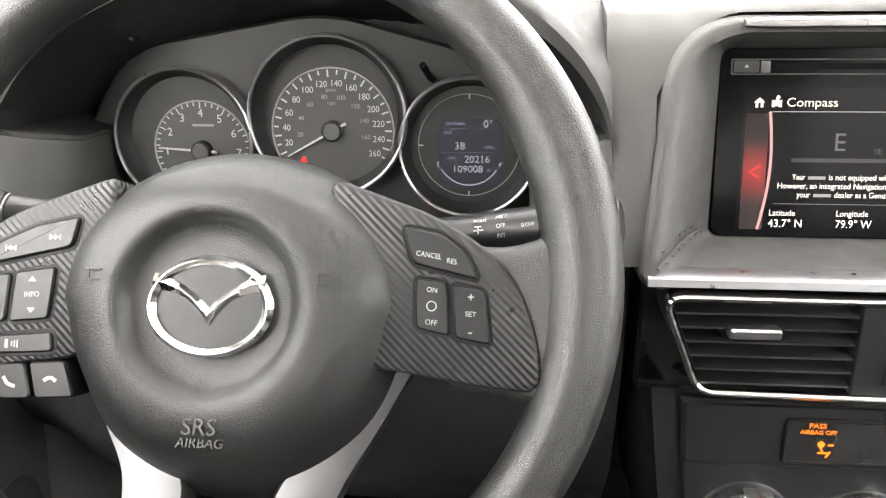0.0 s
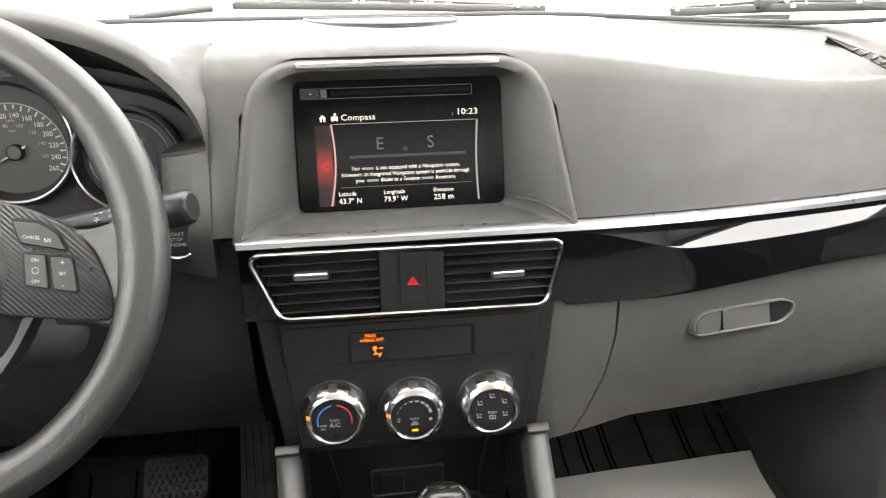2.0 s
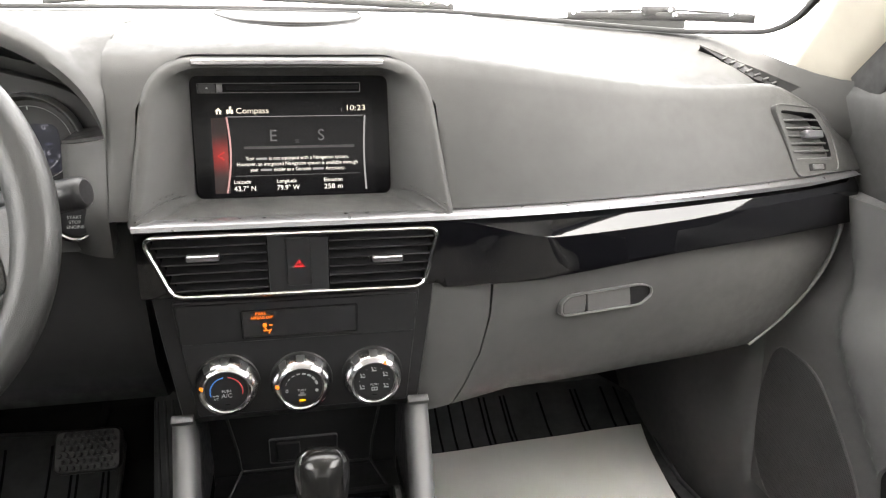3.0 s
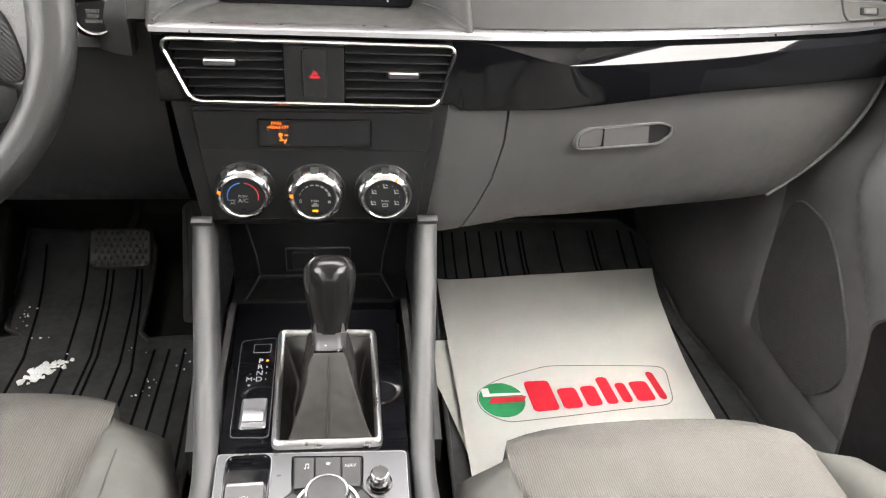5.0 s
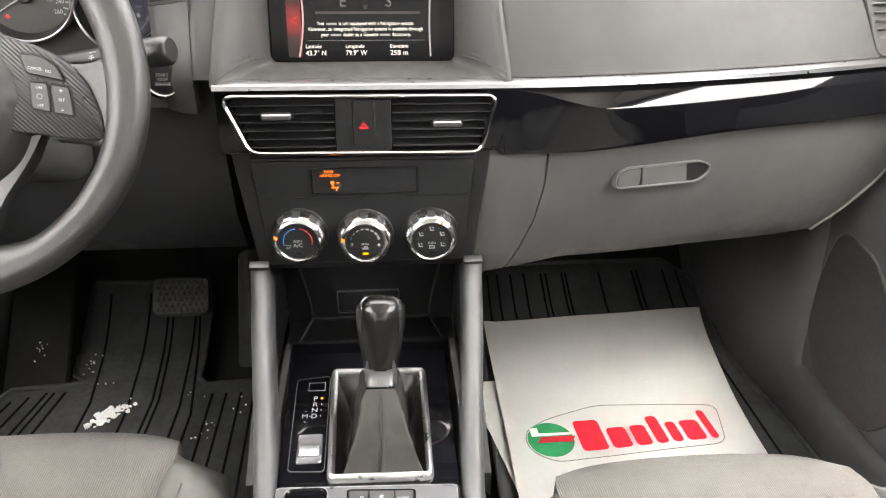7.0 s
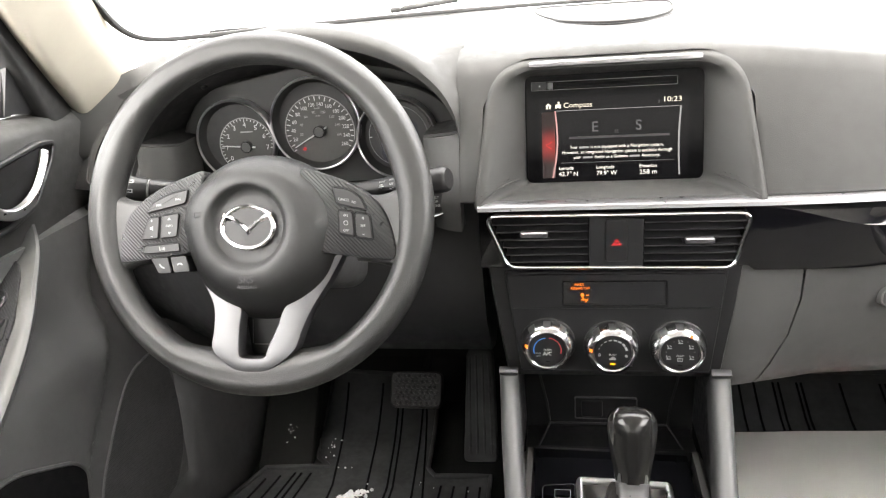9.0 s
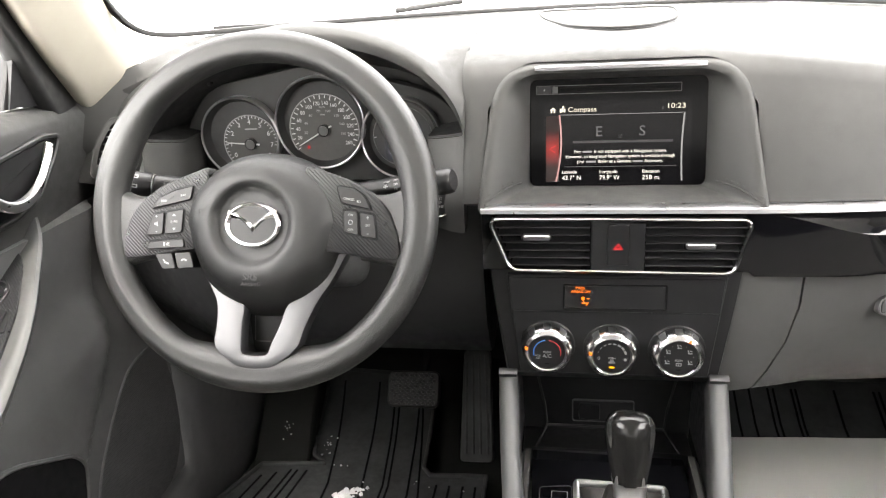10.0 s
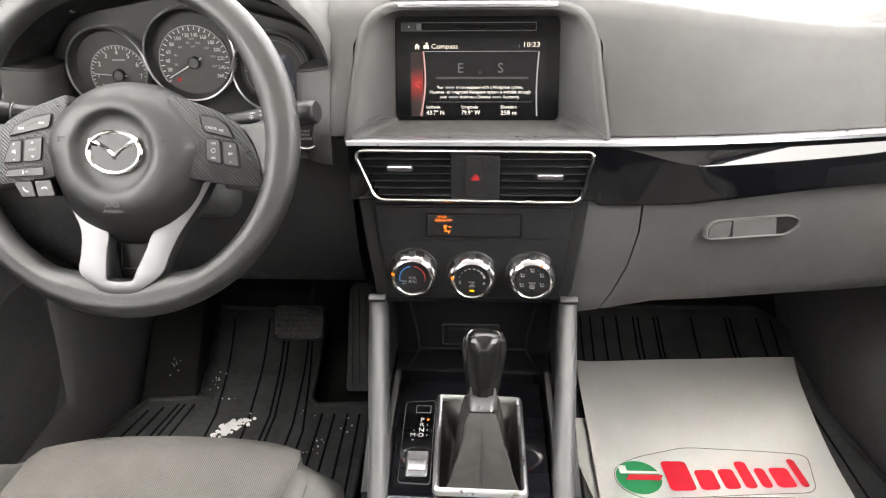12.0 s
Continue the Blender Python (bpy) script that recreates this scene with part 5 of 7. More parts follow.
# ---- column, stalks ----
def build_column():
    c = thing("steering_column", "black plastic steering column shroud with two control stalks", "column")
    ax = pose(-0.3652, 0.3207, 0.6213, 90 - 21, 0, 0)
    rings = []
    for z, k, dy in ((-0.030, 0.70, -0.022), (-0.05, 0.85, -0.024), (-0.09, 1.0, -0.026), (-0.17, 1.12, -0.03), (-0.24, 1.15, -0.03)):
        rings.append([V(x * k, y * k + dy, z) for x, y in rrect(0.130, 0.100, 0.030, 6)])
    part("shroud", loft(rings), KICK, c, m=ax, angle=50)
    for s in (-1, 1):
        # a stalk frame: x runs along the stalk, z looks back at the driver
        f = axes((-0.3652, 0.430, 0.598 if s > 0 else 0.600), (0.955, -0.25 * s, 0.19 * s), (0, 0.25, 0.95))
        st = part("stalk", sweep([V(s * (0.050 + 0.025 * i), 0, 0) for i in range(4)], circle(0.0120, 20), scale=[0.8, 0.95, 1.0, 1.0]), PANEL, c, m=f)
        part("stalk_band", sweep([V(s * (0.122 + 0.008 * i), 0, 0) for i in range(6)], circle(0.0128, 28), scale=[0.90, 1, 1, 1, 1, 1]), BUTTON, st, "black rotary stalk band")
        part("stalk_tip", sweep([V(s * x, 0, 0) for x in (0.1650, 0.1665, 0.185, 0.198, 0.2020, 0.204)], circle(0.0140, 28), scale=[0.93, 1, 1, 1, 0.92, 0.75]), BUTTON, st, "black rotary stalk end")
        part("stalk_ring", sweep([V(s * 0.1632, 0, 0), V(s * 0.1643, 0, 0)], circle(0.01295, 24)), GREYMARK, st)
        def on(x, deg, turn=0):
            return pose(0, 0, 0, -deg, 0, 0) @ pose(x, 0, 0.0130, 0, 0, turn)
        if s > 0:
            for tx, x, dg, sz in (("FRONT", 0.129, 34, 0.0026), ("MIST", 0.141, 40, 0.0034), ("OFF", 0.141, 16, 0.0034), ("INT", 0.141, -8, 0.0034), ("SLOW", 0.1560, 12, 0.0030)):
                writing("legend", tx, sz, WHITE, st, on(x, dg), squeeze=0.9)
            part("wiper_mark", moved(join(block(0.006, 0.0010, 0.0002, 0), block(0.004, 0.0008, 0.0002, 0, 0, 0.002), block(0.0008, 0.004, 0.0002, 0)), on(0.128, 10)), WHITE, st)
        else:
            for x, dg in ((-0.142, 22), (-0.182, 38), (-0.182, -8)):
                part("lamp_mark", moved(join(block(0.005, 0.0008, 0.0002, 0, 0, 0.0016), block(0.005, 0.0008, 0.0002, 0, 0, -0.0016), block(0.0010, 0.0042, 0.0002, 0, 0.0026)), on(x, dg) @ pose(0, 0, 0.0012 if x < -0.15 else 0)), WHITE, st)
    # start button low on the dash beside the column
    b = thing("start_button", "round black engine start button with a silver ring", "button", lean(-0.2010, 0.4400, 0.5945, 6))
    part("ring", spin([(0.0198, -0.008), (0.0198, 0.001), (0.0186, 0.0032), (0.0170, 0.002), (0.0164, -0.003)], 36), RINGCHROME, b)
    part("cap", spin([(0.0158, -0.004), (0.0156, 0.0015), (0.0148, 0.0024), (0.0001, 0.0022)], 32), BUTTON, b)
    for k, tx in enumerate(("START", "STOP", "ENGINE")):
        writing("legend", tx, 0.0044, WHITE, b, pose(0, 0.0030 - 0.0046 * k, 0.0025))


# ---- instrument cluster ----
def build_cluster():
    c = thing("instrument_cluster", "three round gauges with silver bezels behind clear plastic", "instruments", lean(0, 0.545, 0.0, 0))
    # local x across, y up, z to the driver
    back = rounded([(-0.555, 0.590), (-0.175, 0.590), (-0.170, 0.66), (-0.215, 0.705), (-0.365, 0.745), (-0.515, 0.720), (-0.560, 0.66)], 0.03, 5)
    part("face_plate", plate(back, -0.012, 0.0, 0.003), FACEPLATE, c)
    gauges = ((-0.4750, 0.6530, 0.0545, 0.0420), (-0.3645, 0.6705, 0.0600, 0.0490), (-0.2600, 0.6485, 0.0525, 0.0430))
    for x, y, r, ri in gauges:
        part("bezel", moved(spin([(r * 0.985, -0.002), (r, 0.010), (r - 0.0006, 0.0140), (r - 0.0018, 0.0150), (r - 0.0030, 0.0142), (r - 0.0034, 0.0120)], 64), pose(x, y, 0)), SATIN, c, "satin silver gauge bezel")
        part("bezel_wall", spin([(r - 0.0032, 0.0130), (r - 0.0048, 0.006), (r - 0.0085, 0.0004)], 64), LINING, c, m=pose(x, y, 0))
        part("dial", spin([(r - 0.0085, -0.002), (r - 0.0090, 0.0006), (0.0001, 0.0006)], 48), LINING, c, m=pose(x, y, 0))
    # rev counter: dial offset to the lower right
    x, y = gauges[0][0] + 0.0095, gauges[0][1] - 0.010
    part("inner_ring", moved(spin([(0.0385, 0.0005), (0.0385, 0.0016), (0.0375, 0.0016), (0.0373, 0.0006)], 48), pose(x, y, 0)), GREYMARK, c)
    part("inner_dial", moved(spin([(0.0376, 0.0004), (0.0374, 0.0009), (0.0001, 0.0009)], 48), pose(x, y, 0)), DIALFACE, c)
    for k in range(9):
        a = radians(212 - 30.8 * k)
        writing("number", str(k), 0.0088, WHITE, c, pose(x + 0.0285 * math.cos(a), y + 0.0285 * math.sin(a), 0.0010))
    for k in range(33):
        a = radians(212 - 30.8 * k / 4)
        L = 0.0048 if k % 4 == 0 else 0.0028
        part("tick", block(L, 0.0009, 0.0003, 0), WHITE, c, m=pose(x + (0.0370 - L / 2) * math.cos(a), y + (0.0370 - L / 2) * math.sin(a), 0.0010, 0, 0, math.degrees(a)))
    part("unit_bar", block(0.017, 0.0018, 0.0002, 0, x + 0.002, y + 0.0195, 0.0010), GREYMARK, c)
    needle(c, x, y, 176, 0.034)
    # speedometer
    x, y = gauges[1][0] + 0.0015, gauges[1][1] - 0.0115
    part("inner_ring", moved(spin([(0.0470, 0.0005), (0.0470, 0.0018), (0.0460, 0.0018), (0.0458, 0.0006)], 56), pose(x, y, 0)), GREYMARK, c)
    part("inner_dial", moved(spin([(0.0460, 0.0004), (0.0458, 0.0009), (0.0001, 0.0009)], 56), pose(x, y, 0)), DIALFACE, c)
    for k in range(13):
        a = radians(194.6 - 18.55 * k)
        writing("number", str(20 * (k + 1)), 0.0068, WHITE, c, pose(x + 0.0355 * math.cos(a), y + 0.0355 * math.sin(a) - 0.0005, 0.0010), squeeze=0.92)
    for k in range(27):
        a = radians(213.2 - 18.55 * k / 2)
        L = 0.0052 if k % 2 == 1 else 0.0034
        part("tick", block(L, 0.0012, 0.0003, 0), WHITE, c, m=pose(x + (0.0450 - L / 2) * math.cos(a), y + (0.0450 - L / 2) * math.sin(a), 0.0010, 0, 0, math.degrees(a)))
    for k in range(8):
        a = radians(187 - 28.3 * k)
        writing("small_number", str(20 * (k + 1)), 0.0048, GREYMARK, c, pose(x + 0.0255 * math.cos(a), y + 0.0255 * math.sin(a), 0.0010))
    writing("unit", "km/h", 0.0038, GREYMARK, c, pose(x, y + 0.0300, 0.0010))
    writing("unit", "mph", 0.0036, GREYMARK, c, pose(x, y + 0.0205, 0.0010))
    needle(c, x, y, 209, 0.0400)
    part("seat_belt_light", join(block(0.0030, 0.0030, 0.0003, 0.0003, x - 0.0235, y - 0.0215, 0.0012), block(0.0048, 0.0018, 0.0003, 0.0003, x - 0.0235, y - 0.0230, 0.0012)), EMIT_RED, c, "lit red seat belt warning light")
    # trip display
    x, y = gauges[2][0], gauges[2][1]
    part("trip_window", moved(plate(rrect(0.050, 0.052, 0.010, 5, 0.001, -0.006), 0.0004, 0.0010, 0.0002), pose(x, y, 0)), LCDBACK, c, "dim blue trip display")
    part("inner_ring", moved(spin([(0.0385, 0.0005), (0.0385, 0.0012), (0.0380, 0.0012), (0.0378, 0.0006)], 48), pose(x, y, 0)), GREYMARK, c)
    for a in (90, 180, 0, 270):
        part("tick", block(0.0040, 0.0010, 0.0003, 0), WHITE, c, m=pose(x + 0.0365 * math.cos(radians(a)), y + 0.0365 * math.sin(radians(a)), 0.0010, 0, 0, a))
    for tx, dx, dy, sz in (("0\u00b0", 0.0140, 0.0160, 0.0080), ("38", -0.0070, -0.0005, 0.0080), ("20216", 0.0060, -0.0105, 0.0078), ("109008", -0.0010, -0.0180, 0.0078)):
        writing("reading", tx, sz, EMIT_LCDTEXT, c, pose(x + dx, y + dy, 0.0013))
    for dx, dy, w in ((-0.0100, 0.0165, 0.014), (-0.0160, 0.0095, 0.006), (0.0150, -0.0010, 0.007), (-0.0130, -0.0095, 0.007), (0.0150, -0.0185, 0.004)):
        part("small_text_bar", block(w, 0.0022, 0.0002, 0, x + dx, y + dy, 0.0013), EMIT_LCD, c)
    part("rule", block(0.040, 0.0004, 0.0002, 0, x, y + 0.0125, 0.0013), EMIT_LCD, c)
    part("rule", block(0.040, 0.0004, 0.0002, 0, x, y - 0.0052, 0.0013), EMIT_LCD, c)
    arc = [V(x + 0.024 * math.sin(radians(a)), y - 0.006 - 0.024 * math.cos(radians(a)), 0.0013) for a in range(-60, 61, 8)]
    part("fuel_arc", sweep(arc, [(-0.0004, -0.0001), (0.0004, -0.0001), (0.0004, 0.0001), (-0.0004, 0.0001)]), EMIT_LCDTEXT, c)
    writing("legend", "E", 0.0050, EMIT_LCDTEXT, c, pose(x - 0.0235, y - 0.0145, 0.0013))
    writing("legend", "F", 0.0050, EMIT_LCDTEXT, c, pose(x + 0.0235, y - 0.0145, 0.0013))
    # reset stub between the gauges
    part("reset_stub", sweep([V(-0.2870, 0.6970, 0.0), V(-0.2878, 0.6990, 0.012), V(-0.2915, 0.7085, 0.026)], circle(0.0025, 14)), WELLBLACK, c, "black trip reset stub")
    part("sensor_bump", moved(spin([(0.004, 0), (0.0035, 0.004), (0.002, 0.006), (0.0001, 0.0065)], 16), pose(-0.500, 0.7265, 0.02)), BUTTON, c)


def needle(c, x, y, a, L):
    n = part("needle", moved(plate([(-0.012, -0.0011), (L, -0.0005), (L, 0.0005), (-0.012, 0.0011)], 0.003, 0.0045, 0.0004), pose(0, 0, 0, 0, 0, a)), WHITE, c, "white pointer needle", m=pose(x, y, 0))
    part("needle_cap", spin([(0.0080, 0.0006), (0.0078, 0.0060), (0.0066, 0.0066), (0.0064, 0.0060)], 28), DARK, n)
    part("needle_disc", spin([(0.0063, 0.0058), (0.0061, 0.0068), (0.0001, 0.0070)], 28), NEEDLECAP, n)


FACEPLATE = material("dark_gauge_panel", (0.012, 0.012, 0.012), 0.5, vary=0.04, vary_size=0.03, rough_vary=0.02)
NEEDLECAP = material("grey_needle_cap", (0.05, 0.05, 0.05), 0.4)
LCDBACK = glow("dim_lcd_back", (0.30, 0.32, 0.55), 0.035)

build_screen()
build_vents()
build_wheel()
build_column()
build_cluster()


# ---- console, shifter ----
def build_console():
    c = thing("centre_console", "dark grey centre console with lacquered shifter plate and cup holder", "console")
    zc = lambda y: 0.262 + 0.055 * (y - 0.2)
    # body: flanks that taper forward; it is lower behind, under the pierced top
    rings = []
    for y, w, dz in ((-0.30, 0.120, 0.07), (0.080, 0.110, 0.07), (0.22, 0.108, 0.085), (0.42, 0.107, 0.085)):
        z = zc(y) - dz
        rings.append([V(-w - 0.012, y, -0.02), V(-w - 0.006, y, z - 0.06), V(-w, y, z - 0.012), V(-w + 0.008, y, z - 0.003), V(w - 0.008, y, z - 0.003), V(w, y, z - 0.012), V(w + 0.006, y, z - 0.06), V(w + 0.012, y, -0.02)])
    part("body", loft(rings), CONSOLE, c, angle=50)
    for s in (-1, 1):
        part("flank", loft([[V(s * (w + 0.003), y, 0.10), V(s * (w + 0.001), y, zc(y) - 0.012), V(s * (w - 0.005), y, zc(y) - 0.002), V(s * (w - 0.012), y, zc(y) - 0.002), V(s * (w - 0.012), y, 0.10)] for y, w in ((-0.30, 0.120), (-0.05, 0.114), (0.10, 0.1095), (0.25, 0.1085), (0.42, 0.1075))]), CONSOLE, c)
    m = pose(0, 0, zc(0)) @ pose(0, 0, 0, math.degrees(math.atan(0.055)))
    o = rounded([(-0.0930, 0.4150), (-0.0890, 0.1960), (0.0860, 0.1890), (0.0880, 0.4100)], 0.004)
    part("shifter_plate", pierced(o, [rounded([(-0.0400, 0.3570), (-0.0375, 0.2025), (0.0582, 0.2002), (0.0592, 0.3530)], 0.006)], -0.008, 0.001), GLOSS, c, "glossy black shifter plate", m=m)
    o = rounded([(-0.0895, 0.1965), (-0.0868, 0.1060), (-0.0740, 0.1010), (-0.0054, 0.0972), (0.0433, 0.0975), (0.0740, 0.1015), (0.0812, 0.1080), (0.0838, 0.1900)], 0.005)
    part("plate_gap", plate(inset(o, -0.0022), -0.01, 0.0006, 0.0003), DARK, c, m=m)
    part("plate_edge", hoop(inset(o, -0.0002), inset(o, 0.0010), -0.004, 0.0017, 0.0004), SATIN, c, "thin bright edge of the control plate", m=m)
    # the bright reflection on the plate is put into its grey colour
    part("control_plate", plate(inset(o, 0.0006), -0.01, 0.0012, 0.0005), PLATEGREY, c, "control plate in a metallic grey that stands for reflections on black", m=m)
    for s in (-1, 1):
        # slanted silver-grey pillars up to the stack
        a, b = V(s * 0.1220, 0.4190, 0.3780), V(s * 0.0985, 0.1700, 0.2500)
        pts = [a, a.lerp(b, 0.3) + V(s * 0.0015, 0.008, -0.004), a.lerp(b, 0.65) + V(0, 0.006, -0.006), V(s * 0.0995, 0.1850, 0.2560)] + [V(s * w, y, zc(y) - 0.0082) for y, w in ((0.14, 0.0995), (0.09, 0.1010), (0.03, 0.1050), (-0.10, 0.1090), (-0.30, 0.1130))]
        sec = rounded([(-0.0125, -0.030), (0.0125, -0.030), (0.0112, 0.003), (0.005, 0.009), (-0.005, 0.009), (-0.0112, 0.003)], 0.005, 3)
        part("side_pillar", sweep(curve(pts, 6), sec, upv=(0, -0.5, 0.8)), GREYTRIM, c, "grey metallic side pillar", angle=40)
        part("pillar_cap", moved(block(0.0225, 0.010, 0.0062, 0.0018), pose(s * 0.1215, 0.4120, 0.3865, 25)), SPOKE, c)
        # flank between pillar and cubby
        part("inner_flank", loft([[V(s * 0.108, y, zb), V(s * 0.112, y + 0.002, zt), V(s * 0.119, y + 0.002, zt), V(s * 0.119, y, zb - 0.02)] for y, zb, zt in ((0.20, 0.252, 0.262), (0.30, 0.255, 0.312), (0.42, 0.265, 0.382), (0.50, 0.265, 0.385))]), PANEL, c)
    # cubby behind the shifter
    part("cubby_back", block(0.22, 0.01, 0.160, 0.003, 0, 0.507, 0.310), PANEL, c)
    part("cubby_floor", block(0.215, 0.10, 0.006, 0.002, 0, 0.458, 0.246), PANEL, c)
    part("cubby_lip", block(0.19, 0.006, 0.028, 0.002, 0, 0.4175, 0.262), PANEL, c)
    for s in (-1, 1):
        part("cubby_edge", sweep([V(s * 0.0930, 0.5010, 0.3720), V(s * 0.0890, 0.5008, 0.3300), V(s * 0.0800, 0.5005, 0.2850), V(s * 0.0770, 0.4985, 0.2560), V(s * 0.0960, 0.4300, 0.2530)], circle(0.0016, 8), upv=(0, -1, 0.2)), CUBBYEDGE, c, "paler edge of the cubby")
    part("cubby_edge", sweep([V(-0.0770, 0.4985, 0.2560), V(0.0770, 0.4985, 0.2560)], circle(0.0014, 8)), CUBBYEDGE, c)
    so = rrect(0.080, 0.032, 0.003, 3, 0.000, 0)
    ms = lean(-0.003, 0.5010, 0.2800, 0)
    part("socket_plate", plate(so, -0.004, 0.0025, 0.0010), BUTTON, c, m=ms)
    part("socket_edge", hoop(inset(so, -0.0010), inset(so, 0.0006), 0, 0.0034, 0.0006), SOCKETEDGE, c, m=ms)
    part("socket_lid", plate(rrect(0.028, 0.024, 0.003, 3, -0.018, 0), 0, 0.0060, 0.0015), PANEL, c, "small black socket cover", m=ms)
    part("port", block(0.018, 0.007, 0.002, 0.0005, 0.018, 0.001, 0.001), DARK, c, m=ms)
    part("port_mark", block(0.016, 0.0022, 0.0003, 0, 0.018, 0.0085, 0.0012), GREYMARK, c, m=ms)
    # pockets: a square tray and a round cup holder through the top
    tray = rrect(0.045, 0.125, 0.006, 4, -0.0585, 0.0155)
    cup = circle(0.0495, 40, 0.0325, 0.0318)
    cap = [(-0.100, 0.1200), (-0.050, 0.1120), (0.030, 0.1100), (0.099, 0.1180), (0.113, -0.30), (-0.113, -0.30)]
    part("rear_top", pierced(cap, [tray, cup], -0.008, 0.0002), CONSOLE, c, m=m)
    part("tray_wall", loft([up(inset(tray, -0.0035), -0.0005), up(inset(tray, -0.0015), 0.0016), up(inset(tray, 0.0005), 0.0008), up(inset(tray, 0.002), -0.05)], caps=False), WELL, c, m=m)
    part("tray_floor", plate(inset(tray, -0.001), -0.056, -0.050, 0.0005), WELL, c, m=m)
    part("cup_rim", loft([up(inset(cup, -0.0045), -0.0005), up(inset(cup, -0.002), 0.0022), up(inset(cup, 0.001), 0.0008), up(inset(cup, 0.003), -0.055)], caps=False), WELL, c, m=m)
    part("cup_floor", plate(inset(cup, 0.001), -0.062, -0.055, 0.0005), WELL, c, m=m)
    part("cup_ring", hoop(inset(cup, 0.0030), inset(cup, 0.0060), -0.024, -0.0200, 0.0008), GREYTRIM, c, m=m)
    # front end of the padded armrest behind the tray
    part("armrest", moved(block(0.090, 0.28, 0.060, 0.018), pose(-0.088, -0.140, 0.2790)), PLAINCLOTH, c, "grey padded armrest")
    # parking brake switch
    o = rrect(0.0375, 0.0850, 0.006, 5, -0.0605, 0.1495)
    part("brake_bezel", hoop(inset(o, -0.0016), inset(o, 0.0012), -0.002, 0.0026, 0.0008), GLOSS, c, m=m)
    part("brake_edge", hoop(inset(o, -0.0022), inset(o, -0.0014), -0.002, 0.0022, 0.0003), SATIN, c, m=m)
    part("brake_recess", plate(inset(o, 0.001), -0.003, 0.0013, 0.0003), GLOSS, c, m=m)
    part("brake_switch", loft([[V(-0.0605 + x, y, z) for x in (-0.0160, 0.0160)] + [V(-0.0605 + x, y, -0.001) for x in (0.0160, -0.0160)] for y, z in ((0.1330, 0.0030), (0.1335, 0.0050), (0.1500, 0.0078), (0.1555, 0.0082), (0.1578, 0.0062))]), SWITCHGREY, c, "dark grey parking brake switch", m=m)
    part("brake_switch_foot", loft([[V(-0.0605 + x, y, z) for x in (-0.0158, 0.0158)] + [V(-0.0605 + x, y, -0.001) for x in (0.0158, -0.0158)] for y, z in ((0.1085, 0.0022), (0.1200, 0.0030), (0.1325, 0.0034))]), GREYTRIM, c, m=m)
    part("brake_mark", moved(join(hoop(circle(0.0022, 14), circle(0.0017, 14), 0, 0.0002, 0.00004), block(0.0004, 0.0036, 0.0002, 0, -0.0032), block(0.0004, 0.0036, 0.0002, 0, 0.0032)), pose(-0.0605, 0.1430, 0.0068, 9)), WHITE, c, m=m)
    part("brake_lip", block(0.0310, 0.0034, 0.0014, 0.0005, -0.0605, 0.1570, 0.0075), SATIN, c, "bright lip of the brake switch", m=m)
    # rotary commander with its keys
    cm = (0.0108, 0.1305)
    o = rounded([(-0.0215, 0.1890), (0.0428, 0.1855), (0.0415, 0.1503), (0.0535, 0.1350), (0.0518, 0.1098), (-0.0328, 0.1110), (-0.0324, 0.1390), (-0.0202, 0.1506)], 0.003)
    part("key_field", plate(o, -0.002, 0.0016, 0.0006), DARK, c, m=m)
    part("key_field_edge", hoop(inset(o, -0.0008), inset(o, 0.0004), -0.002, 0.0020, 0.0003), GLOSS, c, m=m)
    for q in (((-0.0195, 0.1868), (-0.0188, 0.1520), (-0.0014, 0.1540), (-0.0014, 0.1860)), ((-0.0004, 0.1860), (-0.0004, 0.1545), (0.0226, 0.1540), (0.0226, 0.1848)), ((0.0236, 0.1847), (0.0236, 0.1535), (0.0400, 0.1510), (0.0410, 0.1838)),
              ((-0.0310, 0.1125), (-0.0308, 0.1382), (-0.0190, 0.1490), (-0.0105, 0.1400), (-0.0105, 0.1120)), ((0.0502, 0.1112), (0.0518, 0.1345), (0.0404, 0.1485), (0.0325, 0.1400), (0.0325, 0.1116))):
        part("key", plate(rounded(list(q), 0.0015), 0.0, 0.0032, 0.0008), KEYGREY, c, "flat dark grey key", m=m)
    # symbols on the keys: a note, a star, bars for a word, an arrow and a dot
    part("key_mark", join(block(0.0005, 0.0048, 0.0002, 0, -0.0090, 0.1760, 0.0033), block(0.0005, 0.0048, 0.0002, 0, -0.0062, 0.1765, 0.0033), block(0.0033, 0.0009, 0.0002, 0, -0.0076, 0.1786, 0.0033), block(0.0016, 0.0012, 0.0002, 0, -0.0096, 0.1738, 0.0033), block(0.0016, 0.0012, 0.0002, 0, -0.0068, 0.1743, 0.0033)), WHITE, c, m=m)
    star = [((0.0026 if k % 2 == 0 else 0.0012) * math.cos(radians(90 + 36 * k)) + 0.0110, (0.0026 if k % 2 == 0 else 0.0012) * math.sin(radians(90 + 36 * k)) + 0.1780) for k in range(10)]
    part("key_mark", loft([up(star, 0.0031), up(star, 0.0034)]), WHITE, c, m=m)
    writing("legend", "NAV", 0.0052, WHITE, c, m @ pose(0.0312, 0.1745, 0.0033))
    part("key_mark", join(block(0.0030, 0.0006, 0.0002, 0, -0.0225, 0.1262, 0.0033), block(0.0006, 0.0026, 0.0002, 0, -0.0211, 0.1274, 0.0033), block(0.0024, 0.0006, 0.0002, 0, -0.0222, 0.1286, 0.0033)), WHITE, c, m=m)
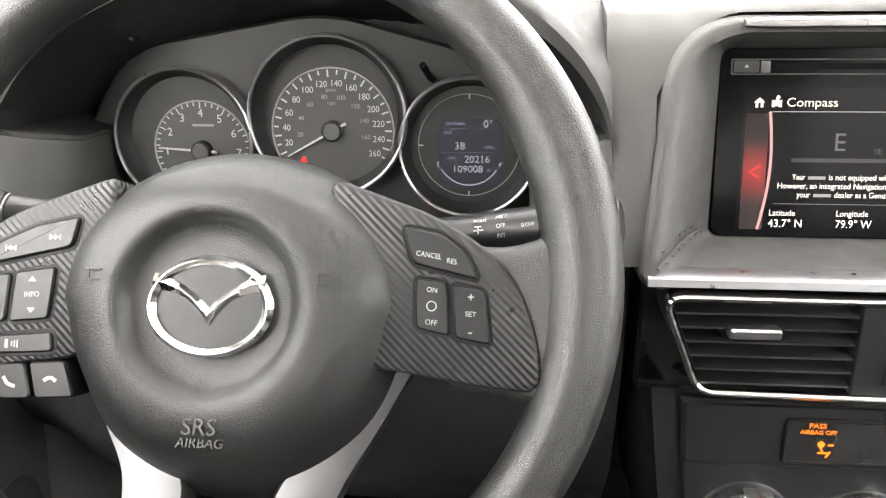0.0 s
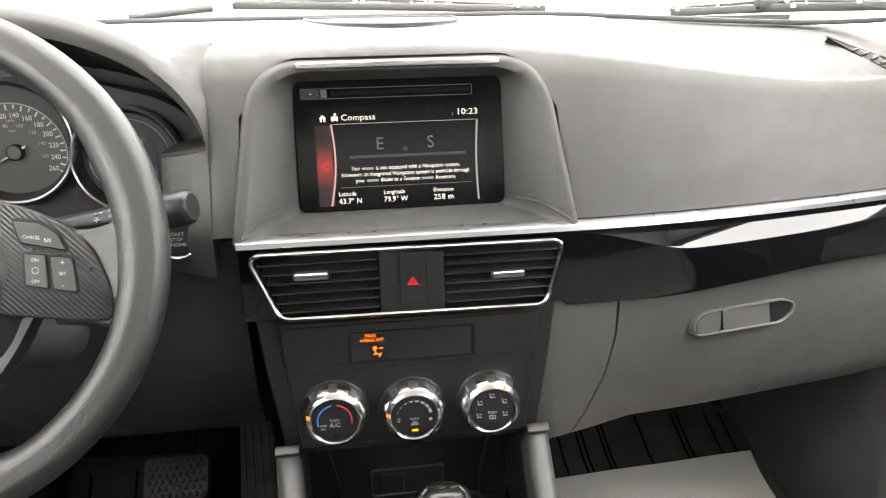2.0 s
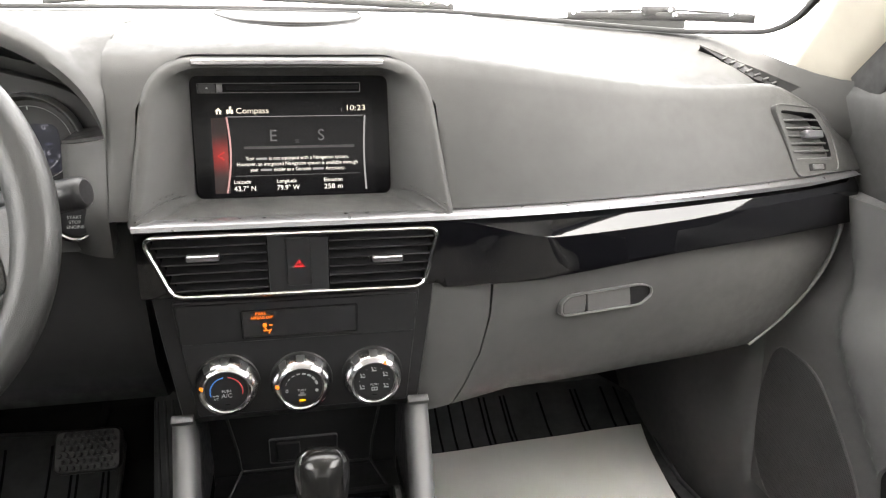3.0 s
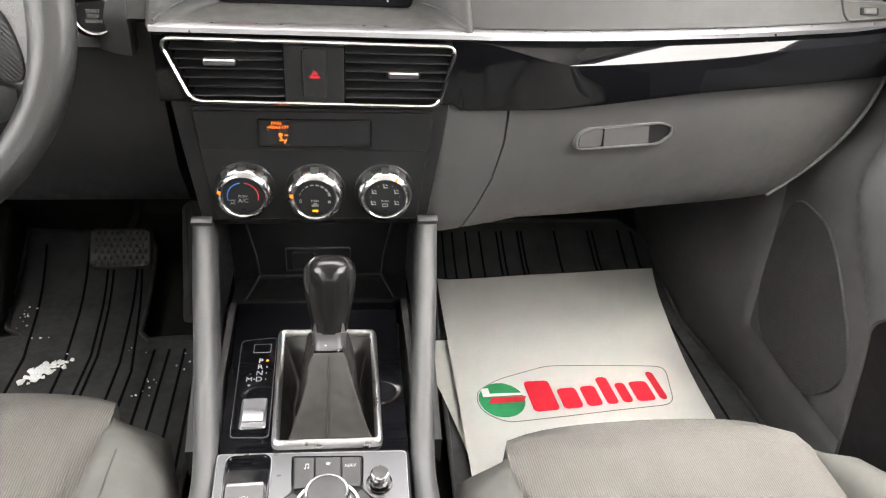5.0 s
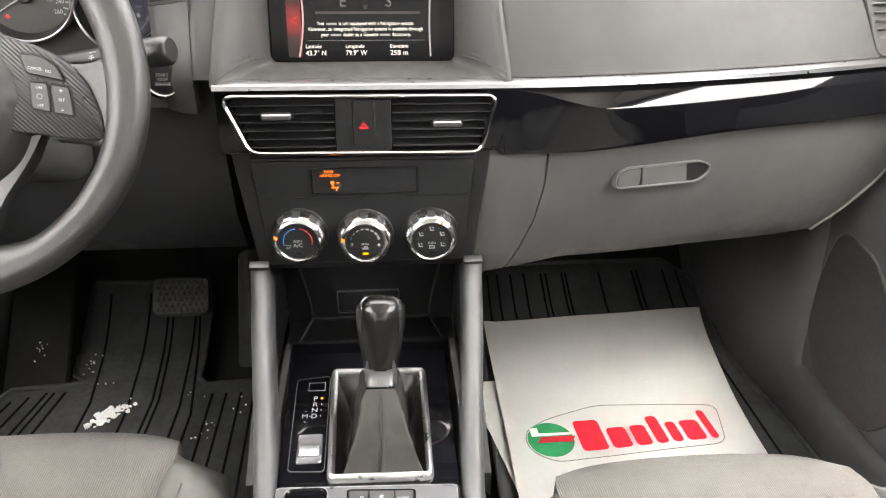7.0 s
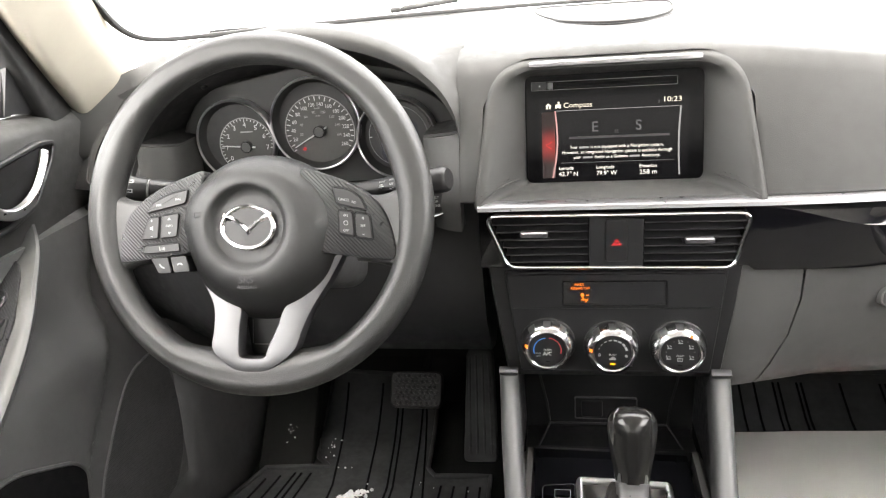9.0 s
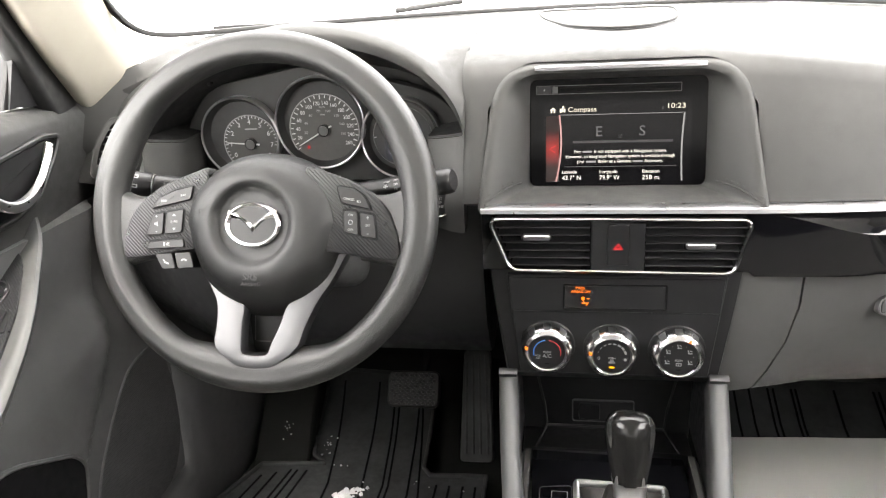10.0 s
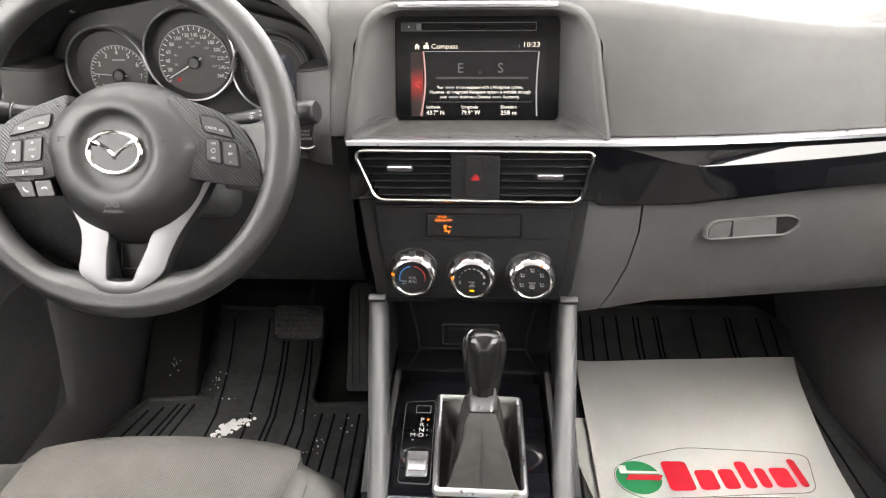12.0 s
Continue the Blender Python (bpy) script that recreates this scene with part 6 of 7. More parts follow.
    part("key_mark", moved(spin([(0.0014, 0), (0.0014, 0.0002)], 12), pose(0.0425, 0.1275, 0.0032)), WHITE, c, m=m)
    cr = part("rotary_knob", spin([(0.0290, 0.0), (0.0290, 0.0035), (0.0280, 0.0046), (0.0264, 0.0042), (0.0256, 0.0015)], 48), INLAY, c, "satin collar of the rotary controller", m=m @ pose(cm[0], cm[1], 0.001))
    part("collar_well", spin([(0.0258, 0.0012), (0.0225, 0.0012)], 40), GLOSS, cr)
    part("grip", spin([(0.0208, 0.002), (0.0206, 0.012), (0.0200, 0.0205), (0.0194, 0.0240), (0.0180, 0.0256), (0.0168, 0.0252)], 64), KNURL, cr, "knurled metal grip")
    part("cap", spin([(0.0170, 0.020), (0.0167, 0.0248), (0.0158, 0.0256), (0.0001, 0.0262)], 40), KEYGREY, cr)
    vk = part("volume_knob", spin([(0.0118, 0.0), (0.0118, 0.0018), (0.0105, 0.0022)], 32), GLOSS, c, "small knurled metal volume knob", m=m @ pose(0.0568, 0.1545, 0.001))
    part("grip", spin([(0.0090, 0.001), (0.0087, 0.013), (0.0078, 0.0156), (0.0066, 0.0162)], 32), KNURL, vk)
    part("cap", spin([(0.0068, 0.014), (0.0066, 0.0165), (0.0001, 0.0168)], 24), KEYGREY, vk)
    writing("legend", "VOL", 0.0036, WHITE, c, m @ pose(0.0580, 0.1395, 0.0014))
    # shift gate
    ind = rounded([(-0.0822, 0.3485), (-0.0805, 0.2150), (-0.0450, 0.2130), (-0.0455, 0.3530)], 0.005)
    part("gate_panel", plate(ind, 0.0, 0.0022, 0.0006), GLOSS, c, "glossy black selector panel", m=m)
    part("gate_edge", hoop(inset(ind, -0.0005), inset(ind, 0.0003), 0.0, 0.0024, 0.0002), GREYTRIM, c, m=m)
    part("lock_cover", hoop(rrect(0.0185, 0.0135, 0.001, 2, -0.0595, 0.3360), rrect(0.0172, 0.0122, 0.001, 2, -0.0595, 0.3360), 0.0015, 0.0026, 0.0002), GREYMARK, c, m=m)
    for k, ch in enumerate("PRND"):
        writing("gate_letter", ch, 0.0094, WHITE, c, m @ pose(-0.0598, 0.3165 - 0.0089 * k, 0.0023))
        if k:
            part("gate_dot", block(0.0012, 0.0022, 0.0002, 0, -0.0530, 0.3165 - 0.0089 * k, 0.0023), GREYMARK, c, m=m)
    writing("gate_letter", "M", 0.0086, WHITE, c, m @ pose(-0.0695, 0.2900, 0.0023))
    writing("gate_letter", "-", 0.0080, WHITE, c, m @ pose(-0.0690, 0.2985, 0.0023))
    writing("gate_letter", "+", 0.0064, WHITE, c, m @ pose(-0.0690, 0.2815, 0.0023))
    part("gate_dot", block(0.0012, 0.0012, 0.0002, 0, -0.0643, 0.2900, 0.0023), WHITE, c, m=m)
    part("gate_lamp", moved(spin([(0.0016, 0), (0.0016, 0.0003)], 12), pose(-0.0530, 0.3170, 0.0022)), EMIT_AMBER, c, "lit amber selector lamp", m=m)
    ro = rrect(0.0250, 0.0390, 0.003, 3, -0.0610, 0.2430)
    sw = part("rocker", hoop(ro, inset(ro, 0.0020), 0.0, 0.0042, 0.001), SATIN, c, "satin silver drive mode rocker", m=m)
    part("rocker_face", plate(inset(ro, 0.0018), 0.0, 0.0034, 0.0004), SATIN, sw)
    part("rocker_tip", loft([[V(x, 0.2415 + y, z) for y, z in ((-0.0105, 0.0030), (-0.0095, 0.0050), (0.0010, 0.0068), (0.0060, 0.0060), (0.0075, 0.0030))] for x in (-0.0705, -0.0515)]), SATIN, sw)
    # gaiter frame and gaiter
    o = rounded([(-0.0440, 0.3610), (-0.0415, 0.1985), (0.0622, 0.1962), (0.0632, 0.3570)], 0.009, 6)
    fr = inset(o, 0.0072)
    part("gaiter_frame", loft([up(inset(o, -0.0006), -0.002), up(o, 0.0050), up(inset(o, 0.0014), 0.0078), up(inset(o, 0.0040), 0.0086), up(inset(o, 0.0064), 0.0070), up(fr, 0.0030), up(fr, -0.004)], caps=False), INLAY, c, "satin silver gaiter frame", m=m, angle=50)
    bare = inset(o, 0.0068)
    inner = []
    for (xa, ya), (xb, yb) in zip(bare, bare[1:] + bare[:1]):
        n = max(1, int(math.hypot(xb - xa, yb - ya) / 0.0025))
        inner += [(xa + (xb - xa) * i / n, ya + (yb - ya) * i / n) for i in range(n)]
    gx, gy = 0.0125, 0.2790
    rings = []
    for j in range(37):
        t = j / 36
        ring = []
        for x, y in inner:
            # u runs across, v along: the front panel stays taut, the sides sink in between the pleats
            u, v = (x - gx) / 0.047, (y - gy) / 0.078
            side = smoothstep(-0.10, 0.14, abs(u) - abs(v) + 0.02) if v < 0 else smoothstep(-0.25, 0.25, abs(u) - abs(v))
            back = smoothstep(0.0, 0.6, v)
            e = t * (1 - 0.10 * math.sin(math.pi * t))
            pull = side * 0.12 * math.sin(math.pi * min(1, t * 1.10)) ** 0.8 + back * 0.20 * math.sin(math.pi * t)
            e = min(1, e + pull * (1 - t))
            tx, ty = 0.0128 + (x - gx) * 0.31, 0.2800 + (y - gy) * 0.20
            wr = 0.0016 * noise.noise(V(x * 60, y * 60, t * 7)) + 0.0012 * math.sin(26 * t + 60 * x + 3 * noise.noise(V(x * 30, y * 30, 2))) * smoothstep(0.55, 0.95, t) * (1 - side)
            lowf = 0.0030 * math.exp(-((t - 0.10) / 0.08) ** 2) * noise.noise(V(x * 45, 3.1, 1.7)) * (1 - side)
            px, py = x + (tx - x) * e, y + (ty - y) * e
            k = math.sin(math.pi * t)
            ring.append(V(px + wr * k, py + (wr + lowf) * k - 0.004 * k * (1 - side) * (1 if v < 0 else 0), 0.002 + 0.057 * t ** 1.06 - 0.085 * (side + 0.4 * back * (1 - side)) * math.sin(math.pi * min(1, 1.15 * t)) ** 0.9 * (1 - t)))
        rings.append(ring)
    part("gaiter", loft(rings, caps=False), LEATHER, c, "black leather shifter gaiter with a stitched seam", m=m, angle=80)
    # stitched seam down the front panel
    mids = []
    for j in range(1, 36):
        row = rings[j]
        p = min(row, key=lambda q: abs(q.x - 0.0115) + (1 if q.y > 0.280 else 0))
        mids.append(p + V(0, -0.0006, 0.0002))
    part("gaiter_seam", sweep(mids, circle(0.0006, 6)), LEATHER, c, m=m)
    for s in (-0.0036, 0.0036):
        for j in range(1, 33, 1):
            p = mids[j].lerp(mids[j + 1], 0.5) + V(s * (1 - 0.25 * j / 33), -0.0004, 0)
            part("stitch", block(0.0007, 0.0007, 0.0014, 0.0002), THREAD, c, m=m @ Matrix.Translation(p) @ pose(0, 0, 0, -38))
    return m


def build_shifter():
    # lever axis from the gaiter to the knob's crown
    base, top = V(0.0129, 0.2843, 0.3219), V(0.0144, 0.3253, 0.4069)
    q = (top - base).to_track_quat("Z", "Y").to_matrix().to_4x4()
    s = thing("gear_shifter", "black leather gear shifter with silver side inlays and collar", "gear lever", Matrix.Translation(base) @ q @ pose(0, 0, 0, 0, 0, 180 if (q @ V(1, 0, 0)).x < 0 else 0))
    TALL, GIRTH = 0.849, 1.17

    def scaled(*rows):
        return [(q[0] * TALL, *(u * GIRTH for u in q[1:])) for q in rows]
    part("collar", loft([[V(x, y, z) for x, y in rrect(w, d, 0.008, 5)] for z, w, d in scaled((-0.009, 0.0285, 0.027), (-0.006, 0.0285, 0.0270), (0.001, 0.0275, 0.025), (0.012, 0.0298, 0.0268))]), SATIN, s, "satin silver collar")
    rings = []
    grip = scaled((0.010, 0.0292, 0.0262, 0), (0.022, 0.0325, 0.030, 0), (0.040, 0.0375, 0.036, 0.001), (0.058, 0.0425, 0.043, 0.003), (0.074, 0.0445, 0.048, 0.004), (0.086, 0.043, 0.047, 0.004), (0.094, 0.037, 0.041, 0.004), (0.099, 0.026, 0.030, 0.004), (0.1005, 0.010, 0.012, 0.004))
    for z, w, d, dy in grip:
        rings.append([V(x, y + dy, z) for x, y in rrect(w, d, min(w, d) * 0.49, 9)])
    part("grip", loft(rings), KNOBLEATHER, s, "black leather grip", angle=60)

    def face(z, share, proud):
        # a spot on the grip's face towards the seats, share of the half width from its middle
        for p, q in zip(grip, grip[1:]):
            if z <= q[0]:
                break
        f = (z - p[0]) / (q[0] - p[0])
        w, d, dy = (u + (v - u) * f for u, v in zip(p[1:], q[1:]))
        r = 0.49 * min(w, d)
        x = share * w / 2
        return V(x, dy - (d / 2 - r) - math.sqrt(max(0, r * r - max(0, abs(x) - w / 2 + r) ** 2)) - proud, z)
    strip = []
    for i in range(15):
        z = TALL * (0.0105 + 0.072 * i / 14)
        h = 0.60 + 0.06 * smoothstep(0.3, 1.0, i / 14)
        strip.append([face(z, h * u, 0.0010 * (1 - abs(u) ** 6)) for u in (-1, -0.9, -0.5, 0, 0.5, 0.9, 1)] + [face(z, h * u, -0.003) for u in (0.9, -0.9)])
    part("front_panel", loft(strip), KNOBLEATHER, s, "smooth leather strip down the grip", angle=50)
    for sx in (-1, 1):
        tab = []
        for i in range(6):
            z, h = TALL * (0.0102 + 0.0125 * i / 5), 0.90 - 0.16 * (i / 5) ** 1.5
            tab.append([face(z, sx * u, 0.0012) for u in (0.66, 0.5 * (0.66 + h), h)] + [face(z, sx * u, -0.002) for u in (h, 0.66)])
        part("collar_tab", loft(tab), SATIN, s, "satin silver collar tab")
    prof = scaled((0.050, 0.0207, 0.0198, 0.002), (0.058, 0.02125, 0.0215, 0.003), (0.074, 0.02225, 0.024, 0.004), (0.086, 0.0215, 0.0235, 0.004), (0.094, 0.0185, 0.0205, 0.004), (0.099, 0.0130, 0.0150, 0.004))

    def girth(z):
        for p, q in zip(prof, prof[1:]):
            if z <= q[0]:
                f = (z - p[0]) / (q[0] - p[0])
                return [u + (v - u) * f for u, v in zip(p[1:], q[1:])]
        return prof[-1][1:]
    for sx in (-1, 1):
        rings = []
        for i in range(13):
            t = i / 12
            z = TALL * (0.0560 + 0.0425 * t)
            w, dd, dy = girth(z)
            half = 8.0 * max(0.04, math.sin(math.pi * t)) ** 0.8
            mid = 42 - 9 * t
            ring = [V(sx * w * k * math.cos(radians(mid + half * u)), dy - dd * k * math.sin(radians(mid + half * u)), z) for k, us in ((1.075, (-1, -0.5, 0, 0.5, 1)), (0.92, (1, -1))) for u in us]
            rings.append(ring)
        part("side_inlay", loft(rings), RINGCHROME, s, "satin silver inlay", angle=60)


CUBBYEDGE = material("paler_cubby_edge", (0.028, 0.028, 0.029), 0.38, vary=0.2, vary_size=0.03)
KEYGREY = material("dark_grey_key_plastic", (0.040, 0.040, 0.041), 0.42, grain=0.1, grain_size=0.0006, vary_size=0.02)
SWITCHGREY = material("grey_switch_plastic", (0.075, 0.075, 0.076), 0.40, grain=0.1, grain_size=0.0006, vary_size=0.02)
# metallic grey that paints in the roof's reflection on the black control plate
PLATEGREY = material("plate_reflection_grey", (0.13, 0.13, 0.135), 0.30, 0.7, vary=0.03, rough_vary=0.03)
SOCKETEDGE = material("grey_socket_edge", (0.05, 0.05, 0.052), 0.4)
KNURL = material("knurled_metal", (0.62, 0.62, 0.63), 0.22, 1.0, vary=0.06, vary_size=0.004)
INLAY = material("satin_chrome_inlay", (0.75, 0.75, 0.76), 0.33, 1.0, vary=0.02)
WELL = material("deep_black_plastic", (0.004, 0.004, 0.004), 0.6)
KNOBLEATHER = material("smooth_black_leather", (0.009, 0.0088, 0.0086), 0.20, grain=0.0, grain_size=0.002, vary_size=0.03, rough_vary=0.02)


# ---- seats ----
def build_seat(x0, y0, z0, name_label, flip):
    """A front seat cushion: ribbed centre, plain bolsters. x0: middle, y0: front edge, z0: top."""
    s = thing("front_seat", name_label, "seat", pose(x0, y0, z0))
    W, L = 0.170, 0.62
    rings = []
    for i in range(25):
        t = i / 24
        y = 0.002 - L * t
        f = math.exp(-t * 24)
        drop = 0.030 * f
        w = W - 0.012 * f
        ring = []
        for k in range(17):
            u = -1 + k / 8
            ring.append(V(u * w, y + 0.012 * (1 - u * u) * f, -drop - 0.010 * abs(u) ** 6 - 0.012 * math.sin(math.pi * min(1, t * 1.6)) * (1 - 0.5 * u * u)))
        ring += [V(w * 0.98, y + 0.004, -0.16), V(-w * 0.98, y + 0.004, -0.16)]
        rings.append(ring)
    nose = [[V(p.x * 0.985, 0.010, p.z - 0.014) for p in rings[0][:17]] + [V(W * 0.96, -0.003, -0.16), V(-W * 0.96, -0.003, -0.16)]]
    part("cushion_centre", loft(nose + rings), FABRIC, s, "ribbed grey cloth seat centre", angle=60)
    for sx in (-1, 1):
        rings = []
        for i in range(25):
            t = i / 24
            y = -0.035 - (L - 0.035) * t
            g = smoothstep(0, 0.25, t)
            h = 0.002 + 0.040 * g - 0.034 * (1 - smoothstep(0, 0.08, t))
            wd = 0.052 + 0.038 * g
            a = sx * (W - 0.004)
            ring = []
            for k in range(11):
                ang = math.pi * k / 10
                ring.append(V(a + sx * (wd / 2 - wd / 2 * math.cos(ang)), y + 0.0, -0.020 + (h + 0.020) * math.sin(ang) ** 0.75 - 0.05 * (k / 10) ** 2))
            ring += [V(a + sx * wd * 0.98, y, -0.17), V(a, y, -0.17)]
            rings.append(ring)
        part("bolster", loft(rings), PLAINCLOTH, s, "plain grey cloth bolster", angle=60)
        seam = [V(sx * (W + 0.020 + 0.012 * smoothstep(0, .25, i / 24)), -0.050 - (L - 0.06) * i / 24, -0.003 + 0.0385 * smoothstep(0, 0.25, i / 24)) for i in range(3, 25)]
        part("seam", sweep(seam, circle(0.0009, 6)), SEAMCLOTH, s)
    part("base", block(0.40, 0.52, 0.10, 0.01, 0, -0.32, -0.20), DARK, s, "black plastic seat base")
    return s


# ---- floor mats, paper, snow ----
def build_mats():
    """Rubber mats with raised ribs; the driver's is cut out round the foot rest and the accelerator."""
    def floor_z(y):
        return 0.0 if y < 0.76 else 1.55 * (y - 0.76) ** 2
    def sheet(outline, name, label, lines):
        t = thing(name, label, "floor mat")
        bm = bmesh.new()
        vs = [bm.verts.new((x, y, 0)) for x, y in outline]
        f = bm.faces.new(vs)
        bmesh.ops.triangulate(bm, faces=[f])
        for k in range(14):
            bmesh.ops.bisect_plane(bm, geom=bm.verts[:] + bm.edges[:] + bm.faces[:], plane_co=(0, 0.78 + 0.02 * k, 0), plane_no=(0, 1, 0))
        ext = bmesh.ops.extrude_face_region(bm, geom=bm.faces[:])
        low = [g for g in ext["geom"] if isinstance(g, bmesh.types.BMVert)]
        for v in bm.verts:
            v.co.z = floor_z(v.co.y)
        for v in low:
            v.co.z -= 0.012
        part("sheet", bm, RUBBER, t, angle=25)
        rim = [V(x, y, floor_z(y) + 0.002) for x, y in outline]
        fine = []
        for a, b in zip(rim, rim[1:] + rim[:1]):
            fine += [a.lerp(b, i / 4) for i in range(4)]
        for p in fine:
            p.z = floor_z(p.y) + 0.002
        part("raised_rim", sweep(fine, rrect(0.007, 0.008, 0.0025, 3), closed=True), RUBBER, t)
        for ln in lines:
            pts = []
            for a, b in zip(ln[:-1], ln[1:]):
                for i in range(8):
                    q = V(*a).lerp(V(*b), i / 8)
                    pts.append(V(q.x, q.y, floor_z(q.y) + 0.0005))
            pts.append(V(ln[-1][0], ln[-1][1], floor_z(ln[-1][1]) + 0.0005))
            # near-black strip: the shade in the mat's grooves, put into colour
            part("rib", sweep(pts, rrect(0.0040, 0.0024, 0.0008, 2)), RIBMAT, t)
        return t
    drv = [(-0.185, 0.36), (-0.190, 0.70), (-0.290, 0.695), (-0.305, 0.715), (-0.315, 0.92), (-0.335, 0.945), (-0.545, 0.955), (-0.540, 0.80), (-0.520, 0.735), (-0.490, 0.712), (-0.610, 0.700), (-0.650, 0.60), (-0.655, 0.36)]
    lines = [[(-0.510, 0.93), (-0.470, 0.66), (-0.470, 0.38)], [(-0.435, 0.93), (-0.405, 0.64), (-0.405, 0.38)], [(-0.400, 0.93), (-0.370, 0.66), (-0.375, 0.38)], [(-0.390, 0.93), (-0.360, 0.66), (-0.364, 0.38)],
             [(-0.345, 0.90), (-0.322, 0.64), (-0.325, 0.38)], [(-0.338, 0.90), (-0.300, 0.62), (-0.305, 0.38)], [(-0.275, 0.67), (-0.275, 0.38)], [(-0.252, 0.67), (-0.252, 0.38)], [(-0.228, 0.67), (-0.224, 0.38)], [(-0.206, 0.67), (-0.198, 0.38)],
             [(-0.600, 0.67), (-0.640, 0.50)], [(-0.575, 0.68), (-0.620, 0.46)], [(-0.550, 0.69), (-0.600, 0.42)], [(-0.538, 0.69), (-0.585, 0.42)], [(-0.520, 0.69), (-0.560, 0.42)]]
    sheet(drv, "floor_mat", "black ribbed rubber floor mat, driver's side, with crumbs of snow", lines)
    pas = [(0.170, 0.34), (0.190, 0.70), (0.205, 0.945), (0.230, 0.965), (0.590, 0.965), (0.640, 0.93), (0.660, 0.87), (0.640, 0.70), (0.660, 0.52), (0.665, 0.34)]
    plines = [[(x0, 0.945), (x1, 0.36)] for x0, x1 in ((0.225, 0.215), (0.245, 0.240), (0.272, 0.27), (0.300, 0.30), (0.335, 0.335), (0.345, 0.345), (0.378, 0.38), (0.386, 0.39), (0.455, 0.46), (0.525, 0.53), (0.535, 0.54), (0.590, 0.59), (0.618, 0.615))]
    sheet(pas, "floor_mat", "black ribbed rubber floor mat under a paper sheet", plines)
    # printed paper floor protector
    p = thing("paper_floor_sheet", "white printed paper protector lying on the passenger floor mat", "paper sheet")
    def paper_z(x, y):
        return 0.0065 + floor_z(y) + 0.004 * (1 + noise.noise(V(x * 6, y * 5, 3))) + 0.018 * smoothstep(0.23, 0.185, x) * 0.3 + 0.010 * smoothstep(0.86, 0.90, y)
    corners = ((0.204, 0.828), (0.636, 0.848), (0.586, 0.30), (0.195, 0.30))
    rows = []
    for j in range(25):
        v = j / 24
        row = []
        for i in range(21):
            u = i / 20
            a = V(*corners[0]).lerp(V(*corners[1]), u)
            b = V(*corners[3]).lerp(V(*corners[2]), u)
            q = a.lerp(b, v)
            row.append(V(q.x - 0.016 * math.sin(math.pi * v) * smoothstep(0.5, 1, u), q.y, paper_z(q.x, q.y)))
        rows.append(row)
    bm = loft(rows, closed=False, caps=False)
    bmesh.ops.solidify(bm, geom=bm.faces[:], thickness=0.0006)
    part("sheet", bm, PAPER, p, angle=60)
    # the loose sheet beneath that shows along the console
    rows = [[V(x0 + 0.055 * u, y, 0.0080 + 0.001 * u) for u in (0, 0.5, 1)] for x0, y in ((0.166, 0.662), (0.161, 0.590), (0.176, 0.535), (0.190, 0.460), (0.200, 0.40))]
    bm = loft(rows, closed=False, caps=False)
    bmesh.ops.solidify(bm, geom=bm.faces[:], thickness=0.0005)
    solid("paper_floor_sheet", bm, PAPER, "second white paper sheet showing under the printed one", "paper sheet")
    # printed panel: outline, roundel and a plain red wordmark shape
    base = V(0.240, 0.512)
    ex = (V(0.528, 0.530) - V(0.240, 0.512))
    ux = ex.normalized()
    uy = V(-ux.y, ux.x)
    def at(u, v, lift):
        q = base + ux * u + uy * v
        return V(q.x, q.y, paper_z(q.x, q.y) + lift)
    def printed(name, outline, mat, lift, lab=""):
        bm = bmesh.new()
        f = bm.faces.new([bm.verts.new((u, v, 0)) for u, v in outline])
        bmesh.ops.triangulate(bm, faces=[f])
        bmesh.ops.subdivide_edges(bm, edges=bm.edges[:], cuts=2, use_grid_fill=True)
        for vv in bm.verts:
            vv.co = at(vv.co.x, vv.co.y, lift)
        part(name, bm, mat, p, lab)
    ol = [(-0.005, -0.030), (0.022, -0.050), (0.292, -0.046), (0.318, 0.042), (0.12, 0.066), (0.03, 0.040), (-0.008, 0.018), (-0.014, -0.008)]
    line = []
    oc = rounded(ol, 0.02, 4)
    for (a, b), (c2, d2) in zip(oc, oc[1:] + oc[:1]):
        line += [at(a + (c2 - a) * i / 3, b + (d2 - b) * i / 3, 0.0012) for i in range(3)]
    part("printed_outline", sweep(line, [(-0.0006, -0.0001), (0.0006, -0.0001), (0.0006, 0.0002), (-0.0006, 0.0002)], closed=True), PRINT_GREY, p)
    printed("printed_roundel", circle(0.036, 28, 0.026, -0.004), PRINT_GREEN, 0.0012, "green printed disc")
    printed("printed_flash", [(0.004, -0.010), (0.058, -0.012), (0.066, 0.000), (0.012, 0.002)], PRINT_RED, 0.0017)
    printed("printed_notch", [(-0.002, 0.004), (-0.002, 0.022), (0.010, 0.022), (0.010, 0.010), (0.060, 0.008), (0.062, 0.003)], PAPER, 0.0016)
    x = 0.068
    for w, h in ((0.044, 0.066), (0.034, 0.045), (0.028, 0.045), (0.022, 0.062), (0.020, 0.045), (0.034, 0.045), (0.016, 0.066)):
        printed("printed_wordmark_shape", rrect(w - 0.003, h, 0.007, 3, x + w / 2, -0.034 + h / 2), PRINT_RED, 0.0012, "plain red printed shape")
        x += w + 0.004
    # snow
    rng = random.Random(5)
    def clump(cx, cy, cz, r, flat=0.5):
        bm = bmesh.new()
        bmesh.ops.create_icosphere(bm, subdivisions=2, radius=r)
        off = V(rng.random() * 9, rng.random() * 9, rng.random() * 9)
        for v in bm.verts:
            k = 1 + 0.55 * noise.noise(v.co / r * 1.3 + off)
            v.co = V(v.co.x * k, v.co.y * k, v.co.z * k * flat)
        return moved(bm, pose(cx, cy, cz))
    blobs = []
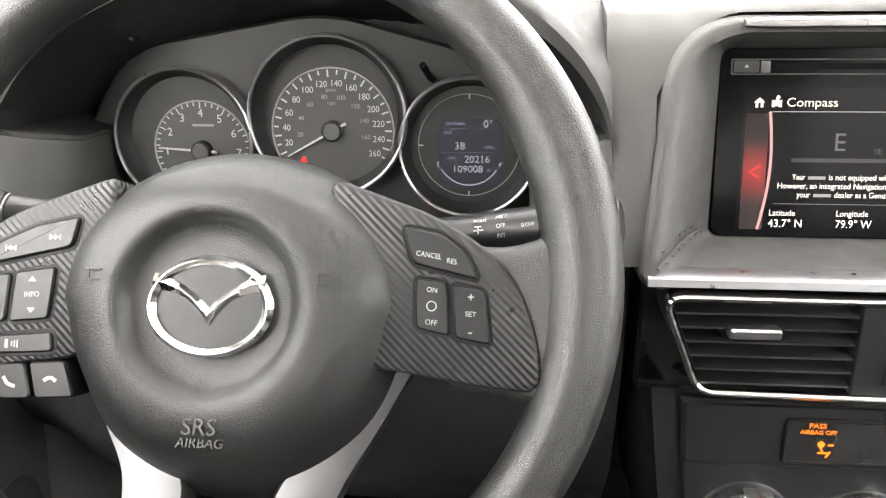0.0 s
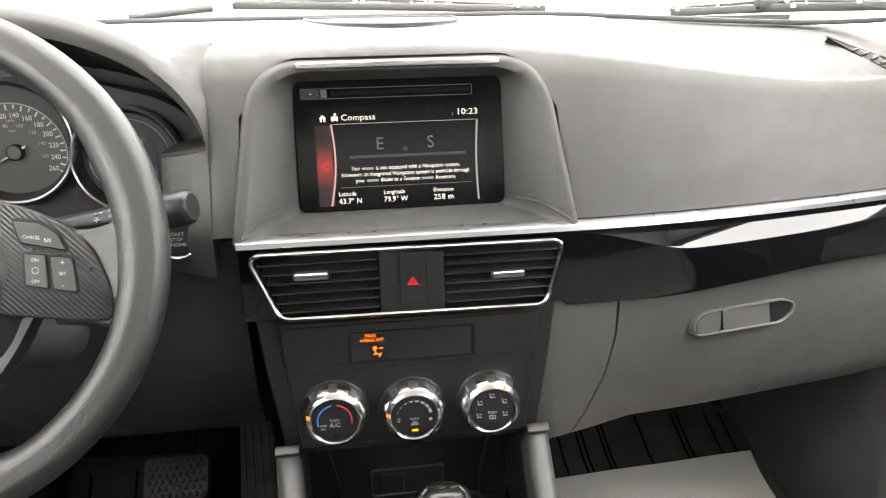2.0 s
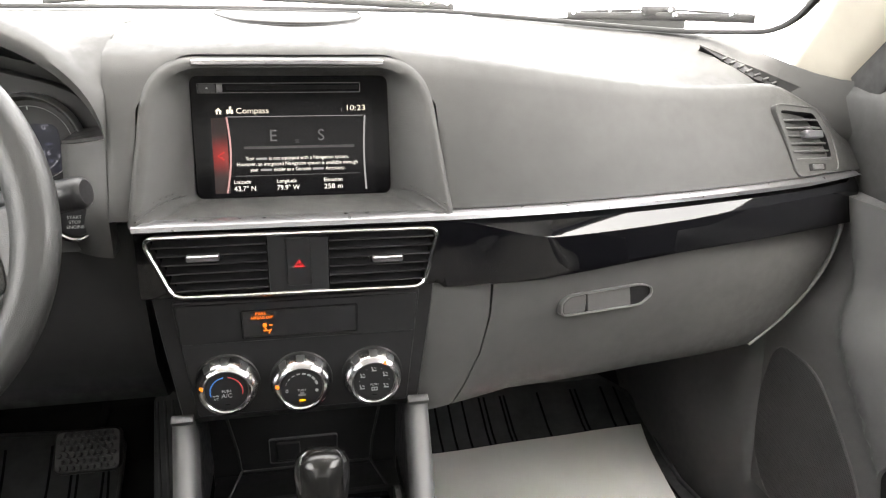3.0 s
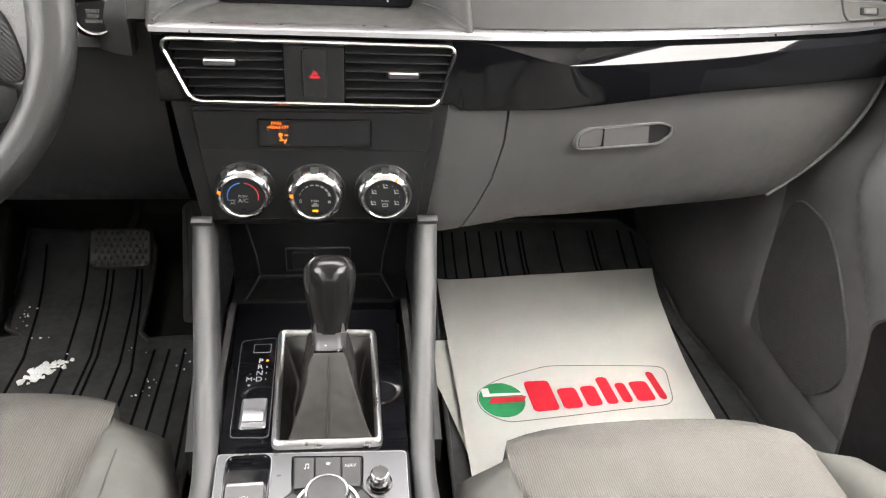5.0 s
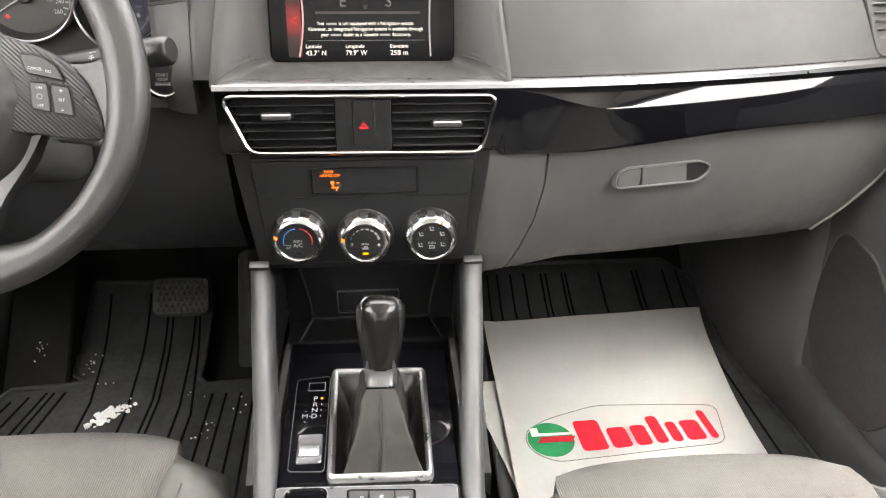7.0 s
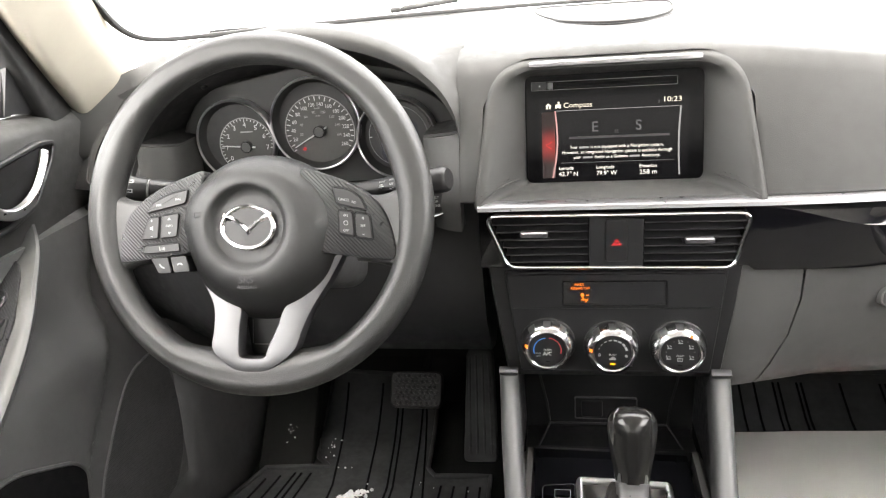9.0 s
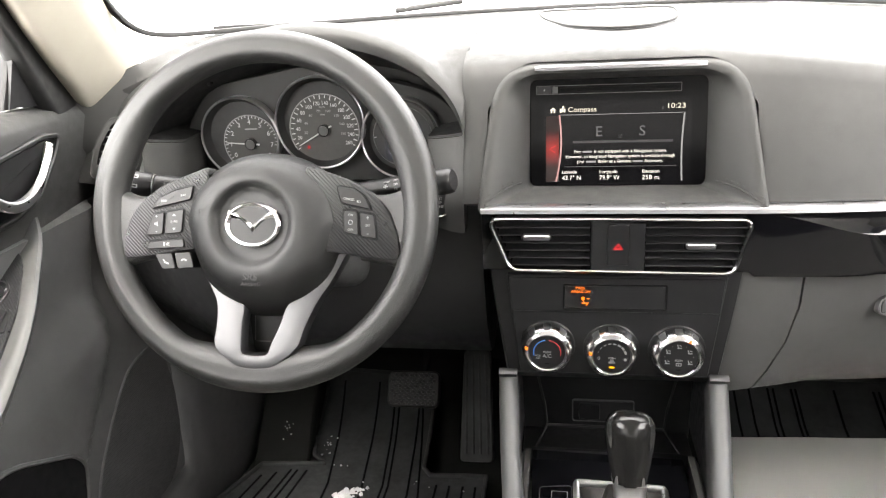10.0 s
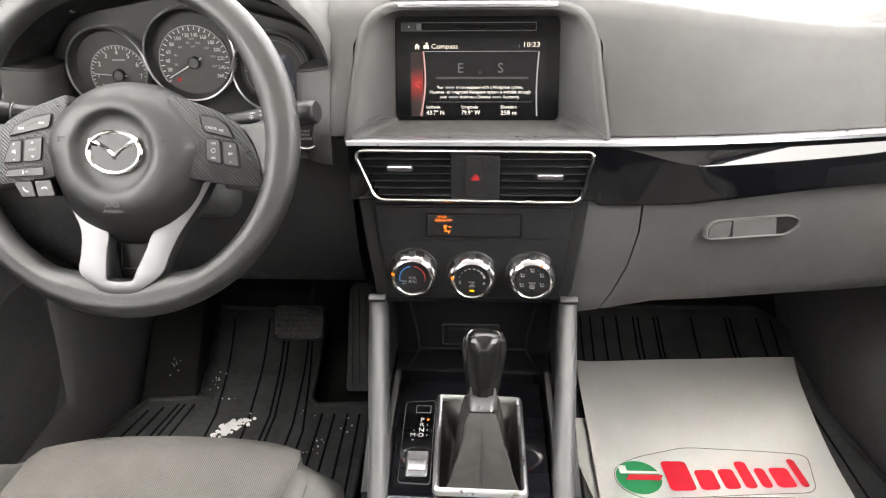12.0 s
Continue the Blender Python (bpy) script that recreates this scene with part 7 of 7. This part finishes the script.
    for i in range(60):
        t = i / 59
        blobs.append(clump(-0.446 + 0.044 * t + rng.gauss(0, 0.006), 0.608 + 0.040 * t + rng.gauss(0, 0.007), 0.004, rng.uniform(0.0016, 0.0055) * (1.25 - 0.6 * t)))
    heap = join(*blobs)
    tagged(part("snow_clump", heap, SNOW), "small clump of melting snow on the rubber mat", "snow", kind="stuff")
    crumbs = []
    for cx, cy, sx, sy, n in ((-0.270, 0.575, 0.018, 0.03, 9), (-0.225, 0.64, 0.012, 0.03, 4), (-0.460, 0.705, 0.01, 0.008, 5), (-0.285, 0.665, 0.02, 0.01, 3), (-0.500, 0.76, 0.012, 0.05, 14), (-0.57, 0.80, 0.012, 0.06, 22)):
        for _ in range(n):
            x, y = cx + rng.gauss(0, sx * 0.6), cy + rng.gauss(0, sy * 0.6)
            z = floor_z(y) + 0.003 + (0.045 if x < -0.525 else 0)
            crumbs.append(clump(x, y, z, rng.uniform(0.0005, 0.0019), 0.7))
    for _ in range(26):
        crumbs.append(clump(-0.6680 + rng.uniform(-0.0005, 0.0005), 0.332 + rng.gauss(0, 0.005), 0.270 + rng.gauss(0, 0.011), rng.uniform(0.0006, 0.0016), 0.8))
    tagged(part("snow_crumbs", join(*crumbs), SNOW), "scattered crumbs of snow on the driver's floor", "snow", kind="stuff")


PEDAL = material("worn_pedal_rubber", (0.009, 0.009, 0.0095), 0.48, spec=0.25, vary=0.25, vary_size=0.02)
KICKDARK = material("worn_footrest_carpet", (0.012, 0.0122, 0.012), 0.85, grain=0.6, grain_size=0.0012, spec=0.1)
SEAMCLOTH = material("dark_seam_thread", (0.075, 0.075, 0.070), 0.9)
# mat rubber blackened to paint in the grooves' shade
RIBMAT = material("painted_groove_shade", (0.006, 0.006, 0.006), 0.8, spec=0.05, grain=0.2, grain_size=0.001)


# ---- pedals ----
def build_pedals():
    b = thing("brake_pedal", "black rubber brake pedal with a studded face", "pedal", lean(-0.318, 0.735, 0.155, 38))
    o = rrect(0.094, 0.064, 0.012, 5)
    part("pad", plate(o, -0.014, 0.0, 0.004), PEDAL, b)
    for r in range(6):
        for q in range(9):
            x, y = -0.0385 + 0.0094 * q + (0.0047 if r % 2 else 0), -0.024 + 0.0096 * r
            if abs(x) < 0.041:
                part("stud", spin([(0.0042, -0.001), (0.0034, 0.0022), (0.0018, 0.0026)], 6), PEDAL, b, m=pose(x, y, 0))
    part("arm", sweep([V(0.01, 0.02, -0.012), V(0.012, 0.06, -0.05), V(0.012, 0.16, -0.07), V(0.012, 0.28, -0.06)], rrect(0.009, 0.014, 0.003, 3), upv=(1, 0, 0)), CARPET, b)
    a = thing("accelerator_pedal", "black ribbed floor-hinged accelerator pedal", "pedal", pose(-0.214, 0.795, 0.095, 62, -4, -4))
    part("pad", plate(rounded([(-0.034, -0.110), (0.030, -0.110), (0.026, 0.090), (0.014, 0.100), (-0.012, 0.100), (-0.024, 0.090)], 0.01), -0.014, 0.0, 0.003), RUBBER, a)
    for k in range(4):
        x = -0.018 + 0.012 * k
        part("rib", sweep([V(x * 1.15, -0.095, 0.001), V(x, 0.085, 0.001)], rrect(0.004, 0.004, 0.001, 2)), RUBBER, a)
    f = thing("foot_rest", "black rubber covered foot rest beside the mat", "foot rest", pose(-0.585, 0.80, 0.07, 36, 0, 6))
    part("pad", plate(rrect(0.105, 0.27, 0.02, 5), -0.03, 0.0, 0.006), KICKDARK, f)
    part("rest_block", block(0.10, 0.24, 0.09, 0.02, 0, 0.02, -0.06), CARPET, f)


# ---- doors ----
def build_door(s, full):
    d = thing("front_door_panel", "dark grey front door panel with armrest and speaker" if full else "dark grey front door panel with a speaker grille and map pocket", "door")
    X = lambda x: s * x
    # upper panel with a ledge at the window line
    ys = [-0.42 + 1.04 * i / 26 for i in range(27)]
    rings = []
    for y in ys:
        zt = 0.712 - 0.012 * smoothstep(0.3, 0.6, y)
        inn = 0.690 + 0.030 * smoothstep(0.35, 0.6, y)
        rings.append([V(X(0.775), y, zt + 0.004), V(X(inn + 0.030), y, zt + 0.003), V(X(inn + 0.008), y, zt - 0.004), V(X(inn), y, zt - 0.018), V(X(inn + 0.004), y, zt - 0.060), V(X(inn + 0.012), y, 0.585), V(X(inn + 0.014), y, 0.560), V(X(0.775), y, 0.555)])
    part("upper_panel", loft(rings), SOFT, d, angle=45)
    # lower panel: the armrest's face stands proud and breaks along a slanting crest to the speaker field ahead of it
    crest = ((0.0, 0.20), (0.16, 0.25), (0.20, 0.278), (0.235, 0.320), (0.30, 0.374), (0.36, 0.424), (0.43, 0.466), (0.57, 0.520))

    def crest_y(z):
        for (za, ya), (zb, yb) in zip(crest, crest[1:]):
            if z <= zb:
                return ya + (yb - ya) * (z - za) / (zb - za)
        return crest[-1][1]

    def panel_x(y, z):
        return 0.692 - 0.030 * smoothstep(crest_y(z) + 0.030, crest_y(z) - 0.012, y) + 0.012 * smoothstep(0.10, 0.02, z) + 0.034 * smoothstep(0.40, 0.465, z)
    rings = []
    for i in range(66):
        y = -0.42 + 1.035 * (i / 65) ** 0.62
        rings.append([V(X(0.775), y, 0.568)] + [V(X(panel_x(y, 0.566 - 0.0238 * q)), y, 0.566 - 0.0238 * q) for q in range(24)] + [V(X(0.775), y, 0.0)])
    part("lower_panel", loft(rings), DOORLOW, d, angle=45)
    # black sail panel in the corner of the window and window frame
    frame_pts = [V(X(0.742), 0.575, 0.700), V(X(0.728), 0.50, 0.815), V(X(0.700), 0.37, 0.955), V(X(0.650), 0.20, 1.08), V(X(0.63), 0.05, 1.125), V(X(0.63), -0.45, 1.135)]
    part("window_frame", sweep(curve(frame_pts, 5), rounded([(-0.060, -0.014), (0.028, -0.014), (0.028, 0.014), (-0.060, 0.014)] if s < 0 else [(-0.028, -0.014), (0.060, -0.014), (0.060, 0.014), (-0.028, 0.014)], 0.008), upv=(-s, 0, 0.3)), SEAL, d, "black window frame")
    part("sail_panel", loft([[V(X(0.738 - (z - 0.71) * 0.22 + dx), y, z) for y, z in ((0.450, 0.712), (0.582, 0.702), (0.580, 0.770), (0.560, 0.822), (0.520, 0.850), (0.472, 0.850))] for dx in (-0.006, 0.014)]), SAIL, d, "black plastic corner panel")
    part("glass_run", sweep([V(X(0.742), 0.450, 0.71), V(X(0.722), 0.478, 0.812)], rrect(0.014, 0.014, 0.003, 2), upv=(1, 0, 0)), SEAL, d)
    g = part("window", loft([[V(X(0.748), -0.42, 0.70), V(X(0.748), 0.450, 0.70)], [V(X(0.722), -0.42, 0.812), V(X(0.722), 0.480, 0.812)], [V(X(0.700), -0.42, 0.92), V(X(0.702), 0.41, 0.90)], [V(X(0.640), -0.42, 1.12), V(X(0.645), 0.16, 1.11)]], closed=False, caps=False), CLEAR, d, "clear side window glass")
    g.visible_shadow = False
    # speaker grille low in the front corner
    go = rounded([(0.585, 0.325), (0.603, 0.235), (0.596, 0.140), (0.55, 0.082), (0.420, 0.076), (0.378, 0.130), (0.370, 0.170), (0.392, 0.215), (0.450, 0.280), (0.50, 0.322)], 0.03, 5)
    fr = Matrix(((0, 0, -s, s * 0.6925), (1, 0, 0, 0), (0, 1, 0, 0), (0, 0, 0, 1)))
    part("speaker_grille", plate(go, -0.02, 0.0025, 0.002), GRILLE, d, "finely perforated dark speaker grille", m=fr)
    part("grille_edge", hoop(inset(go, -0.0012), inset(go, -0.0002), -0.02, 0.0018, 0.0005), DOORLOW, d, m=fr)
    # armrest that sinks towards the seat, in one grey all over
    edge = [V(0.716, 0.430, 0.590), V(0.688, 0.397, 0.576), V(0.672, 0.372, 0.563), V(0.653, 0.334, 0.543), V(0.630, 0.284, 0.517), V(0.612, 0.227, 0.487), V(0.600, 0.156, 0.452), V(0.597, 0.06, 0.436), V(0.60, -0.12, 0.436), V(0.60, -0.40, 0.44)]
    rings = []
    for q in curve(edge, 5):
        rings.append([V(X(0.745), q.y, q.z - 0.003), V(X(min(0.74, q.x + 0.020)), q.y, q.z - 0.003), V(X(q.x + 0.016), q.y, q.z), V(X(q.x + 0.004), q.y, q.z), V(X(q.x), q.y, q.z - 0.004), V(X(q.x + 0.002), q.y, q.z - 0.014), V(X(q.x + 0.006), q.y, q.z - 0.020), V(X(min(0.735, q.x + 0.05)), q.y, q.z - 0.075), V(X(0.745), q.y, q.z - 0.10)])
    part("armrest", loft(rings), ARMTRIM, d, "grey armrest with an integrated pull", angle=50)
    if full:
        # release handle in its recess
        ho = rounded([(0.472, 0.674), (0.458, 0.653), (0.412, 0.611), (0.366, 0.598), (0.240, 0.594), (0.240, 0.645), (0.341, 0.664), (0.446, 0.677)], 0.008, 5)
        fm = Matrix(((0, 0, -s, s * 0.6935), (1, 0, 0, 0), (0, 1, 0, 0), (0, 0, 0, 1)))
        part("handle_bezel", hoop(inset(ho, -0.0045), inset(ho, 0.0016), -0.02, 0.0045, 0.0016), SAIL, d, "dark metallic handle bezel", m=fm)
        part("handle_recess", plate(inset(ho, 0.003), -0.02, 0.0018, 0.0004), DARK, d, m=fm)
        hp = [V(0.448, 0.668, 0.004), V(0.433, 0.650, 0.008), V(0.410, 0.629, 0.011), V(0.388, 0.6175, 0.012), V(0.366, 0.6140, 0.012), V(0.350, 0.6180, 0.010), V(0.336, 0.628, 0.007), V(0.322, 0.634, 0.004)]
        part("release_handle", sweep(curve(hp, 5), rounded([(-0.004, -0.007), (0.004, -0.007), (0.006, 0.006), (-0.004, 0.006)], 0.003), upv=(0.5, 0.85, 0.2)), INLAY, d, "bright satin release handle", m=fm)
        part("lock_tab", block(0.014, 0.008, 0.004, 0.001, 0.326, 0.640, 0.004), LOCKRED, d, "red lock flag", m=fm)
        # switch field: ribbed inlay, mirror knob, window switches
        fs = pose(s * 0.694, 0.318, 0.5335, 27.6, 0, 0)
        io = rounded([(-0.048, 0.035), (-0.031, 0.059), (0.001, 0.049), (0.016, 0.026), (0.043, -0.038), (0.056, -0.097), (0.054, -0.145), (-0.046, -0.145)], 0.008)
        part("switch_field", plate(io, -0.004, 0.0015, 0.0006), CARBON, d, "ribbed dark switch panel", m=fs)
        mk = part("mirror_knob", spin([(0.0190, 0.001), (0.0190, 0.0035), (0.0170, 0.0042), (0.0140, 0.0030)], 32), BUTTON, d, "round black mirror adjuster knob", m=fs @ pose(0.001, -0.014, 0))
        part("knob_cap", spin([(0.0125, 0.002), (0.0105, 0.010), (0.0110, 0.016), (0.0095, 0.0185), (0.0001, 0.0190)], 28), BUTTON, mk)
        writing("legend", "R", 0.0060, WHITE, mk, pose(0.0150, 0.0050, 0.0043))
        part("switch_bezel", plate(rounded([(-0.034, -0.034), (0.036, -0.034), (0.045, -0.066), (-0.034, -0.066)], 0.004), 0.0, 0.0032, 0.0008), BUTTON, d, m=fs)
        for k in range(2):
            b = part("lock_switch", plate(rrect(0.026, 0.026, 0.003, 3, 0.022 - 0.030 * k, -0.050), 0.002, 0.0062, 0.001), BUTTON, d, "black door lock switch", m=fs)
            part("lock_mark", join(block(0.005, 0.004, 0.0002, 0, 0.022 - 0.030 * k, -0.0455, 0.0063), block(0.005, 0.004, 0.0002, 0, 0.022 - 0.030 * k, -0.0545, 0.0063)), WHITE, b)
        for k in range(2):
            part("window_switch", plate(rrect(0.034, 0.030, 0.003, 3, 0.026 + 0.006 * k, -0.085 - 0.036 * k), 0.001, 0.0080, 0.003), BUTTON, d, "black window switch", m=fs)
        for y, w in ((0.455, 0.006), (0.430, 0.012), (0.53, 0.016)):
            part("sill_mark", block(0.006, w, 0.0003, 0, X(0.722 if y < 0.5 else 0.735), y, 0.7135 if y < 0.5 else 0.7065), GREYMARK, d)
    # map pocket sunk behind the crest
    po = rounded([(0.226, 0.352), (0.316, 0.302), (0.332, 0.280), (0.318, 0.225), (0.290, 0.06), (-0.20, 0.06), (-0.20, 0.400)], 0.02, 5)
    fp = Matrix(((0, 0, -s, s * 0.6605), (1, 0, 0, 0), (0, 1, 0, 0), (0, 0, 0, 1)))
    part("map_pocket", plate(po, -0.02, 0.0022, 0.002), DARK, d, "dark map pocket", m=fp)
    part("pocket_lip", hoop(inset(po, -0.004), inset(po, 0.0008), -0.02, 0.0050, 0.002), DOORLOW, d, m=fp)
    return d


SAIL = material("black_sail_plastic", (0.016, 0.016, 0.017), 0.45, grain=0.1, grain_size=0.001)
GRILLE = perforated("perforated_grille", (0.062, 0.062, 0.063), 0.0026)
LOCKRED = material("red_lock_flag", (0.55, 0.02, 0.04), 0.4)
build_door(-1, True)
build_door(1, False)
build_console()
build_shifter()
build_seat(-0.378, 0.332, 0.243, "grey cloth driver's seat cushion with ribbed centre", 1)
build_seat(0.362, 0.262, 0.228, "grey cloth passenger seat cushion with ribbed centre", -1)
build_mats()
build_pedals()
